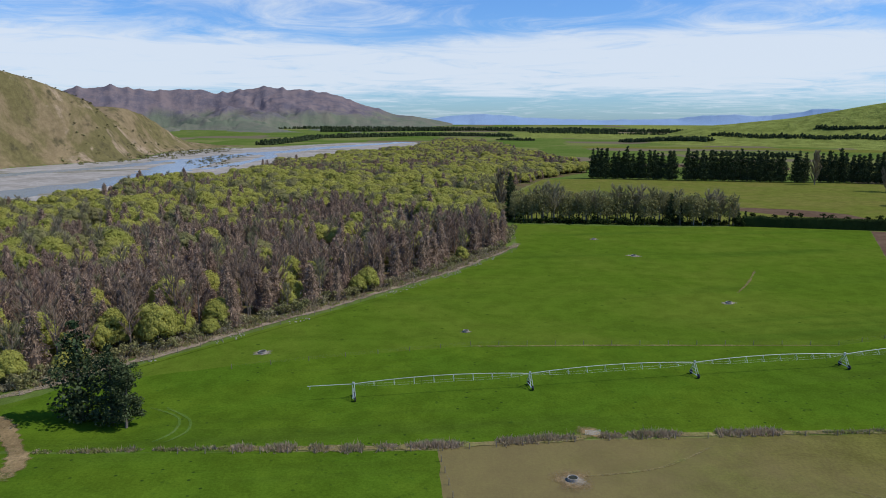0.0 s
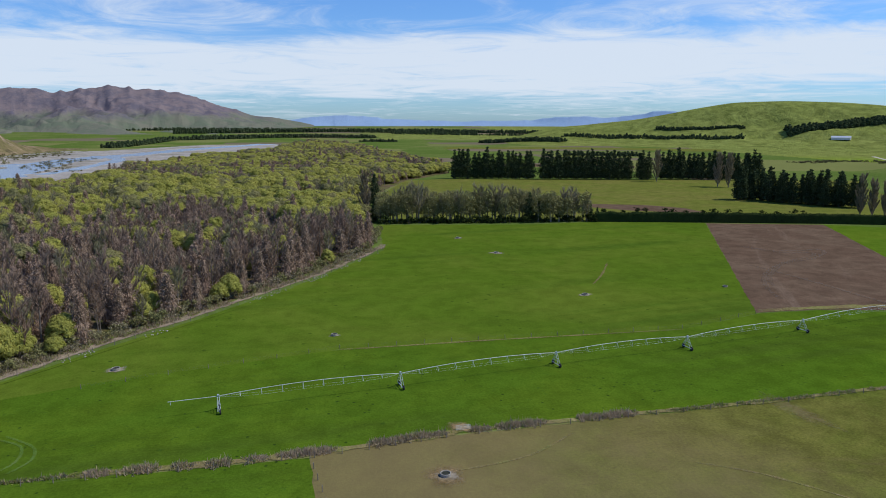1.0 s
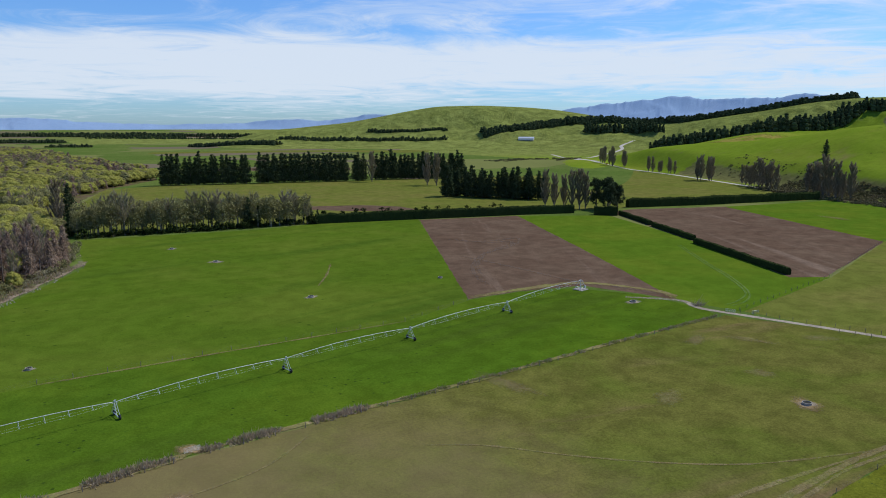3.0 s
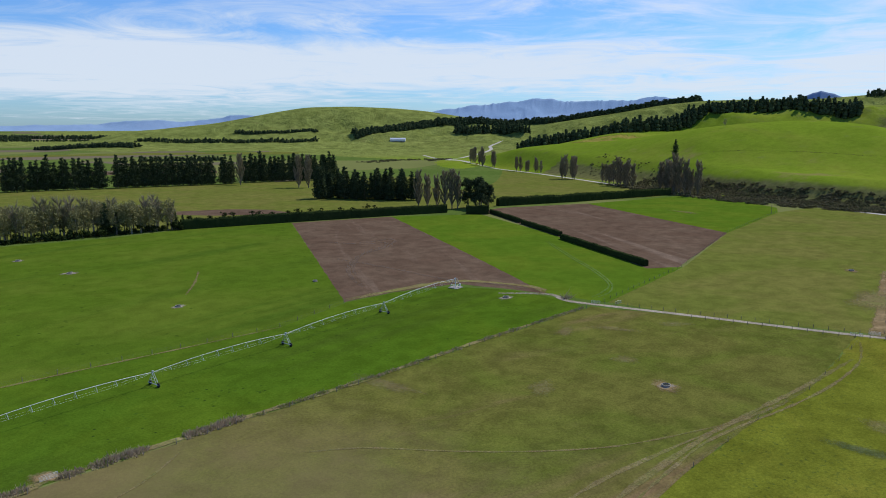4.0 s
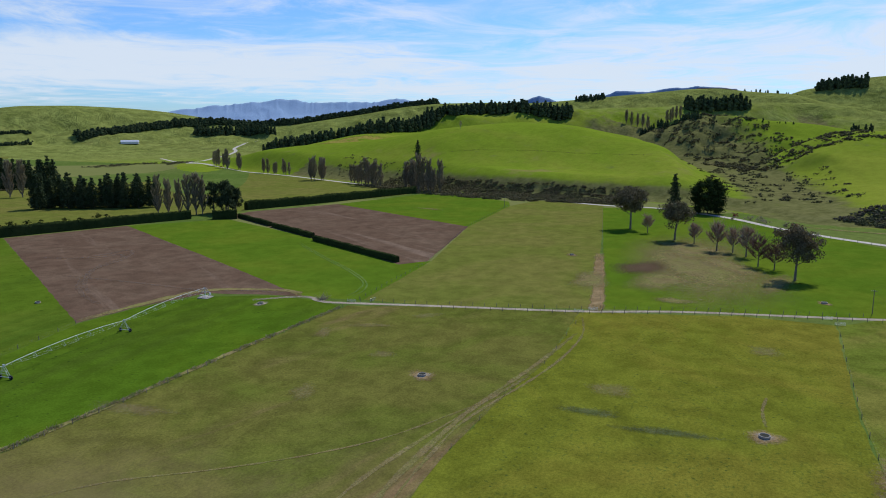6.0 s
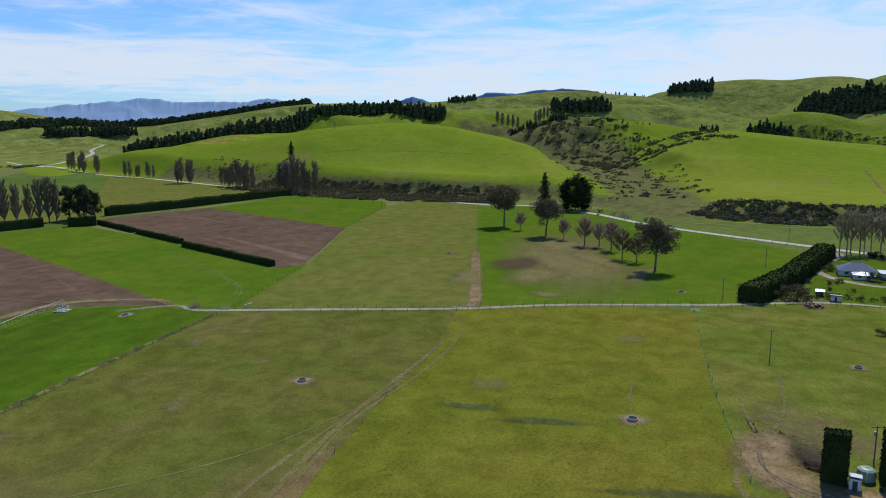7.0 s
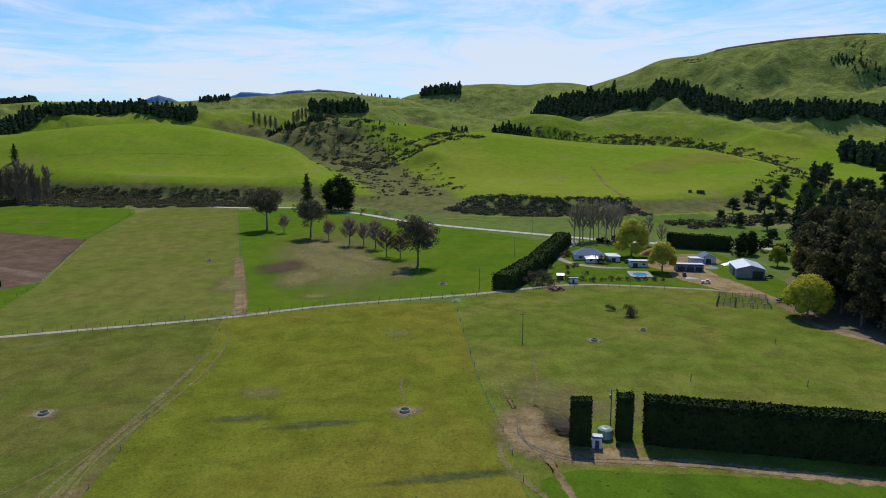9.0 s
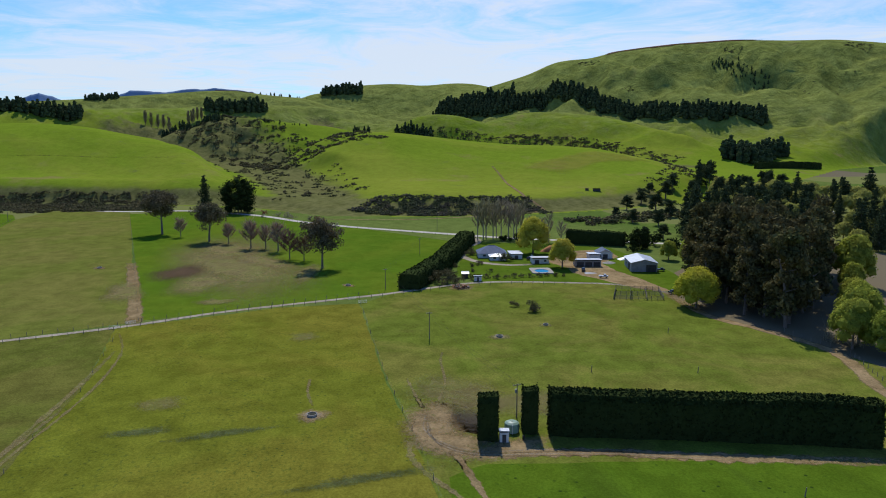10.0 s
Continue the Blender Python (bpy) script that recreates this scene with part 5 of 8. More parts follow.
# --- hedges ---
def hedge(pts, width, tall, label, seed=1, leaf=0.28, density=5.0, name="hedge", ragged=0.25):
    """A clipped hedge: a dense dark core with uneven sides, and leaf sprays all over it."""
    rs = np.random.RandomState(seed)
    P = np.array(pts, dtype=float)
    seg = np.concatenate([[0], np.cumsum(np.hypot(np.diff(P[:, 0]), np.diff(P[:, 1])))])
    n = max(3, int(seg[-1] / 2.0))
    s = np.linspace(0, seg[-1], n)
    cx, cy = np.interp(s, seg, P[:, 0]), np.interp(s, seg, P[:, 1])
    t = np.stack([np.gradient(cx), np.gradient(cy)], 1)
    t /= np.linalg.norm(t, axis=1)[:, None]
    nn = np.stack([-t[:, 1], t[:, 0]], 1)
    prof = [(-0.5, 0), (-0.52, 0.4), (-0.48, 0.85), (-0.36, 1.0), (0, 1.03), (0.36, 1.0), (0.48, 0.85), (0.52, 0.4), (0.5, 0)]
    base = height(cx, cy)
    vs = []
    for i in range(n):
        hh = tall * (1 + ragged * (vnoise(np.array(s[i] / 6), np.array(seed + 0.5)) - 0.5))
        for u, w in prof:
            q = width * u * (1 + rs.uniform(-0.10, 0.10)) * 0.92
            vs.append((cx[i] + nn[i, 0] * q, cy[i] + nn[i, 1] * q, base[i] + hh * w * 0.97 - (0.1 if w == 0 else 0)))
    m = len(prof)
    fs = [(i * m + k, i * m + k + 1, (i + 1) * m + k + 1, (i + 1) * m + k) for i in range(n - 1) for k in range(m - 1)]
    fs += [tuple(range(m)), tuple(range((n - 1) * m, n * m))[::-1]]
    ob = new(name)
    ob.location = (P[0, 0], P[0, 1], 0)
    V = np.array(vs) - np.array([P[0, 0], P[0, 1], 0])
    link_mesh("core", V, fs, HEDGE_LEAF, ob)
    # leaves on the sides, top and ends
    count = int(seg[-1] * (2 * tall + width) * density)
    i = rs.randint(0, n - 1, count)
    k = rs.randint(0, m - 1, count)
    a, b = rs.uniform(0, 1, (count, 1)), rs.uniform(0, 1, (count, 1))
    p = (V[i * m + k] * (1 - a) + V[i * m + k + 1] * a) * (1 - b) + (V[(i + 1) * m + k] * (1 - a) + V[(i + 1) * m + k + 1] * a) * b
    ends = int((width * tall) * density)
    for e in (0, n - 1):
        q = rs.uniform(-0.5, 0.5, (ends, 1)) * width * nn[e]
        pe = np.column_stack([cx[e] + q[:, 0] - P[0, 0], cy[e] + q[:, 1] - P[0, 1], base[e] + rs.uniform(0, tall, ends)])
        p = np.concatenate([p, pe])
    p = p + rs.normal(size=p.shape) * leaf * 0.5
    v, f = quads(p, leaf, rs)
    link_mesh("foliage", v, f, HEDGE_LEAF, ob)
    return tagged(ob, label, "hedge")


hedge([(207, 491), (283, 473), (373, 449.5), (412, 436)], 4.5, 7.0, "long clipped dark green boundary hedge", 3, 0.4, 1.6)
hedge([(418, 418), (430, 404)], 5, 7, "dark hedge corner between the paddocks", 4, 0.4, 2)
hedge([(436, 407), (408, 351)], 3, 3.2, "low dark hedge along the green strip", 5, 0.3, 3)
hedge([(405, 346), (377, 289)], 3, 3.2, "low dark hedge along the green strip", 6, 0.3, 3)
hedge([(368, 281), (327, 195)], 3, 3.4, "low dark hedge along the green strip", 7, 0.3, 3)
hedge([(480, 440), (560, 416), (690, 388)], 6, 7.5, "thick dark hedge above the ploughed field", 8, 0.45, 1.5)
hedge([(316, -36), (360, -57), (445, -88)], 11, 7.2, "massive clipped macrocarpa hedge beside the homestead", 9, 0.5, 2.2, ragged=0.08)
hedge([(156.5, -34), (155.5, -38.4)], 4.6, 11.2, "clipped dark block of hedge by the water tank", 10, 0.25, 9, ragged=0.1)
hedge([(158.2, -45.2), (157.6, -48.6)], 4.6, 11.4, "clipped dark block of hedge by the water tank", 11, 0.25, 9, ragged=0.1)
hedge([(157, -51.5), (150, -80), (143.5, -106), (138, -124)], 6.4, 10.6, "long clipped dark shelter hedge", 12, 0.36, 9, ragged=0.07)
hedge([(432, -150), (424, -166), (416, -182)], 7, 9, "dark hedge behind the farm sheds", 13, 0.45, 2)


# --- pivot irrigator ---
STEEL = plain_mat("galvanised_steel", (0.60, 0.64, 0.62), (0.50, 0.54, 0.52), 2.0, 0.5, 0.2, 0.5, 0.0)
RUBBER = plain_mat("tyre_rubber", (0.022, 0.022, 0.022), (0.04, 0.037, 0.033), 4.0, 0.85, bump_d=0.01)
CONCRETE = plain_mat("concrete", (0.36, 0.33, 0.28), (0.27, 0.245, 0.21), 1.0, 0.85, bump_d=0.01)


def bar_into(bm, a, b, r, sides=6):
    a, b = Vector(a), Vector(b)
    m = Matrix.Translation((a + b) / 2) @ (b - a).to_track_quat("Z", "Y").to_matrix().to_4x4()
    bmesh.ops.create_cone(bm, cap_ends=True, segments=sides, radius1=r, radius2=r, depth=(b - a).length, matrix=m)


def box_into(bm, centre, size, turn=0.0):
    bmesh.ops.create_cube(bm, size=1.0, matrix=pose(*centre, 0, 0, turn) @ Matrix.Diagonal((*size, 1)))


def irrigator():
    posts = [(-23.3, 178.2), (23.8, 186.2), (71.8, 195.4), (118.7, 202.9), (168.4, 213.5), (220.0, 226.7)]
    end = (-35.0, 176.4)
    top = 4.1
    ob = new("pivot_irrigator")
    tagged(ob, "galvanised steel centre pivot irrigator standing on wheeled towers", "irrigator")
    allp = [end] + posts
    for k in range(len(allp) - 1):
        a, b = Vector((*allp[k], top)), Vector((*allp[k + 1], top))
        along = (b - a).normalized()
        side = along.cross(Vector((0, 0, 1))).normalized()
        ln = (b - a).length
        n = 9

        def arch(t):
            return a + (b - a) * t + Vector((0, 0, 1.0 * (1 - (2 * t - 1) ** 2) if ln > 20 else 0))
        v, f = tube([tuple(arch(i / 24)) for i in range(25)], [0.075] * 25, 8)
        pipe = link_mesh("span_pipe", v, f, STEEL, ob, smooth=True)
        if ln < 20:
            bm = bmesh.new()
            bar_into(bm, arch(0.05), arch(0.05) - Vector((0, 0, 0.9)), 0.07)
            part("end_gun", bm, STEEL, pipe)
            continue
        # trussing: pairs of struts down to two rods
        lows = {-1: [], 1: []}
        for i in range(1, n):
            p = arch(i / n)
            q = p + Vector((0, 0, -1.55 * (1 - abs(2 * i / n - 1) ** 3)))
            for sgn in (-1, 1):
                low = q + side * 0.85 * sgn
                bm = bmesh.new()
                bar_into(bm, p, low, 0.045)
                part("strut", bm, STEEL, pipe)
                lows[sgn].append(low)
            bm = bmesh.new()
            bar_into(bm, q - side * 0.85, q + side * 0.85, 0.02)
            part("cross_strut", bm, STEEL, pipe)
        for sgn in (-1, 1):
            ch = [a - Vector((0, 0, 0.15))] + lows[sgn] + [b - Vector((0, 0, 0.15))]
            v, f = tube([tuple(q) for q in ch], [0.010] * len(ch), 4)
            link_mesh("truss_rod", v, f, STEEL, pipe)
        for i in range(1, 16):
            bm = bmesh.new()
            p = arch(i / 16)
            bar_into(bm, p, p - Vector((0, 0, 2.3)), 0.016, 4)
            part("drop_hose", bm, RUBBER, pipe)
    for k, (x, y) in enumerate(posts):
        nxt = Vector((*posts[max(k, 1)], 0)) - Vector((*posts[max(k, 1) - 1], 0))
        along = nxt.normalized()
        side = along.cross(Vector((0, 0, 1))).normalized()
        c = Vector((x, y, 0))
        bm = bmesh.new()
        if k < 5:
            for sgn in (-1, 1):
                foot = c + side * 2.0 * sgn + Vector((0, 0, 0.75))
                for off in (-0.35, 0.35):
                    bar_into(bm, c + along * off * 0.6 + Vector((0, 0, top)), foot + along * off, 0.06)
                bar_into(bm, c + side * 0.95 * sgn + along * -0.3 + Vector((0, 0, 2.5)), c + side * 0.95 * sgn + along * 0.3 + Vector((0, 0, 2.5)), 0.04)
            for z, w in ((2.5, 0.95), (1.7, 1.45)):
                bar_into(bm, c - side * w + Vector((0, 0, z)), c + side * w + Vector((0, 0, z)), 0.045)
            bar_into(bm, c - side * 2.2 + Vector((0, 0, 0.75)), c + side * 2.2 + Vector((0, 0, 0.75)), 0.10)
            box_into(bm, c + Vector((0, 0, top + 0.25)), (0.5, 0.35, 0.45))
            tower = part("drive_tower", bm, STEEL, ob)
            for sgn in (-1, 1):
                w = bmesh.new()
                m = Matrix.Translation(c + side * 2.0 * sgn + along * 0.25 + Vector((0, 0, 0.66))) @ along.to_track_quat("Z", "Y").to_matrix().to_4x4()
                bmesh.ops.create_cone(w, cap_ends=True, segments=20, radius1=0.66, radius2=0.66, depth=0.38, matrix=m)
                bmesh.ops.bevel(w, geom=list(w.edges), offset=0.05, segments=1, affect="EDGES")
                part("wheel", w, RUBBER, tower)
        else:
            for sx in (-1, 1):
                for sy in (-1, 1):
                    bar_into(bm, c + Vector((0.25 * sx, 0.25 * sy, top + 0.4)), c + Vector((1.9 * sx, 1.9 * sy, 0.1)), 0.08)
            for z, w in ((1.2, 1.4), (2.5, 0.85)):
                for sx, sy, tx, ty in ((-1, -1, 1, -1), (1, -1, 1, 1), (1, 1, -1, 1), (-1, 1, -1, -1)):
                    bar_into(bm, c + Vector((w * sx, w * sy, z)), c + Vector((w * tx, w * ty, z)), 0.05)
            bar_into(bm, c + Vector((0, 0, 0.1)), c + Vector((0, 0, top + 0.3)), 0.16, 10)
            hub = part("centre_pivot", bm, STEEL, ob)
            w = bmesh.new()
            box_into(w, c + Vector((0, 0, 0.12)), (5, 5, 0.25), 12)
            part("concrete_pad", w, CONCRETE, hub)
            w = bmesh.new()
            box_into(w, c + Vector((1.2, -1.6, 1.4)), (0.8, 0.4, 1.2), 12)
            part("control_box", w, STEEL, hub)


irrigator()

# ---- river ----
sheet("riverbed", [(-800, 560), (-660, 1050), (-622, 1190), (-561, 1310), (-620, 1650), (-575, 1880), (-490, 1885), (-376, 2150), (-115, 2720), (20, 2600), (-55, 2100), (-84, 1781), (-175, 1590), (-233, 1357), (-262, 1113), (-258, 968), (-266, 850), (-293, 834), (-314, 745), (-305, 673), (-317, 614), (-316, 560), (-328, 536), (-339, 514), (-330, 330), (-500, 300)], 0.10, SHINGLE, "grey shingle riverbed with low bars", "riverbed", 14, 3.0, 21)
RIVER = "pale blue-grey braided river channel"
strip("river_water", [(-428, 641), (-420, 735), (-391, 822), (-392, 971), (-416, 1169), (-434, 1444), (-367, 1653), (-283, 1972), (-119, 2381)], 62, 0.42, WATER, RIVER, "water", 2, 0.3)
strip("river_water", [(-581, 875), (-578, 939), (-549, 1023), (-509, 1111), (-489, 1265), (-465, 1339)], 40, 0.46, WATER, RIVER, "water", 3, 0.3)
strip("river_water", [(-353, 1062), (-342, 1233), (-349, 1469), (-436, 1622)], 26, 0.50, WATER, RIVER, "water", 4, 0.3)

# ---- far flats ----
sheet("far_paddock", [(200, 2060), (560, 1900), (1000, 1600), (900, 1250), (560, 1050), (260, 1120)], 0.1, PASTURE, "wide green pasture on the far flats", seed=31)
strip("far_paddock_pale", [(380, 1960), (720, 1840), (1020, 1640)], 110, 0.7, TAN_FAR, "pale yellowish paddock on the far flats", "paddock")
strip("far_field_brown", [(330, 1180), (420, 1130), (520, 1080)], 70, 0.9, SOIL, "bare brown field on the far flats", "field")
sheet("bare_patch", blob(278, 562, 46, 24, -40, random.Random(3)), 0.1, SOIL, "bare brown earth patch behind the hedge", "ground", seed=32)

# ---- roads and tracks ----
strip("road", [(1180, 1330), (1000, 1050), (923, 921), (905, 852), (858, 713), (800, 585), (738, 453), (709, 364), (692, 262), (660, 172), (656, 117), (614, 58), (565, 19), (533, -14), (484, -82), (452, -130), (430, -190), (395, -260)], 6.5, 0.18, ROAD, "pale gravel road along the foot of the hills", "road", 2, 0.04)
strip("hill_road", [(938, 930), (985, 1040), (1180, 1180), (1440, 1350), (1496, 1402), (1595, 1449), (1659, 1438)], 9, 0.5, ROAD, "pale road winding up the far hillside", "road", 3, 0.05)
strip("farm_track", [(226, 206), (240.4, 190), (237, 177.7), (240, 165.5), (253, 128), (270, 77.5), (287.6, 40.6), (301.7, -4), (309, -26.6), (321.6, -56.7), (325, -79), (318.5, -110), (309.5, -134.6), (292, -148.4)], 3.0, 0.34, GRAVEL, "pale gravel farm track between the paddocks", "track", 4, 0.08, 4, 1.0)
strip("gate_lane", [(273, 72), (300, 78), (350, 91), (404, 105)], 5.5, 0.30, DIRT, "worn brown lane up to the gate", "track", 5, 0.2, 4, 0.9)
strip("driveway", [(470, -98), (444, -95), (420, -80), (395, -76), (376, -82), (366, -95), (366, -110)], 4.5, 0.36, GRAVEL, "curving gravel driveway to the house", "track", 6, 0.1, 4, 1.0)
sheet("yard", [(300, -140), (316, -132), (340, -122), (352, -124), (372, -118), (402, -136), (405, -165), (380, -163), (362, -146), (340, -146), (318, -150), (292, -152)], 0.2, DIRT, "bare earth farmyard between the sheds", "yard", 3, 0.6, 41)
strip("grove_track", [(120, -148), (165, -150.5), (199, -162), (225, -157), (251, -146), (290, -148)], 4.5, 0.34, DIRT, "dusty track along the gum trees", "track", 7, 0.2, 4, 0.95)
strip("hill_track", [(870, -203), (819, -201), (733, -192), (648, -181), (628, -186), (613, -190), (602, -182), (590, -150), (572, -102), (566, -60), (575, -10), (585, 5)], 3.0, 0.4, DIRT, "narrow farm track up the hill", "track", 8, 0.15, 4, 0.85)
strip("race_track", [(175, -24), (165, -21), (156, -24), (148.5, -31), (146, -46), (144, -60), (140.5, -73), (137, -86), (133, -104), (127, -130)], 4.2, 0.40, DIRT, "muddy vehicle track beside the shelter hedge", "track", 9, 0.35, 4, 0.95)
for k, (x, y, rx, ry, a) in enumerate(((163, -24, 15, 7, 12), (154, -27, 8, 10, 0), (149, -40, 5, 12, 8), (172, -28, 8, 6, 20))):
    worn("gateway_mud", x, y, rx, ry, a, DIRT, "trampled pale mud at the gateway", 0.92, 42 + k)
WET_MUD = ground_mat("wet_mud", (0.070, 0.056, 0.040), (0.050, 0.042, 0.030), (0.12, 0.10, 0.07), 0.2, fine=0.4)
worn("wet_mud", 169, -34, 9.5, 5, 10, WET_MUD, "dark wet mud by the water tank", 0.95, 47)
for _k, (_x, _y, _rx, _ry, _a) in enumerate(((186, -34, 16, 12, 10), (176, -50, 10, 22, -6), (168, -64, 5, 14, -10))):
    worn("trampled_ground", _x, _y, _rx, _ry, _a, SCUFF, "brown trampled turf by the gateway", 0.5, 420 + _k)
for _k, _off in enumerate((0.0, 1.7, 3.1, 4.4)):
    strip("wheel_rut", [(171 - _off, -23.5), (163 - _off, -22 - 0.3 * _off), (155 - 0.6 * _off, -25), (149 - 0.5 * _off, -32), (147.6 - _off * 0.7, -46), (145.5 - _off * 0.7, -60), (142 - _off * 0.7, -73), (138.6 - _off * 0.7, -86)], 0.5, 0.4, WET_MUD if _k % 2 else GRAVEL, "wheel rut pressed into the bare earth", "track", 430 + _k, 0.5, 4, 0.3)
strip("stock_path", [(150, -26), (145.3, -27.6), (137.3, -28.5), (128.4, -29.5), (115, -31)], 1.6, 0.4, DIRT, "narrow worn stock path through the grass", "path", 440, 0.4, 4, 0.8)
WEAR = "narrow worn stock path through the grass"
for k, (pts, w) in enumerate((
        ([(262, 74), (239, 67.2), (211, 65.6), (186, 67.5), (166, 70.5), (150, 72), (136, 71), (112, 68), (80, 60)], 0.8),
        ([(240, 69.5), (205, 70.5), (175, 72.5), (150, 73.5), (110, 71), (80, 63)], 1.3),
        ([(190, 69), (166, 72.5), (140, 76), (110, 78), (80, 74)], 1.0),
        ([(80, 131), (91.7, 123), (105.6, 107.6), (120.5, 94), (137.7, 83), (168, 72)], 0.6),
        ([(199, -21.8), (185.6, -22.6), (176, -23.5)], 0.7), ([(222, -36), (213, -34), (193, -32), (176, -26.5)], 0.8),
        ([(160, -19), (150, -17), (140, -19.5), (128, -25), (112, -27)], 1.4),
        ([(182, 5), (193, 6.5), (203, 6)], 0.7), ([(152, 342), (138, 316), (125, 296)], 0.9),
        ([(9, 222.6), (30, 223), (55, 223.6), (90, 223.6), (129, 223.5)], 1.0),
        ([(60, 150), (45, 140), (25, 136)], 0.6))):
    strip("stock_path", pts, w * 1.05, 0.42, SCUFF, WEAR, "path", 50 + k, 0.5, 4, 0.7)
TYRE = ground_mat("pressed_grass", (0.125, 0.215, 0.040), (0.150, 0.215, 0.055), (0.10, 0.18, 0.03), 0.1, fine=0.2)
for k, off in enumerate((0, 2.2)):
    strip("wheel_mark", [(355 - off, 282), (320 - off, 236), (300 - off, 208), (279 - off, 184), (263 - off, 174 + off), (250, 172 + off)], 0.9, 0.36, TYRE, "pale wheel marks pressed into the grass", "path", 70 + k, 0.1, 4, 0.7)
strip("wheel_mark", [(-70, 172), (-62, 165), (-60, 158), (-63, 152)], 0.7, 0.36, TYRE, "pale wheel marks pressed into the grass", "path", 72, 0.1, 4, 0.6)
strip("wheel_mark", [(-74, 172), (-65, 166), (-63, 158), (-66, 152)], 0.7, 0.37, TYRE, "pale wheel marks pressed into the grass", "path", 73, 0.1, 4, 0.6)
PALE_SOIL = ground_mat("dry_soil", (0.185, 0.132, 0.092), (0.160, 0.110, 0.074), (0.130, 0.090, 0.060), 0.1, fine=0.35)
for _k, _pts in enumerate(([(248.5, 377.9), (256, 360), (271.4, 356), (287.9, 357), (280, 344), (262.7, 332.4), (237.4, 322), (213, 298.8), (198.2, 275.5), (191, 256.5)], [(222, 323), (227, 280), (229, 245), (237, 223), (242, 202)], [(252, 372), (262, 352), (276, 349), (268, 338), (246, 328), (219, 303), (203, 279)])):
    strip("tyre_mark", _pts, 2.4, 0.4, PALE_SOIL, "pale curving tyre mark across the ploughed soil", "track", 460 + _k, 0.3, 4, 0.6)
strip("field_margin", [(240, 192), (246, 205), (230, 236), (196, 241), (170, 241)], 4, 0.30, SCUFF, "scuffed margin of the ploughed field", "ground", 74, 0.4, 4, 0.9)
for k, (x, y, rx, ry, a) in enumerate(((400, 52, 92, 40, 14), (372, 74, 20, 15, 10), (400, 36, 40, 12, 30), (345, 60, 26, 14, 0), (305, 47, 6, 8, 0), (362, 10, 22, 8, -10), (440, 60, 40, 18, 20), (330, 90, 20, 10, 10))):
    worn("worn_ground", x, y, rx, ry, a, SCUFF if k != 1 else SOIL, "bare brown ground worn under the trees", 0.75, 80 + k)
for k, (x, y, rx, ry) in enumerate(((247, 9, 5, 6), (200, 150, 7, 3), (150, 120, 6, 4), (188, 118, 4, 4), (560, 300, 16, 5), (120, 152, 14, 3), (215, 140, 8, 3), (237, 128, 6, 4), (190, 45, 5, 7))):
    worn("scuffed_patch", x, y, rx, ry, 20 * k, SCUFF, "thin scuffed patch of turf", 0.5, 90 + k)
for k, (x, y, rx, ry) in enumerate(((168, 26, 2.2, 14), (172, 46, 2.4, 10), (140, -6, 2.4, 16))):
    worn("wet_hollow", x, y, rx, ry, 8, WEEDY, "grey-green weeds in a damp hollow of the paddock", 0.55, 99 + k)

# ---- water troughs on worn pads ----
TROUGH_WATER = plain_mat("trough_water", (0.03, 0.032, 0.024), (0.05, 0.052, 0.038), 1.0, 0.8, 0, 0.05, 0)


def trough(x, y, pad, wide, material, k):
    rng = random.Random(300 + k)
    worn("trough_pad", x, y, pad, pad * 0.8, rng.uniform(0, 90), material, "pale trampled ground round a water trough", 0.9, 310 + k)
    if pad > 4:
        worn("trough_pad", x + 0.3, y, pad * 0.55, pad * 0.42, 0, GRAVEL, "pale stony ground round a water trough", 0.9, 340 + k)
    ob = new("water_trough")
    ob.location = (x, y, 0.1)
    bm = bmesh.new()
    prof = [(wide, 0), (wide * 1.02, 0.62), (wide * 0.92, 0.66), (wide * 0.86, 0.62), (wide * 0.84, 0.2)]
    ring = [[bm.verts.new((r * math.cos(a * math.pi / 12), r * math.sin(a * math.pi / 12), z)) for a in range(24)] for r, z in prof]
    for i in range(len(ring) - 1):
        for j in range(24):
            bm.faces.new((ring[i][j], ring[i][(j + 1) % 24], ring[i + 1][(j + 1) % 24], ring[i + 1][j]))
    bm.faces.new(ring[-1])
    part("basin", bm, CONCRETE, ob)
    bm = bmesh.new()
    bmesh.ops.create_circle(bm, cap_ends=True, segments=24, radius=wide * 0.85, matrix=pose(0, 0, 0.5))
    part("water", bm, TROUGH_WATER, ob, "dark still water")
    tagged(ob, "round concrete water trough on bare ground", "trough", "water troughs")


for _k, (_x, _y, _p, _w, _m) in enumerate(((-56.5, 215.5, 3.0, 1.2, GRAVEL), (26.4, 134.9, 5.0, 1.1, DIRT), (92.5, 434, 3.2, 1.2, GRAVEL), (102.8, 379.5, 4, 1.2, GRAVEL), (114.2, 278, 3.0, 1.2, GRAVEL), (7.9, 238.4, 1.8, 1.0, GRAVEL), (176.2, 97, 4.6, 1.2, DIRT),
                                          (391, 117.6, 4.0, 1.2, DIRT), (175.4, 5, 4.8, 1.3, DIRT), (222, 198, 3.6, 1.2, GRAVEL), (328, -9, 3.4, 1.2, DIRT), (181, 281, 1.6, 1.0, GRAVEL), (236, -58.5, 4.2, 1.1, SCUFF), (248, -79, 3, 0.9, SCUFF))):
    trough(_x, _y, _p, _w, _m, _k)


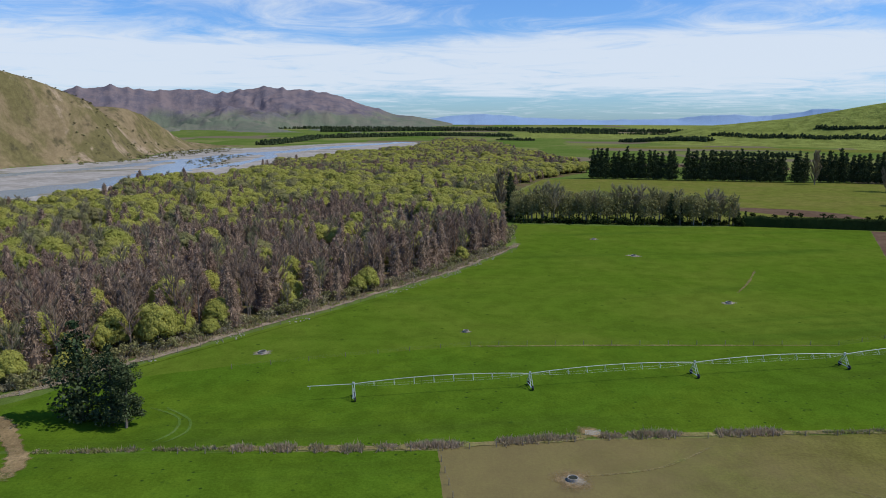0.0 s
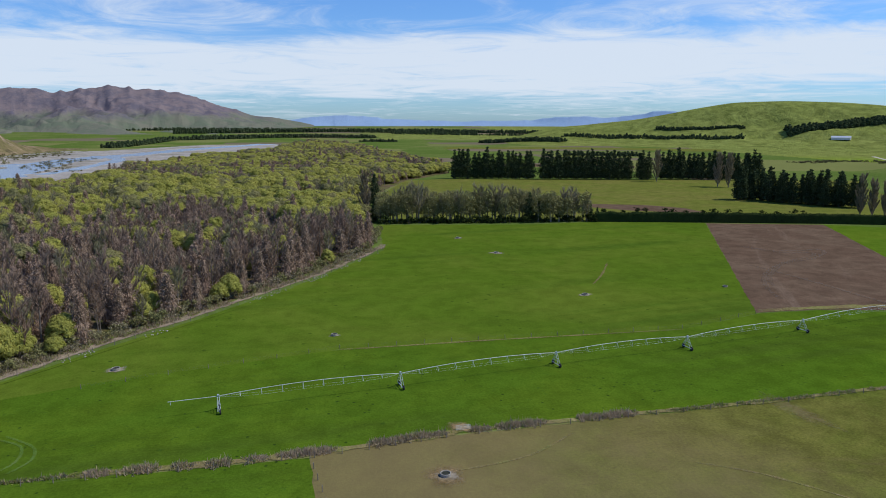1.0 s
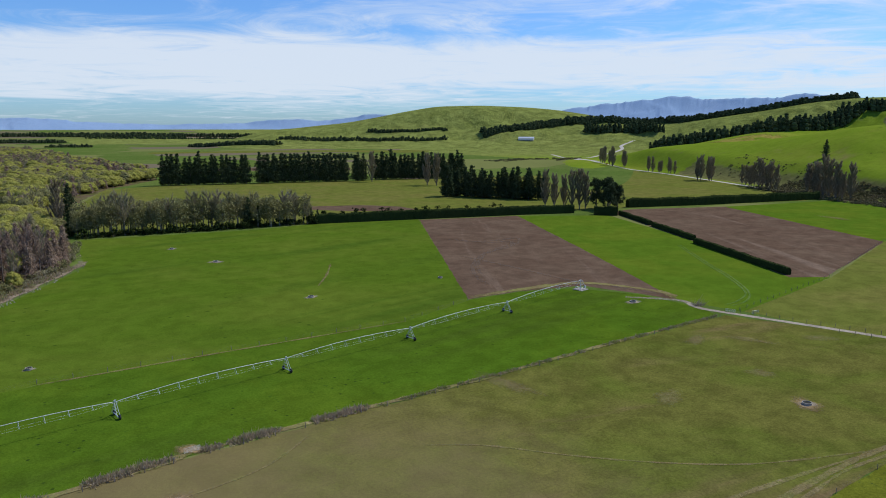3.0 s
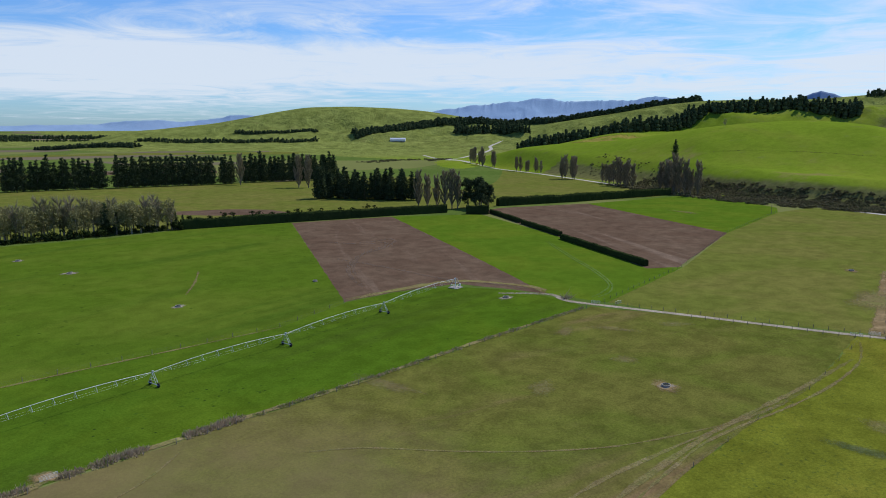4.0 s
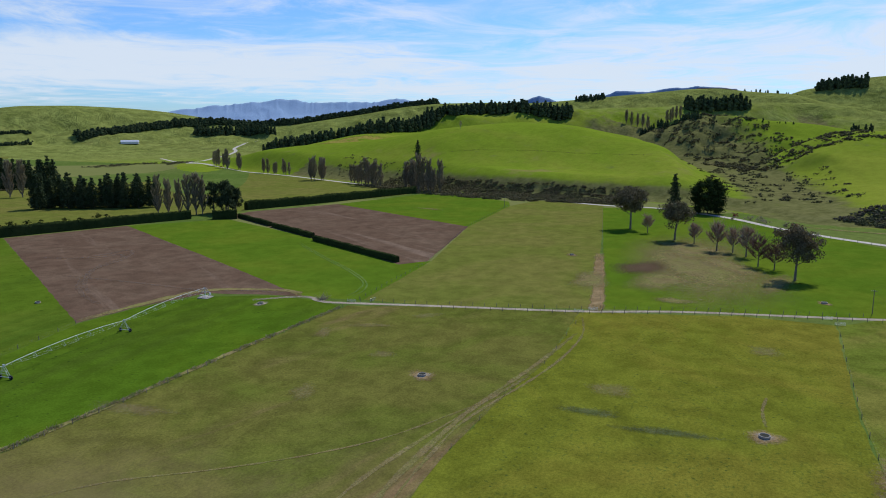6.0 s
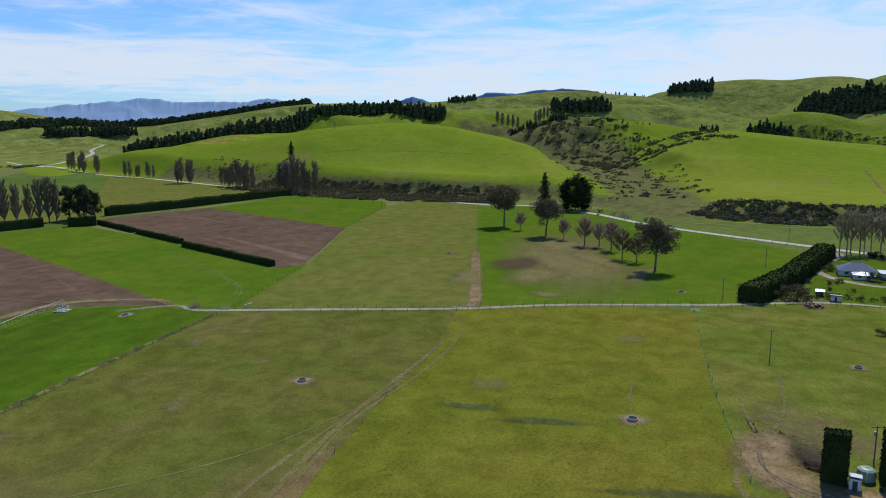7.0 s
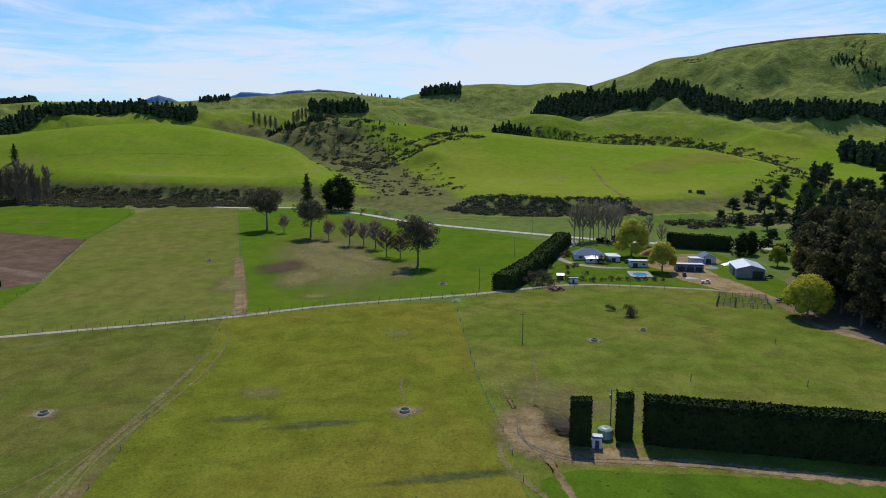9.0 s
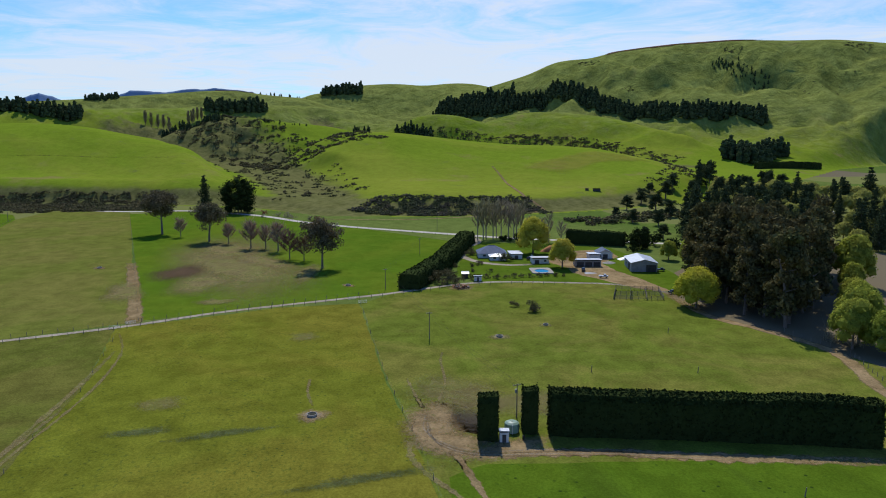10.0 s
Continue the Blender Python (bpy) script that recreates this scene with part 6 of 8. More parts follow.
# ---- tufts of dry grass on the banks ----
def tufts(name, lines, count, wide, tall, mats, label, seed, green=0.3):
    rs = np.random.RandomState(seed)
    V, F, S, n = [], [], [], 0
    lens = [sum(math.hypot(b[0] - a[0], b[1] - a[1]) for a, b in zip(l, l[1:])) for l in lines]
    for l, ln in zip(lines, lens):
        P = np.array(l, dtype=float)
        seg = np.concatenate([[0], np.cumsum(np.hypot(np.diff(P[:, 0]), np.diff(P[:, 1])))])
        m = int(count * ln / sum(lens))
        s = rs.uniform(0, seg[-1], m)
        keep = vnoise(s / 5.0, s * 0 + seed) > 0.30
        s = s[keep]
        m = len(s)
        off = rs.normal(size=(m, 2)) * wide * 0.4
        c = np.column_stack([np.interp(s, seg, P[:, 0]) + off[:, 0], np.interp(s, seg, P[:, 1]) + off[:, 1], np.full(m, 0.05)])
        b = np.repeat(c, 7, 0) + rs.normal(size=(m * 7, 3)) * np.array([0.22, 0.22, 0])
        tip = b + (rs.normal(size=b.shape) * 0.6 + np.array([0, 0, 1])) * (tall * rs.uniform(0.35, 1.0, len(b)) * np.repeat(0.5 + vnoise(s / 3.0, s * 0 + 7), 7))[:, None]
        v, f = slivers(b, tip, 0.11, rs)
        V.append(v)
        F += [tuple(i + n for i in q) for q in f]
        S += list(np.repeat((rs.uniform(0, 1, m) < green).astype(int), 7))
        n += len(v)
    ob = link_mesh(name, np.concatenate(V), F, mats, slots=S)
    return tagged(ob, label, "grass", kind="stuff")


BANK_WEST = [(-46, 149), (-33, 149)]
strip("dry_bank", [(-50, 149), (-20, 149.2), (0, 150.5), (28, 154), (34, 156.6)], 2.6, 0.30, SCUFF, "rank bank of dry grass along the ditch", "bank", 11, 0.4, 4, 0.95)
strip("dry_bank", [(36, 155.6), (60, 156.6), (84, 157.6), (122, 159), (170, 162.5), (228, 165.3)], 2.0, 0.31, SCUFF, "rank bank of dry grass along the ditch", "bank", 12, 0.4, 4, 0.95)
worn("gate_gap", 34.5, 157.5, 3.4, 3.0, 0, DIRT, "pale worn gap in the bank", 0.95, 61)
tufts("dry_grass", [BANK_WEST, [(-29, 149), (-18, 149)], [(-14, 149.6), (0, 150.5), (30, 154.8)], [(37, 155.6), (60, 157), (79, 157.6)]], 5200, 1.7, 0.72, [DRY, GRASSY], "shaggy pale dry grass along the ditch", 5, 0.12)
tufts("ditch_grass", [[(82, 157.2), (122, 159), (170, 162.5), (232, 165.5)], [(-90, 147), (-48, 149)]], 2600, 1.0, 0.5, [DRY, GRASSY], "rank green and dry grass along the fence", 6, 0.6)
strip("wood_bank", [(-128, 170), (-109, 186), (-89, 213), (-70, 239), (-41, 277), (-20, 306), (5, 342), (38, 402), (44, 420)], 4.0, 0.33, BANK_GRASS, "pale stony bank of dry grass at the wood's edge", "bank", 13, 0.5, 4, 0.95)
tufts("bank_grass", [[(-120, 178), (-91, 214), (-71, 240), (-42, 278), (-21, 307), (4, 343), (37, 403)]], 5200, 2.8, 0.95, [DRY, GRASSY], "pale dry grass along the wood's edge", 7, 0.2)

# ---- undergrowth along the wood's edge ----
UNDER = Kind("shrub", lambda rs: bush(rs, 3.4, 2.4, 34, 0.24), BARK, WILLOW_DULL, 3, 81, "foliage", "stem")
UNDER_DRY = Kind("shrub", lambda rs: bush(rs, 3.0, 2.4, 30, 0.20), BARK, TWIG_GREY, 3, 85, "foliage", "stem")
_rng = random.Random(6)
for _k in range(190):
    _t = _k / 190
    _i = min(int(_t * 7), 6)
    _e = [(-118, 182), (-93, 217), (-74, 243), (-45, 282), (-24, 311), (0, 346), (34, 404), (46, 470)]
    _u = _t * 7 - _i
    _x, _y = (_e[_i][j] * (1 - _u) + _e[_i + 1][j] * _u + _rng.uniform(-3.5, 1.5) for j in (0, 1))
    (UNDER if _rng.random() < 0.45 else UNDER_DRY).plant(_x, _y, _rng.uniform(0.7, 1.7), _rng, "low shrub at the edge of the wood", "shrub", "shrubs at the wood's edge")
# dark undergrowth below the willow row
DARK_BUSH = Kind("dark_shrub", lambda rs: bush(rs, 4.0, 3.2, 44, 0.30), BARK, HEDGE_LEAF, 3, 88, "foliage", "stem")
for _k in range(38):
    _t = (_k + _rng.random()) / 38
    DARK_BUSH.plant(50 + 158 * _t, 506 - 14 * _t + _rng.uniform(-1.5, 3), _rng.uniform(0.9, 1.9), _rng, "dark evergreen shrub under the willows", "shrub", "shrubs below the willows")
for _k in range(16):
    _t = (_k + _rng.random()) / 16
    DARK_BUSH.plant(225 + 170 * _t, 545 - 40 * _t + _rng.uniform(-3, 3), _rng.uniform(0.7, 1.1), _rng, "round dark shrub behind the long hedge", "shrub", "shrubs behind the hedge")
for _x, _y, _s in ((-88, 232, 0.8), (-104, 222, 0.62), (-122, 204, 0.75), (-132, 196, 0.6)):
    WILLOWS.plant(_x, _y, _s, _rng, "bright yellow-green willow at the wood's edge", "tree", "willows of the wood", tall=1.05)
# the two pines in the corner
OLD_PINE = Kind("old_pine", lambda rs: pine_tree(rs, 27, 6.4, 13, 0.5, 26, 0.03) if rs.uniform() < 0.4 else gum_tree(rs, 27, 6.8, 70, 90, 0.42, 0.06), BARK, PINE_LEAF, 3, 58)
for _x, _y, _s, _sh in ((-88, 165, 1.0, 0), (-75, 160, 0.66, 1), (-79.5, 163, 0.80, 2)):
    OLD_PINE.plant(_x, _y, _s, _rng, "ragged old pine standing in the paddock corner", "tree", "corner pines", shape=_sh, tall=0.9)
strip("corner_track", [(-125, 172), (-107, 163), (-100, 155), (-91, 143), (-90, 134)], 4, 0.36, DIRT, "bare sandy track in the corner", "track", 14, 0.35, 4, 0.9)

# ---- plantations and scrub on the hills ----
LOW_PINE = [low_pine(np.random.RandomState(400 + k)) for k in range(4)]
def low_bush(rs):
    cs = [(rs.normal() * 0.9, rs.normal() * 0.9, rs.uniform(0.5, 1.4)) for _ in range(3)]
    rr = [rs.uniform(0.9, 1.5) for _ in cs]
    return plain_stem(1.2, 0.08), joined([clump_cores(rs, cs[:2], rr, 0.62, 0.6), clump_crown(rs, cs, rr, 9, 0.40, 0.6)])


LOW_BUSH = [low_bush(np.random.RandomState(420 + k)) for k in range(4)]


def belt(name, pts, rows_n, gap, spacing, scale, label, seed, low=0.8, high=1.2, tall=1.0):
    rng = random.Random(seed)
    items = []
    if tall < 0.7:
        scale, tall, spacing, gap = scale * 1.15, tall * 0.9, spacing * 0.42, gap * 0.45
    for (ax, ay), (bx, by) in zip(pts, pts[1:]):
        ln = math.hypot(bx - ax, by - ay)
        nx, ny = -(by - ay) / ln, (bx - ax) / ln
        for r in range(rows_n):
            for k in range(int(ln / spacing)):
                t = (k + rng.random()) * spacing / ln
                o = (r - rows_n / 2 + rng.uniform(0, 1)) * gap
                x, y = ax + t * (bx - ax) + nx * o, ay + t * (by - ay) + ny * o
                items.append((LOW_PINE[rng.randrange(4)], x, y, at(x, y) - 0.5, scale * rng.uniform(low, high), rng.uniform(0, 6.3), tall * rng.uniform(0.85, 1.15), 1))
    return mass(name, items, [BARK, PINE_LEAF], label, "plantation")


DARKBELT = "dark belt of pines across the hillside"
belt("pine_plantation", [(1110, 960), (1130, 890), (1177, 847), (1224, 796), (1261, 766)], 4, 10, 7, 1.1, DARKBELT, 1)
belt("pine_plantation", [(1261, 766), (1320, 733), (1392, 704), (1451, 600), (1472, 533), (1502, 458)], 4, 10, 7, 1.1, DARKBELT, 2)
belt("pine_plantation", [(1341, 1832), (1490, 1791), (1750, 1715), (1900, 1600), (1945, 1398), (2049, 1201), (2100, 1090)], 4, 22, 11, 1.35, "long dark band of distant trees", 3, 0.6, 1.2, 0.6)
belt("pine_plantation", [(1596, 1649), (1686, 1557), (1705, 1437)], 3, 12, 8, 1.3, DARKBELT, 4)
belt("pine_plantation", [(2177, 660), (2198, 568)], 4, 14, 9, 0.9, "dark pine block on the far ridge", 33, tall=0.75)
belt("pine_plantation", [(2132, 1080), (2180, 942), (2223, 864), (2371, 617), (2381, 532)], 1, 30, 14, 0.8, "scattered trees on the skyline", 15, 0.4, 1.2, 0.5)
belt("pine_plantation", [(2651, 2), (2604, -142)], 3, 12, 8, 1.5, "square dark pine block on the hill", 6)
belt("pine_plantation", [(1666, 255), (1690, 198), (1732, 133)], 3, 12, 7, 1.25, "square dark pine block on the hill", 5)
belt("pine_plantation", [(1418, 300), (1421, 255), (1374, 215), (1345, 178)], 2, 6, 5, 0.6, "dark hedge of pines above the gully", 37)
belt("pine_plantation", [(1345, 178), (1357, 135), (1351, 100), (1332, 29)], 1, 6, 8, 0.38, "low dark trees along the ridge", 38, 0.4, 1.2, 0.8)
belt("pine_plantation", [(2202, -343), (2150, -385), (2093, -418), (2040, -490), (1981, -590)], 4, 13, 8, 1.35, DARKBELT, 7)
belt("pine_plantation", [(2170, -416), (2111, -490), (2055, -535)], 4, 13, 8, 1.5, DARKBELT, 35)
belt("pine_plantation", [(1986, -591), (1922, -652), (1760, -710), (1640, -745), (1560, -800), (1503, -897), (1465, -957)], 4, 11, 7, 1.3, "long dark pine belt running down the hill", 36)
belt("pine_plantation", [(1130, -680), (1180, -740), (1227, -790), (1233, -846)], 4, 13, 9, 1.5, "dark clump of pines in the valley", 9)
belt("pine_plantation", [(1815, -1026), (1780, -1040), (1749, -1052)], 3, 14, 9, 0.55, "scattered pines on the big hill", 13, 0.5, 1.2)
belt("pine_plantation", [(1735, -1035), (1700, -1060), (1672, -1098)], 4, 12, 9, 0.55, "scattered pines on the big hill", 14, 0.5, 1.2)
belt("pine_plantation", [(1678, -61), (1676, -110)], 2, 9, 8, 0.7, "dark trees in the side valley", 12, 0.5, 1.2)
belt("pine_plantation", [(1565, -151), (1522, -231)], 3, 9, 7, 0.9, "dark trees in the side valley", 34, 0.6, 1.2)
belt("pine_plantation", [(2352, 200), (2366, 120), (2370, 41)], 1, 18, 13, 0.7, "scattered trees on the skyline", 11, 0.4, 1.2, 0.8)
belt("pine_plantation", [(592, 2398), (690, 2260), (768, 2094)], 3, 24, 11, 1.0, "dark shelter belt far out on the flats", 16, tall=0.55)
belt("pine_plantation", [(191, 2573), (316, 2520)], 3, 20, 14, 0.9, "dark shelter belt far out on the flats", 17, 0.4, 1.2, 0.5)
belt("pine_plantation", [(820, 2230), (1068, 1997), (1227, 1856)], 3, 30, 15, 0.9, "dark shelter belt below the hill", 18, 0.4, 1.2, 0.5)
belt("pine_plantation", [(-520, 2080), (-476, 2729), (-127, 2960), (0, 3010), (280, 2900)], 4, 26, 15, 1.05, "dark belt of trees beyond the river", 19, 0.5, 1.2, 0.6)
belt("pine_plantation", [(-900, 3700), (-500, 3750), (-70, 3720), (315, 3496), (800, 3300)], 4, 60, 22, 1.1, "dark distant woods below the range", 20, 0.5, 1.3, 0.5)
belt("pine_plantation", [(-560, 3350), (-200, 3480), (250, 3560), (700, 3450)], 3, 40, 15, 1.2, "dark distant woods along the horizon", 43, 0.5, 1.3, 0.6)
belt("pine_plantation", [(-420, 2900), (-160, 2980), (120, 2960)], 3, 30, 14, 1.0, "dark distant woods along the river flats", 44, 0.5, 1.2, 0.6)
belt("pine_plantation", [(700, 3420), (1150, 3150), (1480, 2950)], 3, 40, 15, 1.1, "dark distant woods along the horizon", 45, 0.5, 1.3, 0.6)
belt("pine_plantation", [(400, 3300), (900, 3050), (1300, 2700)], 3, 60, 26, 1.0, "dark distant shelter belts on the plain", 21, 0.4, 1.2, 0.45)
belt("pine_plantation", [(1096, 2140), (1180, 2050), (1295, 1961)], 2, 14, 12, 0.9, "dark belt at the foot of the round hill", 22, tall=0.45)
belt("pine_plantation", [(560, 1500), (700, 1420)], 2, 16, 13, 0.8, "dark trees on the far flats", 23, 0.4, 1.1, 0.6)


def scrub(name, spots, mats, label, seed, low=0.5, high=1.5):
    rng = random.Random(seed)
    items = [(LOW_BUSH[rng.randrange(4)], x, y, at(x, y) - 0.2, rng.uniform(low, high), rng.uniform(0, 6.3), rng.uniform(0.7, 1.1), 1) for x, y in spots]
    return mass(name, items, mats, label, "scrub")


def along(pts, n, spread, rng, thin=None):
    out = []
    lens = [math.hypot(b[0] - a[0], b[1] - a[1]) for a, b in zip(pts, pts[1:])]
    while len(out) < n:
        u = rng.uniform(0, sum(lens))
        for (a, b), ln in zip(zip(pts, pts[1:]), lens):
            if u <= ln:
                break
            u -= ln
        t = u / ln
        nx, ny = -(b[1] - a[1]) / ln, (b[0] - a[0]) / ln
        o = rng.uniform(*spread)
        x, y = a[0] + t * (b[0] - a[0]) + nx * o, a[1] + t * (b[1] - a[1]) + ny * o
        if thin is None or noise.noise((x / 14, y / 14, 3.1)) > thin:
            out.append((x, y))
    return out


_r = random.Random(12)
scrub("scrub", along([(783, 489), (727, 379), (703, 293), (701, 235), (709, 184), (708, 160)], 4600, (-40, 40), _r, -0.32), [BARK, SCRUB_LEAF], "dark green scrub covering the low scarp", 21, 0.6, 1.5)
scrub("scrub", along([(640, -32), (612, -70), (605, -118), (610, -160), (614, -188)], 1500, (-24, 26), _r, -0.34), [BARK, GORSE_LEAF], "purple-brown scrub on the scarp face", 22, 0.6, 1.45)
scrub("scrub", along(GULLY[4:], 1700, (-175, -14), _r, 0.14), [BARK, SCRUB_LEAF], "patchy scrub on the broken side of the gully", 23, 0.8, 2.3)
scrub("scrub", along(GULLY[1:6], 420, (-70, 60), _r, 0.2), [BARK, SCRUB_LEAF], "patchy scrub along the gully floor", 42, 0.6, 1.6)
scrub("scrub", along([(1527, -232), (1496, -323), (1452, -434), (1384, -530), (1297, -576), (1183, -610)], 900, (-24, 24), _r, -0.15), [BARK, SCRUB_LEAF], "scrub along the creek between the hills", 24, 0.8, 2.0)
scrub("scrub", along([(1503, -386), (1464, -449), (1414, -529), (1357, -578)], 420, (-16, 16), _r, -0.1), [BARK, SCRUB_LEAF], "dark scrub behind the second hill", 39, 0.7, 1.8)
scrub("scrub", along([(2170, -160), (2140, -220), (2190, -300)], 260, (-30, 30), _r, 0.0), [BARK, SCRUB_LEAF], "scrub in the upper creek", 40, 0.9, 2.2)
scrub("scrub", along([(525, -190), (545, -250), (575, -310)], 260, (-18, 18), _r, -0.15), [BARK, SCRUB_LEAF], "dark shrubs on the slope behind the sheds", 41, 0.8, 2.2)
scrub("scrub", along([(1000, -420), (930, -470), (800, -420), (700, -340)], 220, (-16, 16), _r, -0.1), [BARK, SCRUB_LEAF], "scrub at the hill's foot", 25, 0.7, 1.6)
scrub("scrub", along([(861, 1142), (979, 1183), (1050, 1120), (972, 1057)], 320, (-22, 22), _r, -0.2), [BARK, SCRUB_LEAF], "dark scrubby bank below the barn", 26, 0.8, 1.7)
scrub("scrub", along([(850, 640), (790, 520), (745, 420)], 160, (6, 60), _r, -0.05), [BARK, SCRUB_LEAF], "scattered scrub above the road", 27, 0.5, 1.3)
scrub("scrub", along([(-640, 1190), (-560, 1330), (-600, 1640), (-560, 1860)], 300, (-60, 30), _r, 0.0), [BARK, WILLOW_DULL], "green willow scrub under the brown hill", 28, 0.8, 2.0)
scrub("scrub", along([(-800, 1200), (-640, 1390), (-600, 1560), (-560, 1700)], 260, (-90, 70), _r, 0.05), [BARK, SCRUB_LEAF], "dark scrub on the brown hillside", 29, 0.8, 2.2)
for _k, (_pts, _n) in enumerate((([(2080, -754), (2010, -776)], 90), ([(1854, -1071), (1825, -1110)], 70), ([(1732, -1332), (1671, -1367)], 120), ([(1838, -778), (1810, -800)], 24), ([(1576, -1118), (1556, -1253)], 36))):
    scrub("scrub", along(_pts, _n, (-22, 22), _r, 0.08), [BARK, SCRUB_LEAF], "dark scrub in the hollows of the big hill", 50 + _k, 0.7, 1.5)
scrub("scrub", along([(-340, 1100), (-420, 1250), (-430, 1500)], 160, (-40, 30), _r, 0.1), [BARK, SCRUB_LEAF], "low willow scrub on a shingle bar", 31, 0.8, 1.6)
scrub("hill_fence_line", along([(861, 434), (876, 370), (890, 302), (899, 224), (889, 173)], 170, (-1, 1), _r), [BARK, SCRUB_LEAF], "thin dark fence line across the hill", 32, 0.25, 0.4)
strip("hilltop_field", [(2108, -843), (2065, -919), (2008, -1014), (1935, -1149), (1906, -1214)], 60, 5.0, SOIL, "bare brown field along the hilltop", "field", 16, 0.1, 12)
strip("hilltop_field", [(2346, 330), (2356, 270), (2358, 215)], 46, 5.0, SOIL, "bare brown field on a far hilltop", "field", 19, 0.1, 12)
strip("golden_knob", [(1060, 800), (1105, 755), (1128, 715), (1140, 680)], 70, 2.0, GOLD_GRASS, "golden dry turf on a hill knob", "ground", 17, 0.2, 4, 0.8)
strip("dry_slope", [(820, -250), (860, -320), (880, -400)], 70, 2.0, GOLD_GRASS, "dry yellowish turf on the hillside", "ground", 18, 0.2, 4, 0.35)

# pale stones thrown up along the edge of the paddock
_st = random.Random(44)
_rocks = [((np.zeros((3, 3)), []), 0, 0, 0, 1, 0, 1, 0)]
for _x, _y in along([(-92, 207), (-70, 233), (-40, 271), (-20, 300), (5, 336), (40, 400)], 170, (-3.2, 1.0), _st, 0.05):
    _b = np.array(ICO) * np.array([1, 0.8, 0.55]) * np.random.RandomState(_st.randrange(9999)).uniform(0.7, 1.2, (12, 1))
    _rocks.append((((np.zeros((3, 3)), []), (_b, ICO_F)), _x, _y, 0.05, _st.uniform(0.15, 0.45), _st.uniform(0, 6), 1.0, 0))
mass("field_stones", _rocks[1:], [CONCRETE], "pale stones scattered along the paddock's edge", "stones")

# ---- old trees of the roadside paddock ----
_rng = random.Random(15)
PADDOCK_GUM = Kind("gum_tree", lambda rs: gum_tree(rs, 20, 9, 62, 130, 0.40, 0.30), BARK, GREY_GUM, 3, 171)
for _x, _y, _s, _sh in ((513, 112, 1.45, 0), (474, 75, 1.25, 1), (373, 3, 1.22, 2)):
    PADDOCK_GUM.plant(_x, _y, _s, _rng, "old grey-green gum tree with a bare trunk", "tree", "paddock gums", shape=_sh, tall=1.0)
RED = Kind("budding_red_tree", lambda rs: bare_tree(rs, 12, 6.0, 1200, False, 0.55, 0.7), BARK, RED_TWIG, 2, 91)
for _x, _y, _s in ((498, 97, .7), (463, 61.5, .72), (443, 46, .95), (441, 37, .8), (430, 29, .95)):
    ROUND_BARE.plant(_x, _y, _s * 1.45, _rng, "small leafless paddock tree", "tree", "bare paddock trees", tall=0.95)
for _x, _y, _s in ((402, 21, 1.2), (396, 13, 1.1)):
    RED.plant(_x, _y, _s, _rng, "leafless tree with reddish buds", "tree", "bare paddock trees")
PINES.plant(670, 108, 0.88, _rng, "dark conical conifer by the road", "tree", shape=1)
MACRO = Kind("macrocarpa_tree", lambda rs: dome_tree(rs, 27, 14, 80, 110, 0.50, 0.08, fat=1.1, core=0.45), BARK, HEDGE_LEAF, 2, 95)
MACRO.plant(634, 75, 1.08, _rng, "huge dark spreading macrocarpa by the road", "tree")
for _x, _y, _s in ((605, 40, .9), (596, 32, 1.1), (585, 28, 1.0), (577, 14, .8), (528, -6, .9), (600, 52, .7)):
    UNDER_DRY.plant(_x, _y, _s * 1.6, _rng, "grey roadside shrub in bud", "shrub", "roadside shrubs")
RED_BUSH = Kind("red_shrub", lambda rs: bush(rs, 3.2, 2.2), BARK, leaf_mat("red_shoots", (0.30, 0.075, 0.06), (0.25, 0.10, 0.06), 0.2), 1, 99, "foliage", "stem")
for _x, _y in ((622, 52), (575, 8), (905, 880)):
    RED_BUSH.plant(_x, _y, 1.3, _rng, "reddish flowering shrub beside the road", "shrub", "red roadside shrubs")
PINES.plant(863, 480, 0.62, _rng, "single dark pine on the open hill", "tree", shape=3)
BARE_GREY.plant(985, 474, 0.7, _rng, "single pale tree on the hillside", "tree")
for _x, _y in ((1530, 352), (1525, 340), (1518, 326), (1512, 314), (1507, 303), (1560, 275), (1570, 270), (1582, 268), (1592, 262), (1600, 255)):
    POPLARS.plant(_x, _y, 1.1, _rng, "bare poplar in the hill gully", "tree", "hill poplars")

# ---- grove of gums, pines and willows ----
_poly = [(281, -156), (250, -158), (224, -167), (236, -180), (275, -210), (325, -250), (352, -240), (338, -185)]
_spots = []
while len(_spots) < 72:
    _x, _y = _rng.uniform(195, 355), _rng.uniform(-270, -155)
    if inside(_x, _y, _poly) and all(math.hypot(_x - a, _y - b) > 6.0 for a, b in _spots):
        _spots.append((_x, _y))
GROVE = Kind("grove_gum", lambda rs: gum_tree(rs, 27, 6.8, 50, 50, 0.62, 0.06), BARK, GUM_LEAF, 4, 111)
for _x, _y in _spots:
    GROVE.plant(_x, _y, _rng.uniform(0.95, 1.3), _rng, "tall dark gum tree in the dense grove", "tree", "grove of gums", tall=_rng.uniform(0.95, 1.15), name="gum_tree")
for _x, _y, _s in ((405, -222, 1.12), (420, -238, 1.0), (412, -255, 1.1), (440, -262, 1.05), (395, -262, 1.0), (430, -285, 1.0), (455, -290, 1.1), (400, -290, .9), (470, -320, 1.05), (380, -280, .95), (372, -262, .9), (450, -240, .9)):
    PINES.plant(_x, _y, _s, _rng, "tall dark pine behind the gum grove", "tree", "pines behind the grove", tall=0.95)
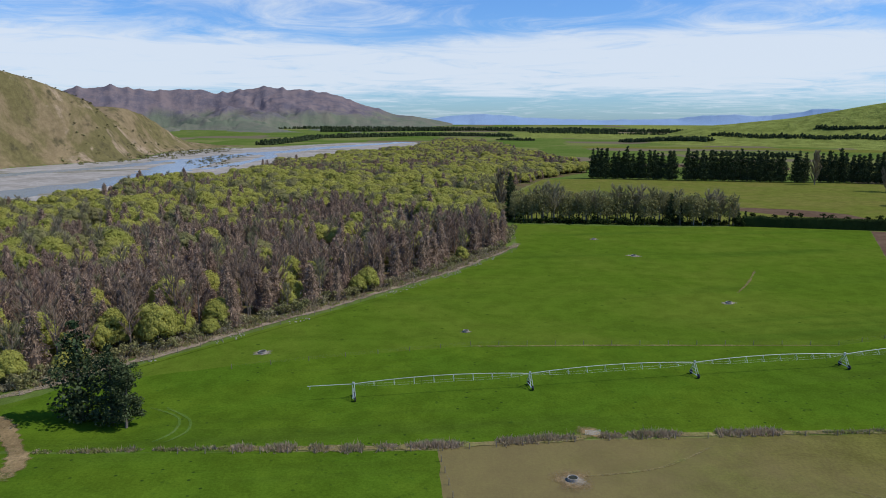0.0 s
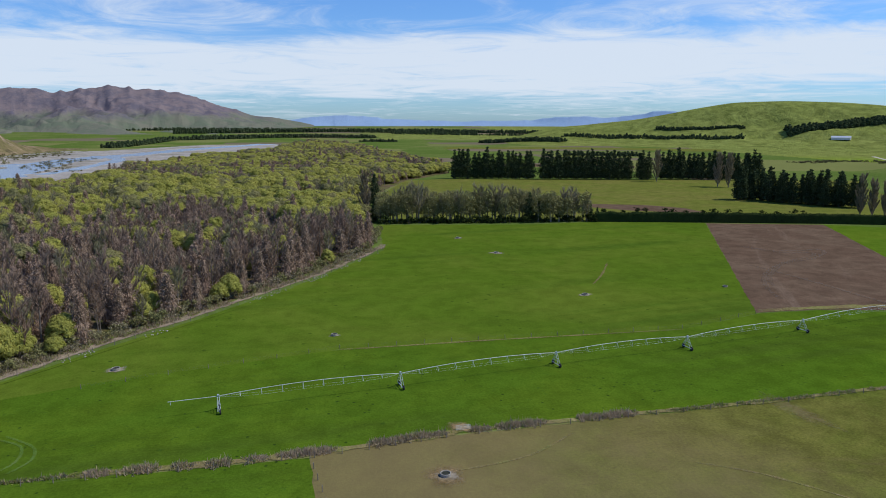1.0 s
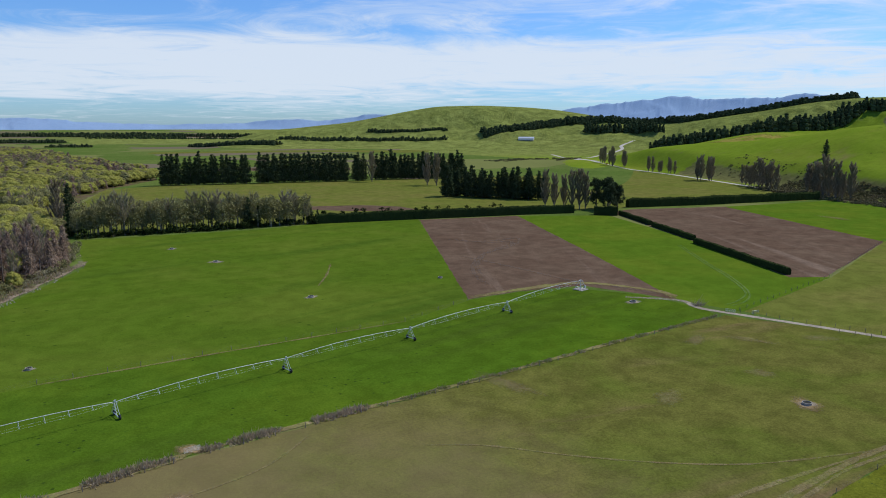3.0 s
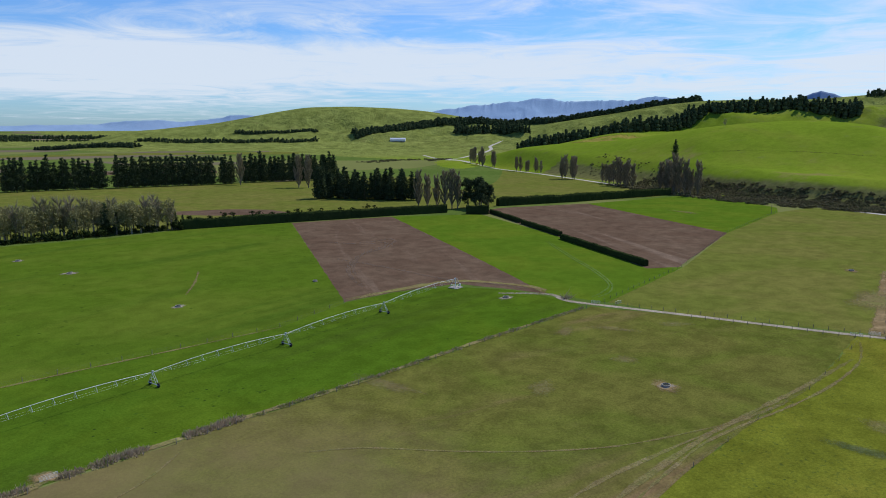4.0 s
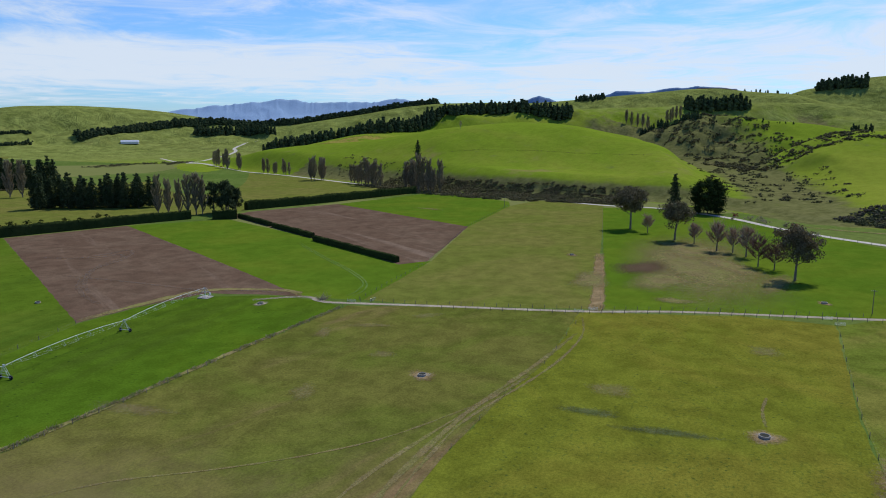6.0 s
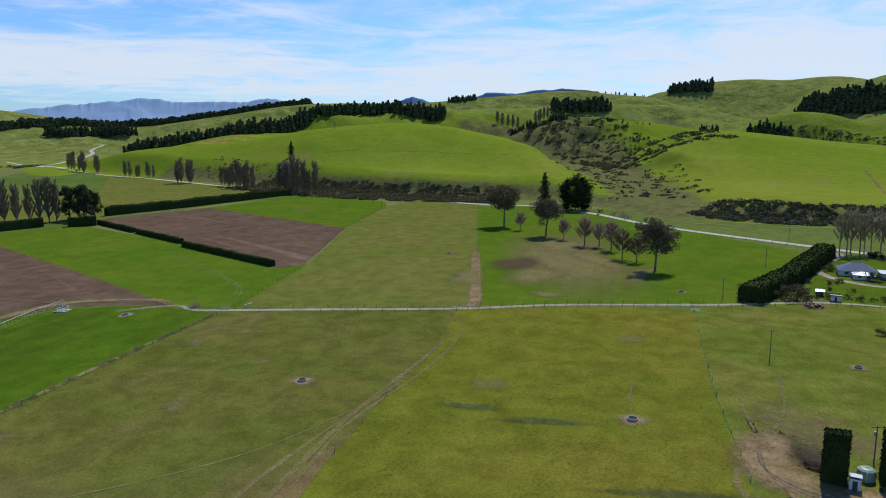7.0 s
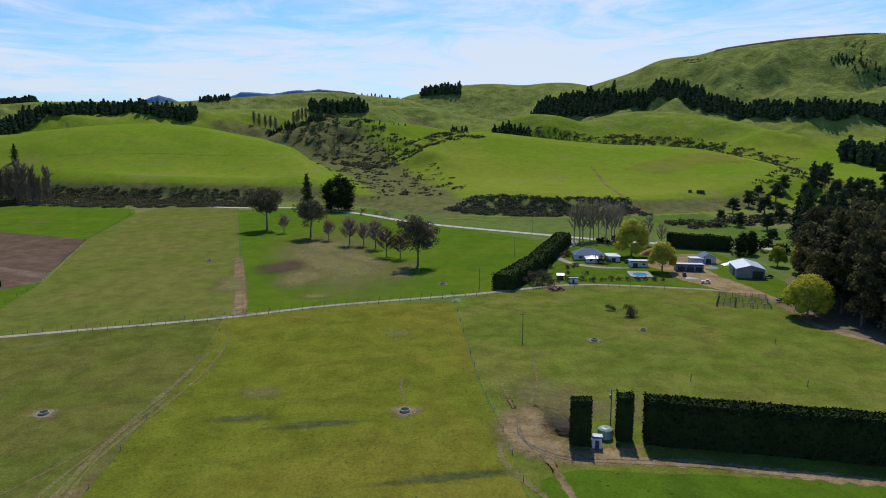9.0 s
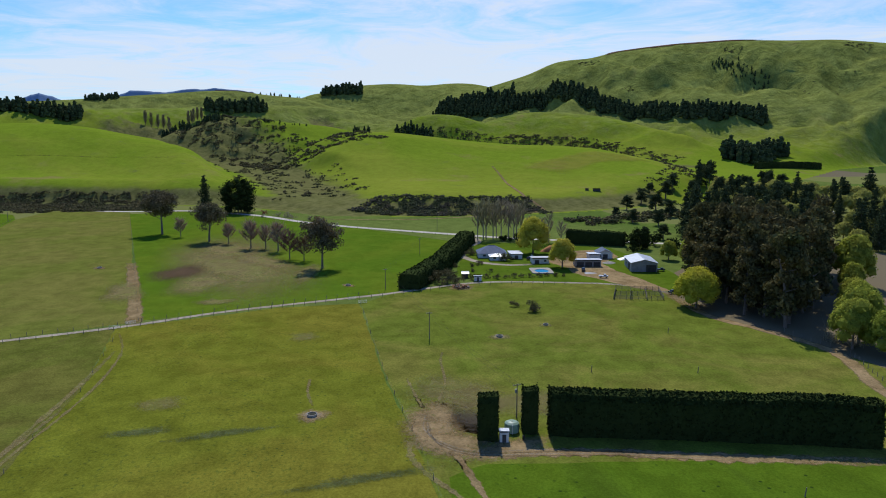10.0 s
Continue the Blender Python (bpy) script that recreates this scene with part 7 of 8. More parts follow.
WEEPERS = Kind("weeping_willow", lambda rs: broad_willow(rs, 15, 6.6, 40, 130, 0.34), BARK, WEEPING, 3, 181)
for _x, _y, _s in ((204, -172, 1.1), (213, -180, 1.25), (226, -189, 1.3), (240, -200, 1.35), (256, -213, 1.25), (274, -226, 1.2), (196, -177, 1.2), (292, -240, 1.3), (345, -190, 1.0), (356, -200, 1.1), (364, -186, 0.9), (372, -205, 1.0), (388, -215, 0.9)):
    WEEPERS.plant(_x + _rng.uniform(-3, 3), _y + _rng.uniform(-3, 3), _s * _rng.uniform(0.75, 1.2), _rng, "bright yellow-green weeping willow", "tree", "willows by the grove", tall=_rng.uniform(0.9, 1.3))
for _k in range(460):
    _x, _y = _rng.uniform(380, 760), _rng.uniform(-600, -320)
    if 1.12 < _x / -_y < 1.75 and 500 < math.hypot(_x, _y) < 860 and math.hypot(_x - 528, _y + 404) > 16 and not (515 < math.hypot(_x, _y) < 665 and abs(_x / -_y - 1.31) < 0.035):
        if _rng.random() < 0.2:
            PINES.plant(_x, _y, _rng.uniform(0.5, 0.85), _rng, "dark pine beside the creek", "tree", "creek pines", tall=0.9)
        else:
            WILLOWS.plant(_x, _y, _rng.uniform(0.8, 1.5), _rng, "yellow-green willow along the creek", "tree", "creek willows")
for _x, _y, _s in ((405, -336, .9), (396, -345, .95), (383, -334, .8), (414, -352, 1.0), (372, -322, .75), (425, -372, .9), (470, -420, 1.2), (455, -440, 1.1), (490, -455, 1.0), (440, -420, 1.15), (620, -520, 1.2), (480, -480, 1.2), (430, -450, 1.1)):
    PINES.plant(_x, _y, _s, _rng, "dark pine beside the creek", "tree", "creek pines", tall=0.85)
for _k in range(36):
    _d, _a = _rng.uniform(560, 890), _rng.uniform(0.495, 0.640)
    (PINES if _k % 3 == 0 else DENSE).plant(_d * math.cos(_a), -_d * math.sin(_a), _rng.uniform(0.6, 0.9) * (1.0 if _k % 3 == 0 else 1.5), _rng, "tall dark evergreen on the bank behind the grove", "tree", "evergreens on the bank", tall=0.95)
hedge([(1049, -675), (1090, -760), (1129, -845)], 9, 10, "dark clipped hedge in the far valley", 21, 0.8, 0.8)

for _x, _y, _s in ((604, -265, 0.75), (640, -295, 0.85), (588, -285, 0.9), (667, -333, 1.0), (673, -319, 0.7), (519, -233, 0.6), (500, -245, 0.7), (548, -278, 0.8), (555, -234, 0.5), (702, -357, 0.9), (437, -205, 0.5), (435, -217, 0.6)):
    DENSE.plant(_x, _y, _s * 1.4, _rng, "dark evergreen on the slope behind the sheds", "tree", "evergreens behind the sheds", tall=0.6)

# ---- homestead garden ----
GOLD = Kind("golden_tree", lambda rs: broad_willow(rs, 18, 7.2, 40, 130, 0.34), BARK, YELLOW_LEAF, 2, 121)
BALL = Kind("golden_round_tree", lambda rs: broad_willow(rs, 18.5, 9.0, 60, 150, 0.34), BARK, YELLOW_LEAF, 1, 125)
BALL.plant(264, -147.5, 1.0, _rng, "rounded golden-green tree at the paddock's edge", "tree")
GOLD.plant(398, -118, 1.35, _rng, "tall bright yellow-green garden tree", "tree", shape=0)
GOLD.plant(354, -121, 1.0, _rng, "golden garden tree coming into leaf", "tree", shape=1)
for _k in range(10):
    BARE_GREY.plant(456 + _rng.uniform(-4, 4) + _k * 0.8, -97 - _k * 3.6, _rng.uniform(1.15, 1.4), _rng, "tall leafless tree behind the house", "tree", "bare trees behind the house", tall=1.1)
for _x, _y, _s in ((432, -133, .9), (438, -140, 1.0), (428, -145, .8)):
    BARE_GREY.plant(_x, _y, _s * 1.1, _rng, "purple-grey leafless garden tree", "tree", "bare garden trees")
GARDEN = Kind("garden_shrub", lambda rs: bush(rs, 4.0, 3.0, 60, 0.20, 12), BARK, SCRUB_LEAF, 3, 131, "foliage", "stem")
for _x, _y, _s in ((325, -55, 1.9), (330, -52, 1.6), (321, -58, 1.2), (336, -57, 1.3), (268, -80.5, 1.35), (277, -74.5, .8), (378, -94, 1.3), (377, -98, 1.2), (400, -82, 1.2), (397, -79, 1.0)):
    GARDEN.plant(_x, _y, _s, _rng, "leafy green garden shrub", "shrub", "garden shrubs")
for _k in range(14):
    GARDEN.plant(334 + _rng.uniform(-1.5, 1.5) - 0.12 * _k, -60 - _k * 4.2, _rng.uniform(0.45, 0.85), _rng, "small clipped tree along the garden edge", "shrub", "garden edge trees")
for _k in range(12):
    GARDEN.plant(_rng.uniform(345, 372), _rng.uniform(-86, -64), _rng.uniform(0.35, 0.7), _rng, "low shrub in the garden bed", "shrub", "garden bed shrubs")
MACRO.plant(403, -186, 0.46, _rng, "dense dark rounded evergreen by the sheds", "tree", name="evergreen_tree")
for _x, _y, _s in ((424, -175, 1.6), (415, -190, 1.4), (396, -178, 1.2), (414, -200, 2.0), (408, -208, 2.2), (402, -216, 2.0), (428, -186, 1.8), (420, -196, 2.1), (396, -226, 2.2), (436, -168, 1.7), (446, -112, 1.5), (442, -120, 1.6)):
    DARK_BUSH.plant(_x, _y, _s, _rng, "dark evergreen shrub behind the sheds", "shrub", "shrubs behind the sheds")

# ---- buildings ----
WHITE_WALL = plain_mat("white_weatherboard", (0.74, 0.73, 0.70), (0.62, 0.60, 0.56), 0.8, 0.7, bump_d=0.01)
GREY_WALL = plain_mat("grey_sheet_wall", (0.33, 0.33, 0.33), (0.25, 0.245, 0.24), 0.6, 0.65, bump_d=0.02)
DARK_WALL = plain_mat("dark_timber_wall", (0.060, 0.055, 0.050), (0.09, 0.08, 0.07), 0.8, 0.8, bump_d=0.02)
BLUE_ROOF = plain_mat("blue_grey_roof", (0.075, 0.105, 0.170), (0.10, 0.135, 0.205), 0.5, 0.7, 0.0, 0.2, 0.01)
PALE_ROOF = plain_mat("pale_sheet_roof", (0.62, 0.64, 0.67), (0.50, 0.52, 0.55), 0.4, 0.4, 0.15, 0.5, 0.01)
ZINC_ROOF = plain_mat("zinc_roof", (0.46, 0.49, 0.52), (0.38, 0.40, 0.43), 0.4, 0.45, 0.2, 0.5, 0.01)
GLASS = plain_mat("window_glass", (0.03, 0.04, 0.05), (0.05, 0.06, 0.07), 0.5, 0.08, 0.0, 0.6, 0)
RAIL_WOOD = plain_mat("weathered_timber", (0.21, 0.18, 0.145), (0.15, 0.125, 0.10), 1.2, 0.85, bump_d=0.01)
RUST = plain_mat("rusty_iron", (0.30, 0.13, 0.06), (0.22, 0.09, 0.05), 1.0, 0.8, bump_d=0.02)
TANK_GREEN = plain_mat("green_plastic", (0.23, 0.33, 0.25), (0.19, 0.28, 0.21), 0.7, 0.45, bump_d=0.005)
BLUE_WATER = plain_mat("pool_water", (0.03, 0.30, 0.62), (0.05, 0.38, 0.70), 0.4, 0.08, 0, 0.5, 0.01)


def building(name, x, y, w, d, eaves, rise, turn, wall, roof, label, style="gable", over=0.5, openings=(), ridge="x", base=0.1):
    """Walls, a roof of sheet iron with overhang and raised seams, and doors and windows set in the front (-y) and side walls."""
    ob = new(name)
    ob.matrix_world = pose(x, y, base, 0, 0, turn)
    bm = bmesh.new()
    hw, hd, th = w / 2, d / 2, 0.18
    for cx, cy, sx, sy in ((0, -hd + th / 2, w, th), (0, hd - th / 2, w, th), (-hw + th / 2, 0, th, d - 2 * th), (hw - th / 2, 0, th, d - 2 * th)):
        box_into(bm, (cx, cy, eaves / 2), (sx, sy, eaves))
    if style == "gable":
        for sgn in (-1, 1):
            if ridge == "x":
                vs = [(sgn * (hw - 0.02), -hd, eaves), (sgn * (hw - 0.02), hd, eaves), (sgn * (hw - 0.02), 0, eaves + rise * 0.97)]
            else:
                vs = [(-hw, sgn * (hd - 0.02), eaves), (hw, sgn * (hd - 0.02), eaves), (0, sgn * (hd - 0.02), eaves + rise * 0.97)]
            bm.faces.new([bm.verts.new(v) for v in vs])
    part("wall", bm, wall, ob)
    bm = bmesh.new()
    ow, od = hw + over, hd + over
    drop = rise * over / (hd if ridge == "x" else hw)
    z0, z1 = eaves - drop + 0.06, eaves + rise + 0.06
    if style == "hip":
        r = max(w - d, 0.5) / 2
        v = [bm.verts.new(p) for p in ((-ow, -od, z0), (ow, -od, z0), (ow, od, z0), (-ow, od, z0), (-r, 0, z1), (r, 0, z1))]
        for f in ((0, 1, 5, 4), (1, 2, 5), (2, 3, 4, 5), (3, 0, 4)):
            bm.faces.new([v[i] for i in f])
    elif style == "mono":
        v = [bm.verts.new(p) for p in ((-ow, -od, eaves + rise + 0.05), (ow, -od, eaves + rise + 0.05), (ow, od, eaves + 0.05), (-ow, od, eaves + 0.05))]
        bm.faces.new(v)
    elif ridge == "x":
        v = [bm.verts.new(p) for p in ((-ow, -od, z0), (ow, -od, z0), (ow, od, z0), (-ow, od, z0), (-ow, 0, z1), (ow, 0, z1))]
        for f in ((0, 1, 5, 4), (2, 3, 4, 5)):
            bm.faces.new([v[i] for i in f])
    else:
        v = [bm.verts.new(p) for p in ((-ow, -od, z0), (ow, -od, z0), (ow, od, z0), (-ow, od, z0), (0, -od, z1), (0, od, z1))]
        for f in ((1, 2, 5, 4), (3, 0, 4, 5)):
            bm.faces.new([v[i] for i in f])
    geom = bmesh.ops.extrude_face_region(bm, geom=list(bm.faces))
    bmesh.ops.translate(bm, verts=[g for g in geom["geom"] if isinstance(g, bmesh.types.BMVert)], vec=(0, 0, 0.12))
    bmesh.ops.recalc_face_normals(bm, faces=bm.faces)
    top = part("roof", bm, roof, ob)
    if style in ("gable", "hip"):
        bm = bmesh.new()
        if ridge == "x":
            r = ow if style == "gable" else max(w - d, 0.5) / 2
            bar_into(bm, (-r, 0, z1 + 0.12), (r, 0, z1 + 0.12), 0.12)
        else:
            bar_into(bm, (0, -od, z1 + 0.12), (0, od, z1 + 0.12), 0.12)
        part("ridge_cap", bm, roof, top)
    for kind, face, u, z, ww, hh in openings:
        bm = bmesh.new()
        if face == "front":
            box_into(bm, (u, -hd - 0.02, z + hh / 2), (ww, 0.08, hh))
        else:
            box_into(bm, ((hw + 0.02) * (1 if face == "right" else -1), u, z + hh / 2), (0.08, ww, hh))
        o = part(kind, bm, GLASS if kind == "window" else DARK_WALL, ob)
        if kind == "window":
            bm = bmesh.new()
            if face == "front":
                for sx, sz, lx, lz in ((0, z, ww + .16, .08), (0, z + hh, ww + .16, .08), (-ww / 2, z + hh / 2, .08, hh), (ww / 2, z + hh / 2, .08, hh)):
                    box_into(bm, (u + sx, -hd - 0.05, sz), (lx, 0.08, lz))
            else:
                q = (hw + 0.05) * (1 if face == "right" else -1)
                for sy, sz, ly, lz in ((0, z, ww + .16, .08), (0, z + hh, ww + .16, .08), (-ww / 2, z + hh / 2, .08, hh), (ww / 2, z + hh / 2, .08, hh)):
                    box_into(bm, (q, u + sy, sz), (0.08, ly, lz))
            part("window_frame", bm, WHITE_WALL, o)
    return tagged(ob, label, "building")


WIN = [("window", "front", -4.5, 0.9, 1.8, 1.2), ("window", "front", 5.0, 0.9, 1.8, 1.2), ("door", "front", 2.6, 0.0, 1.0, 2.05), ("window", "left", 1.5, 0.9, 1.6, 1.2)]
building("house", 393, -92, 16, 12, 2.7, 3.4, -97, WHITE_WALL, BLUE_ROOF, "white farmhouse with a blue-grey hipped roof", "hip", openings=WIN)
building("house_wing", 382.3, -93, 9, 7, 2.3, 1.0, -97, WHITE_WALL, ZINC_ROOF, "low white wing of the farmhouse with pale iron roof", "hip", openings=[("window", "front", -2, 0.9, 1.6, 1.2), ("window", "front", 2, 0.9, 1.6, 1.2)])
building("veranda", 388, -104.5, 6.5, 12, 2.5, 0.35, -97, WHITE_WALL, PALE_ROOF, "white flat-roofed sleepout beside the house", "mono", openings=[("door", "front", 0, 0, 2.0, 2.0)])
building("garage", 370, -113.5, 9, 7, 2.6, 0.6, -97, WHITE_WALL, PALE_ROOF, "small white garage by the pool", "mono", openings=[("door", "front", -2, 0, 2.4, 2.0), ("window", "front", 2.4, 1.0, 1.4, 1.0)])
building("implement_shed", 358, -136, 13.5, 7, 2.9, 0.7, -99, GREY_WALL, PALE_ROOF, "long grey implement shed with a pale roof", "mono", openings=[("door", "front", -4.2, 0, 3.6, 2.4), ("door", "front", 0.2, 0, 3.6, 2.4), ("door", "front", 4.5, 0, 3.4, 2.4)])
building("workshop", 380, -154, 8, 9, 3.0, 2.0, -99, WHITE_WALL, BLUE_ROOF, "gabled cream workshop with a dark roof", "gable", ridge="y", openings=[("door", "front", 0, 0, 2.6, 2.4), ("window", "front", -2.8, 1.0, 1.0, 1.0)])
building("lean_to", 377.5, -147, 6, 8, 2.6, 0.5, -99, WHITE_WALL, PALE_ROOF, "cream lean-to with a pale roof", "mono")
building("barn", 345.5, -160.5, 13, 19, 4.6, 1.7, -103, GREY_WALL, ZINC_ROOF, "large grey barn with a pale iron roof", "gable", ridge="y", openings=[("door", "front", 3.4, 0, 5.0, 3.6), ("door", "left", -3, 0, 4.0, 3.4), ("window", "left", 4, 1.6, 1.6, 1.0)])
building("garden_shed", 329, -70.5, 3.4, 2.6, 2.1, 0.5, -97, WHITE_WALL, PALE_ROOF, "little white garden shed by the track", "mono", openings=[("door", "front", 0, 0, 0.9, 1.9)])
building("playhouse", 337.5, -66, 2.8, 2.6, 2.2, 0.6, -97, DARK_WALL, PALE_ROOF, "small dark garden hut with a pale roof", "gable", openings=[("door", "front", 0, 0, 0.9, 1.9)])
building("pump_shed", 153.6, -39.5, 2.1, 2.4, 2.3, 0.4, -101, WHITE_WALL, PALE_ROOF, "small white pump shed by the tank", "mono", 0.15, openings=[("door", "front", 0, 0, 0.9, 1.9)])
building("hill_hut", 678, -265, 7, 4, 2.6, 0.5, -105, DARK_WALL, DARK_WALL, "dark stock hut on the hillside", "mono", base=at(678, -265) - 0.3)
building("hill_hut", 681, -256, 3, 3, 2.2, 0.4, -105, DARK_WALL, DARK_WALL, "dark stock hut on the hillside", "mono", base=at(681, -256) - 0.3)
building("cottage", 528, -404, 12, 8, 3.0, 2.0, -110, DARK_WALL, PALE_ROOF, "distant cottage with a pale roof among willows", "gable")
building("far_barn", 1408, 1704, 46, 18, 6, 4, -45, WHITE_WALL, PALE_ROOF, "distant white barn on the flats", "gable", base=at(1408, 1704) - 0.5)


def tank():
    ob = new("water_tank")
    ob.location = (158.3, -42.6, 0.12)
    bm = bmesh.new()
    prof = [(1.75, 0), (1.78, 0.4), (1.75, 0.5), (1.78, 0.9), (1.75, 1.0), (1.78, 1.4), (1.75, 1.5), (1.78, 1.9), (1.72, 2.15), (1.2, 2.45), (0.4, 2.6), (0.35, 2.72), (0.0, 2.74)]
    rings = [[bm.verts.new((r * math.cos(a * math.pi / 14), r * math.sin(a * math.pi / 14), z)) for a in range(28)] for r, z in prof[:-1]]
    for i in range(len(rings) - 1):
        for j in range(28):
            bm.faces.new((rings[i][j], rings[i][(j + 1) % 28], rings[i + 1][(j + 1) % 28], rings[i + 1][j]))
    bm.faces.new(rings[-1])
    part("shell", bm, TANK_GREEN, ob)
    bm = bmesh.new()
    bar_into(bm, (-1.9, 0.3, 0), (-1.9, 0.3, 2.0), 0.05)
    bar_into(bm, (-1.9, 0.3, 2.0), (-1.4, 0.2, 2.35), 0.05)
    part("pipe", bm, WHITE_WALL, ob)
    tagged(ob, "round green plastic water tank beside hedge blocks", "water tank")
    for k, (x, y, r, h, mt, lab) in enumerate(((163, -46.8, 0.6, 1.4, RUBBER, "black plastic drum near the tank"), (153.5, -44.2, 0.32, 0.9, RUBBER, "small black drum on the grass"), (161.6, -47.6, 0.35, 0.9, BLUE_WATER, "blue plastic drum near the tank"))):
        o = new("drum")
        o.location = (x, y, 0.1)
        bm = bmesh.new()
        bmesh.ops.create_cone(bm, cap_ends=True, segments=18, radius1=r, radius2=r * 0.96, depth=h, matrix=pose(0, 0, h / 2))
        bmesh.ops.bevel(bm, geom=list(bm.edges), offset=0.05, segments=1, affect="EDGES")
        part("shell", bm, mt, o)
        bm = bmesh.new()
        bmesh.ops.create_cone(bm, cap_ends=True, segments=12, radius1=r * 0.3, radius2=r * 0.3, depth=0.08, matrix=pose(0, 0, h + 0.03))
        part("cap", bm, mt, o)
        tagged(o, lab, "drum")


tank()


def power_pole(x, y, h, turn, label, arms=1, box=False):
    ob = new("power_pole")
    ob.matrix_world = pose(x, y, at(x, y), 0, 0, turn)
    bm = bmesh.new()
    bmesh.ops.create_cone(bm, cap_ends=True, segments=8, radius1=0.17, radius2=0.11, depth=h, matrix=pose(0, 0, h / 2))
    part("pole", bm, RAIL_WOOD, ob)
    for k in range(arms):
        bm = bmesh.new()
        box_into(bm, (0, 0.12, h - 0.4 - 0.9 * k), (2.2, 0.12, 0.14))
        arm = part("crossarm", bm, RAIL_WOOD, ob)
        for u in (-1, -0.4, 0.4, 1):
            bm = bmesh.new()
            bmesh.ops.create_cone(bm, cap_ends=True, segments=8, radius1=0.06, radius2=0.04, depth=0.2, matrix=pose(u, 0.12, h - 0.24 - 0.9 * k))
            part("insulator", bm, WHITE_WALL, arm)
    if box:
        bm = bmesh.new()
        bmesh.ops.create_cone(bm, cap_ends=True, segments=14, radius1=0.35, radius2=0.35, depth=0.9, matrix=pose(0, 0.4, h - 2.0))
        part("transformer", bm, GREY_WALL, ob)
    return tagged(ob, label, "power pole", "power poles")


for _x, _y, _h, _b in ((166.1, -45.9, 9.0, True), (237.8, -34, 9.5, False), (318, -25.4, 9.5, False), (407, -52.7, 9.5, False), (505, -78, 9.5, False), (604, 246, 9.0, False)):
    power_pole(_x, _y, _h, -75, "grey timber power pole with a crossarm", 1, _b)


def wires(a, b, h):
    ob = new("power_line")
    ob.location = (*a, at(*a))
    for u in (-0.9, 0.9):
        pts = [((b[0] - a[0]) * t, (b[1] - a[1]) * t + u, (at(*b) - at(*a)) * t + h - 4 * 1.1 * t * (1 - t)) for t in np.linspace(0, 1, 13)]
        v, f = tube(pts, [0.018] * len(pts), 4)
        link_mesh("cable", v, f, RUBBER, ob)
    tagged(ob, "thin sagging power line between two poles", "cable", "power lines")


for _a, _b, _h in (((166.1, -45.9), (237.8, -34), 8.9), ((237.8, -34), (318, -25.4), 9.3), ((318, -25.4), (407, -52.7), 9.3), ((407, -52.7), (505, -78), 9.3)):
    wires(_a, _b, _h)


def pool():
    ob = new("swimming_pool")
    ob.matrix_world = pose(347, -107.5, 0.15, 0, 0, -97)
    bm = bmesh.new()
    outer = [(-5.5, -7), (5.5, -7), (5.5, 7), (-5.5, 7)]
    n = 32
    inner = [bm.verts.new((3.6 * math.cos(2 * math.pi * k / n), 4.4 * math.sin(2 * math.pi * k / n) - 1, 0.3)) for k in range(n)]
    ring = []
    for k in range(n):
        a = 2 * math.pi * k / n
        c, s = math.cos(a), math.sin(a)
        q = 1 / max(abs(c) / 5.5, abs(s) / 7)
        ring.append(bm.verts.new((c * q, s * q, 0.3)))
    low = [bm.verts.new((v.co.x, v.co.y, -0.3)) for v in ring]
    deep = [bm.verts.new((v.co.x, v.co.y, -0.1)) for v in inner]
    for k in range(n):
        j = (k + 1) % n
        bm.faces.new((inner[k], ring[k], ring[j], inner[j]))
        bm.faces.new((ring[k], low[k], low[j], ring[j]))
        bm.faces.new((inner[j], deep[j], deep[k], inner[k]))
    part("paving", bm, CONCRETE, ob, "pale concrete paving")
    bm = bmesh.new()
    bm.faces.new([bm.verts.new((3.7 * math.cos(2 * math.pi * k / n), 4.5 * math.sin(2 * math.pi * k / n) - 1, 0.12)) for k in range(n)])
    part("water", bm, BLUE_WATER, ob, "bright blue pool water")
    tagged(ob, "oval blue swimming pool in pale paving", "pool")


pool()


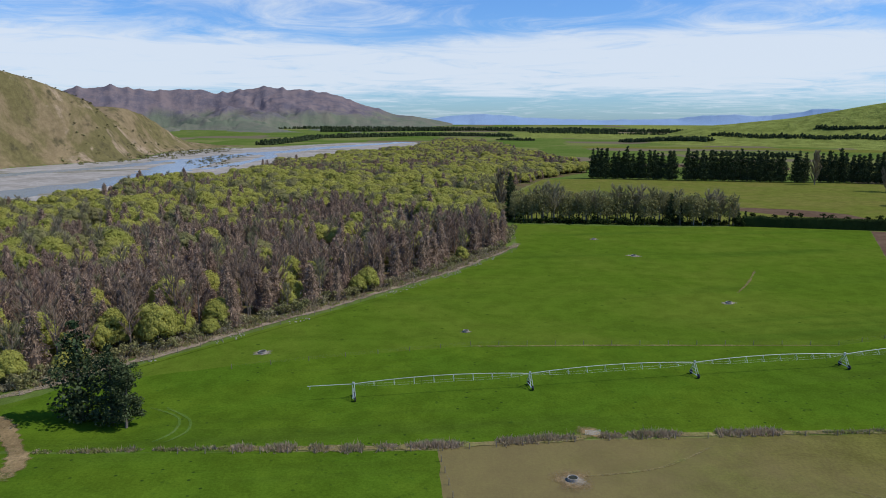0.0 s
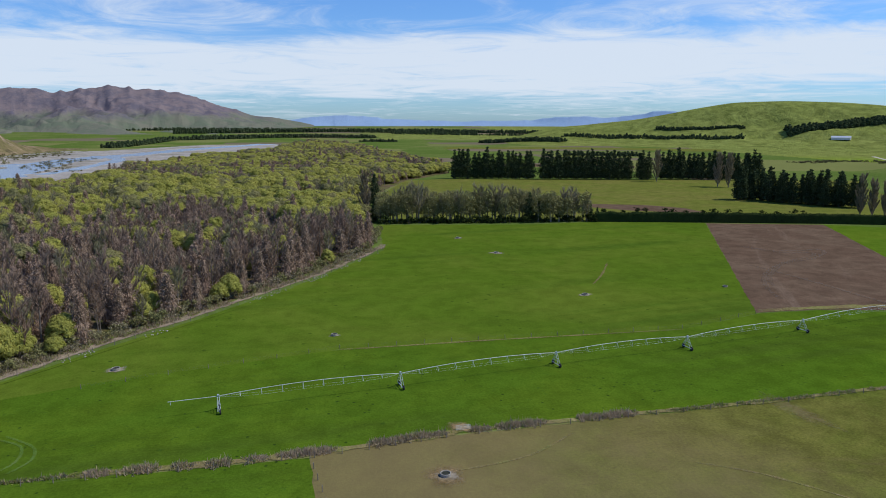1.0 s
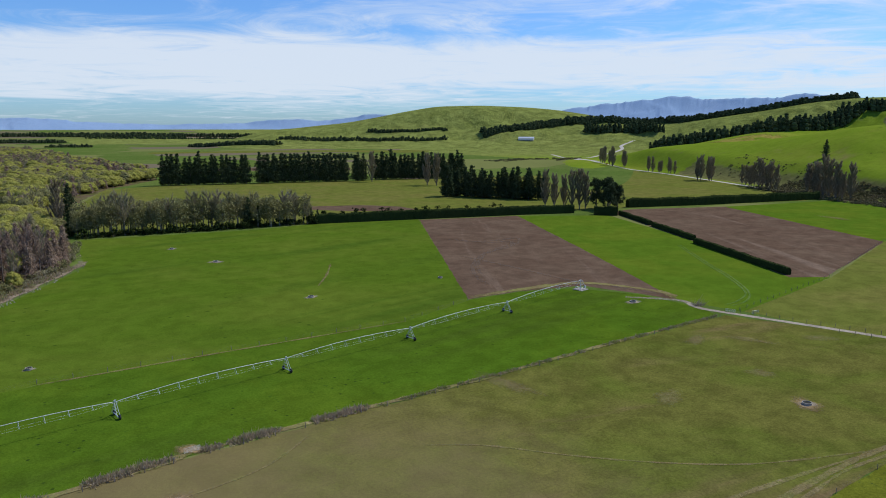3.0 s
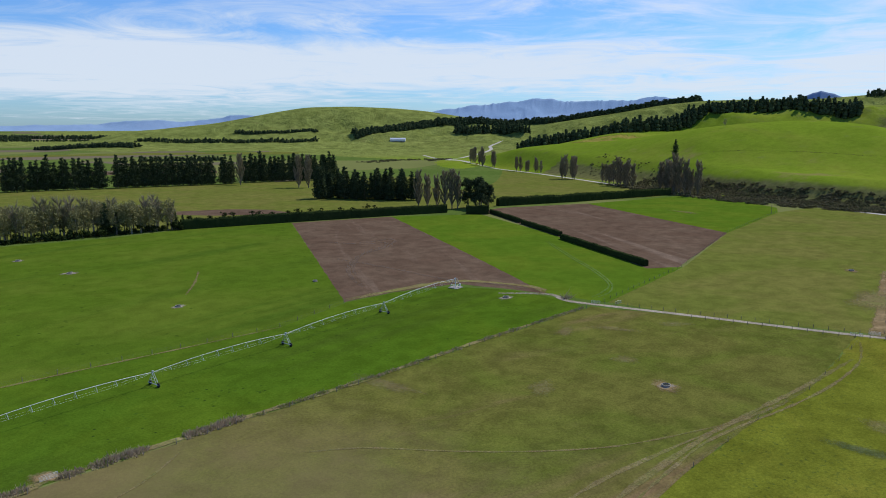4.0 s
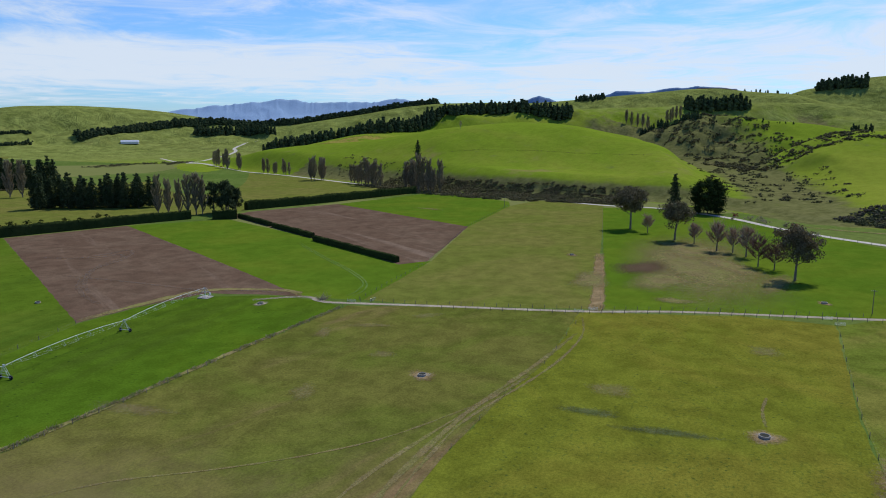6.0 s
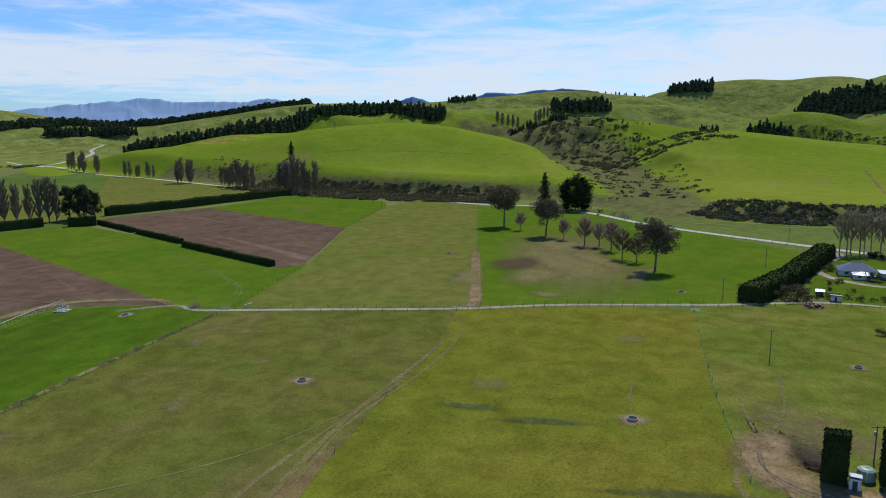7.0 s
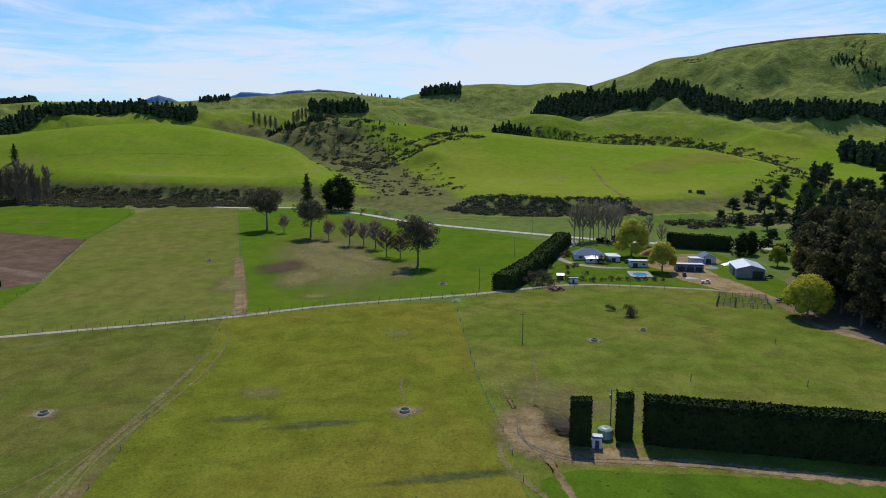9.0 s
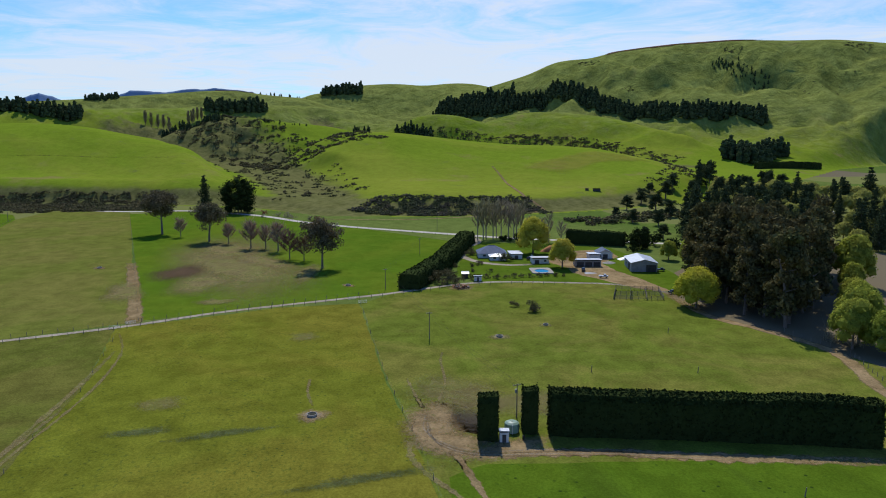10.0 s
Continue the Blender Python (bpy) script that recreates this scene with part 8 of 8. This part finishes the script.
def car(x, y, turn, paint, label, tray=False):
    ob = new("car" if not tray else "utility_truck")
    ob.matrix_world = pose(x, y, 0.32, 0, 0, turn)
    bm = bmesh.new()
    box_into(bm, (0, 0, 0.68), (1.75, 4.5, 0.62))
    bmesh.ops.bevel(bm, geom=list(bm.edges), offset=0.14, segments=2, affect="EDGES")
    part("body", bm, paint, ob)
    bm = bmesh.new()
    ret = bmesh.ops.create_cube(bm, size=1.0, matrix=pose(0, -0.1 if not tray else -0.8, 1.22) @ Matrix.Diagonal((1.55, 2.5 if not tray else 1.5, 0.6, 1)))
    for v in ret["verts"]:
        if v.co.z > 1.3:
            v.co.y = v.co.y * 0.72
            v.co.x *= 0.85
    bmesh.ops.bevel(bm, geom=list(bm.edges), offset=0.08, segments=1, affect="EDGES")
    cab = part("cabin", bm, GLASS, ob, "dark glazed cabin")
    bm = bmesh.new()
    box_into(bm, (0, -0.1 if not tray else -0.7, 1.53), (1.3, 1.7 if not tray else 1.0, 0.06))
    part("roof_panel", bm, paint, cab)
    for sx in (-0.8, 0.8):
        for sy in (-1.4, 1.4):
            bm = bmesh.new()
            bmesh.ops.create_cone(bm, cap_ends=True, segments=16, radius1=0.34, radius2=0.34, depth=0.22, matrix=pose(sx, sy, 0.34, 0, 90, 0))
            w = part("wheel", bm, RUBBER, ob)
            bm = bmesh.new()
            bmesh.ops.create_cone(bm, cap_ends=True, segments=12, radius1=0.18, radius2=0.18, depth=0.24, matrix=pose(sx, sy, 0.34, 0, 90, 0))
            part("rim", bm, STEEL, w)
    return tagged(ob, label, "car")


WHITE_PAINT = plain_mat("white_car_paint", (0.72, 0.72, 0.72), (0.68, 0.68, 0.68), 1, 0.3, 0, 0.5, 0)
DARK_PAINT = plain_mat("dark_car_paint", (0.03, 0.035, 0.04), (0.04, 0.045, 0.05), 1, 0.25, 0, 0.5, 0)
car(289, -150, 20, DARK_PAINT, "dark parked car at the edge of the trees")
car(326, -132.5, -10, WHITE_PAINT, "white farm truck parked on the grass", True)
car(343, -128.5, 75, DARK_PAINT, "dark car parked in the yard")
car(379, -110, 60, DARK_PAINT, "dark car parked beside the house")
car(383, -113, 60, WHITE_PAINT, "pale car parked beside the house")
car(337, -167.5, -10, DARK_PAINT, "dark vehicle parked under the barn's edge", True)


def rail_yard():
    ob = new("cattle_yards")
    ob.location = (283, -120, 0.08)
    cor = [(0, 0), (-5.3, -20.3), (12.2, -26.2), (17.4, -8.3)]
    lines = list(zip(cor, cor[1:] + cor[:1])) + [((-1.8, -6.8), (15.4, -14.5)), ((-3.5, -13.5), (13.8, -20.5)), ((7, -3.5), (3.5, -23))]
    for a, b in lines:
        ln = math.hypot(b[0] - a[0], b[1] - a[1])
        n = int(ln / 2.4)
        for k in range(n + 1):
            t = k / n
            bm = bmesh.new()
            bmesh.ops.create_cone(bm, cap_ends=True, segments=6, radius1=0.11, radius2=0.1, depth=2.0, matrix=pose(a[0] + t * (b[0] - a[0]), a[1] + t * (b[1] - a[1]), 0.95))
            part("post", bm, RAIL_WOOD, ob)
        for z in (0.4, 0.8, 1.2, 1.65):
            bm = bmesh.new()
            bar_into(bm, (*a, z), (*b, z), 0.07, 4)
            part("rail", bm, RAIL_WOOD, ob)
    tagged(ob, "weathered timber cattle yards beside the trees", "stockyard")


rail_yard()


def log_pile():
    rng = random.Random(8)
    ob = new("log_pile")
    ob.location = (315.2, -60, 0.1)
    for k in range(26):
        bm = bmesh.new()
        lay = k // 10
        a = rng.uniform(-0.5, 0.5)
        c = Vector((rng.uniform(-3.2, 3.2) * (1 - lay * 0.25), rng.uniform(-4.6, 4.6) * (1 - lay * 0.25), 0.3 + lay * 0.5))
        d = Vector((math.cos(a) * 1.6, math.sin(a) * 1.6, rng.uniform(-0.2, 0.2)))
        bar_into(bm, c - d, c + d, rng.uniform(0.2, 0.36), 8)
        part("log", bm, RUST if rng.random() < 0.5 else BARK, ob)
    tagged(ob, "heap of brown cut logs beside the track", "log pile")


log_pile()
worn("log_pile_ground", 315, -60, 4.5, 7, 0, DIRT, "bare brown ground under the logs", 0.9, 44)


def heap(x, y, rx, ry, h, material, name, label, seed):
    rs = np.random.RandomState(seed)
    vs, fs = [], []
    m = 22
    for i in range(7):
        u = i / 6
        for j in range(m):
            a = 2 * math.pi * j / m
            q = (1 - u) * (1 + 0.18 * math.sin(3 * a + seed) + rs.uniform(-0.06, 0.06))
            vs.append((x + rx * q * math.cos(a), y + ry * q * math.sin(a), -0.1 + h * (1 - (1 - u) ** 1.6) * (1 + rs.uniform(-0.08, 0.08))))
    for i in range(6):
        for j in range(m):
            fs.append((i * m + j, i * m + (j + 1) % m, (i + 1) * m + (j + 1) % m, (i + 1) * m + j))
    ob = link_mesh(name, vs, fs, material, smooth=True)
    tagged(ob, label, "heap")


heap(404, -132, 5, 7, 4.0, plain_mat("orange_bark", (0.48, 0.21, 0.08), (0.36, 0.16, 0.07), 1.0, 0.9, bump_d=0.1), "bark_heap", "orange heap of bark and sawdust", 3)
heap(362, -150, 2.5, 4, 1.2, CONCRETE, "rubble_heap", "pale rubble heap between the sheds", 5)
heap(372, -164, 2.5, 6, 1.4, PALE_ROOF, "scrap_iron", "low bundle of pale roofing iron behind the barn", 6)
heap(338, -130, 3, 4, 0.5, GREY_WALL, "gravel_heap", "spread grey gravel heap in the yard", 7)


# ---- fences ----
POST_MESH = None


def post_mesh():
    global POST_MESH
    if POST_MESH is None:
        bm = bmesh.new()
        bmesh.ops.create_cone(bm, cap_ends=True, segments=6, radius1=0.10, radius2=0.085, depth=1.5, matrix=pose(0, 0, 0.62))
        POST_MESH = bpy.data.meshes.new("post")
        bm.to_mesh(POST_MESH)
        bm.free()
        POST_MESH.materials.append(RAIL_WOOD)
    return POST_MESH


WIRE = plain_mat("fence_wire", (0.16, 0.16, 0.15), (0.11, 0.11, 0.10), 3.0, 0.7, 0.0, 0.3, 0.0)


def fence(pts, spacing, label="post and wire fence along the paddock", seed=1, scale=1.0):
    rng = random.Random(seed)
    ob = new("fence")
    ob.location = (pts[0][0], pts[0][1], at(*pts[0]))
    o = Vector(ob.location)
    me = post_mesh()
    stations = []
    for a, b in zip(pts, pts[1:]):
        n = max(1, int(math.hypot(b[0] - a[0], b[1] - a[1]) / spacing))
        stations += [(a[0] + (b[0] - a[0]) * k / n, a[1] + (b[1] - a[1]) * k / n) for k in range(n)]
    stations.append(pts[-1])
    tops = []
    for x, y in stations:
        p = new("post", me)
        p.parent = ob
        z = at(x, y)
        p.matrix_basis = Matrix.Translation(Vector((x, y, z + 0.1)) - o) @ pose(0, 0, 0, rng.uniform(-3, 3), rng.uniform(-3, 3), 0) @ Matrix.Diagonal((scale, scale, scale, 1))
        tops.append(Vector((x, y, z + 0.1)) - o)
    for h in (0.45, 0.8, 1.15):
        v, f = tube([(p[0], p[1], p[2] + h) for p in tops], [0.004] * len(tops), 3)
        link_mesh("wire", v, f, WIRE, ob)
    return tagged(ob, label, "fence", "paddock fences")


fence([(244, 163.5), (256, 128), (273, 77.5)], 4.5, seed=1)
fence([(277, 70), (290.5, 41), (305, -3.5), (311, -22)], 4.5, seed=2)
fence([(249, 128), (266.5, 77), (284.5, 40.5), (298, -3), (305, -28), (317, -58), (321, -80), (314.5, -109)], 4.5, seed=3)
fence([(268, 75), (203, 68.6), (172, 69.4), (137, 68), (110, 65), (80, 58)], 16, seed=4, scale=0.8)
fence([(247, 166), (338, 181), (471, 221), (612, 246)], 6, seed=5)
fence([(279, 71.5), (405, 104), (640, 165)], 16, seed=6, scale=0.75)
fence([(292, -13), (248, -14.3), (199, -16), (163, -19), (138, -20.5), (110, -21)], 12, seed=7, scale=0.85)
fence([(-58, 146.5), (-28, 147), (0, 148.2), (30, 152.6)], 6, seed=8)
fence([(38, 153.4), (84, 155.8), (122, 157.4), (170, 161), (232, 164)], 7, seed=9)
fence([(-62, 201), (-30, 212), (9, 223.6), (55, 224.6), (129, 224.4), (167, 238)], 9, seed=10)
fence([(-112, 180), (-88, 209), (-68, 235), (-38, 273), (-18, 302), (7, 338), (42, 401)], 8, seed=11)
fence([(-1, 148), (2, 128), (5, 90)], 5, seed=12)
fence([(697, 355), (680, 262), (648, 172), (640, 165)], 9, seed=13)
fence([(640, 165), (648, 118), (606, 62), (556, 16), (522, -22), (470, -88)], 9, seed=14)
fence([(155, -150), (199, -166), (226, -161)], 3.5, seed=15)
for _x, _y in ((231, -118.9), (190, -108), (118.7, -92), (196, -77)):
    _o = new("strainer_post", post_mesh())
    _o.matrix_world = pose(_x, _y, 0.15, 3, -4, 0) @ Matrix.Diagonal((1.3, 1.3, 1.4, 1))
    tagged(_o, "lone weathered post standing in the grass", "post", "lone posts")


def gate(x, y, turn, w=3.6):
    ob = new("gate")
    ob.matrix_world = pose(x, y, 0.15, 0, 0, turn)
    for u in (0.05, 0.3, 0.55, 0.8, 1.1):
        bm = bmesh.new()
        bar_into(bm, (0, 0, u), (w, 0, u), 0.03)
        part("rail", bm, STEEL, ob)
    for u in (0, w):
        bm = bmesh.new()
        bar_into(bm, (u, 0, 0), (u, 0, 1.15), 0.035)
        part("stile", bm, STEEL, ob)
    bm = bmesh.new()
    bar_into(bm, (0, 0, 0.05), (w, 0, 1.1), 0.02)
    part("brace", bm, STEEL, ob)
    tagged(ob, "galvanised farm gate in the fence line", "gate", "farm gates")


for _x, _y, _t in ((274, 75, -75), (268, 79, -75), (300, -8, -75), (241, 168, -70), (246, 160, -10), (33, 156, 5), (293, -12, -80)):
    gate(_x, _y, _t)


def dead_brush(x, y, seed):
    rs = np.random.RandomState(seed)
    ob = new("brush_heap")
    ob.location = (x, y, 0)
    b = rs.normal(size=(160, 3)) * np.array([1.4, 1.0, 0.05])
    tip = b + (rs.normal(size=b.shape) * 0.8 + np.array([0, 0, 1])) * rs.uniform(0.6, 2.6, 160)[:, None]
    v, f = slivers(b, tip, 0.08, rs)
    link_mesh("brush", v, f, TWIG_GREY, ob)
    link_mesh("branch", *joined([tube([(-1.5, rs.normal() * 0.5, 0.2), (0, 0, 0.5), (1.6, rs.normal(), 0.3)], [0.12, 0.1, 0.03], 4) for _ in range(5)]), BARK, ob)
    tagged(ob, "heap of pale dead branches by the track", "brush heap")


dead_brush(240, 180, 3)
dead_brush(213, -170, 5)
dead_brush(207, -174, 6)
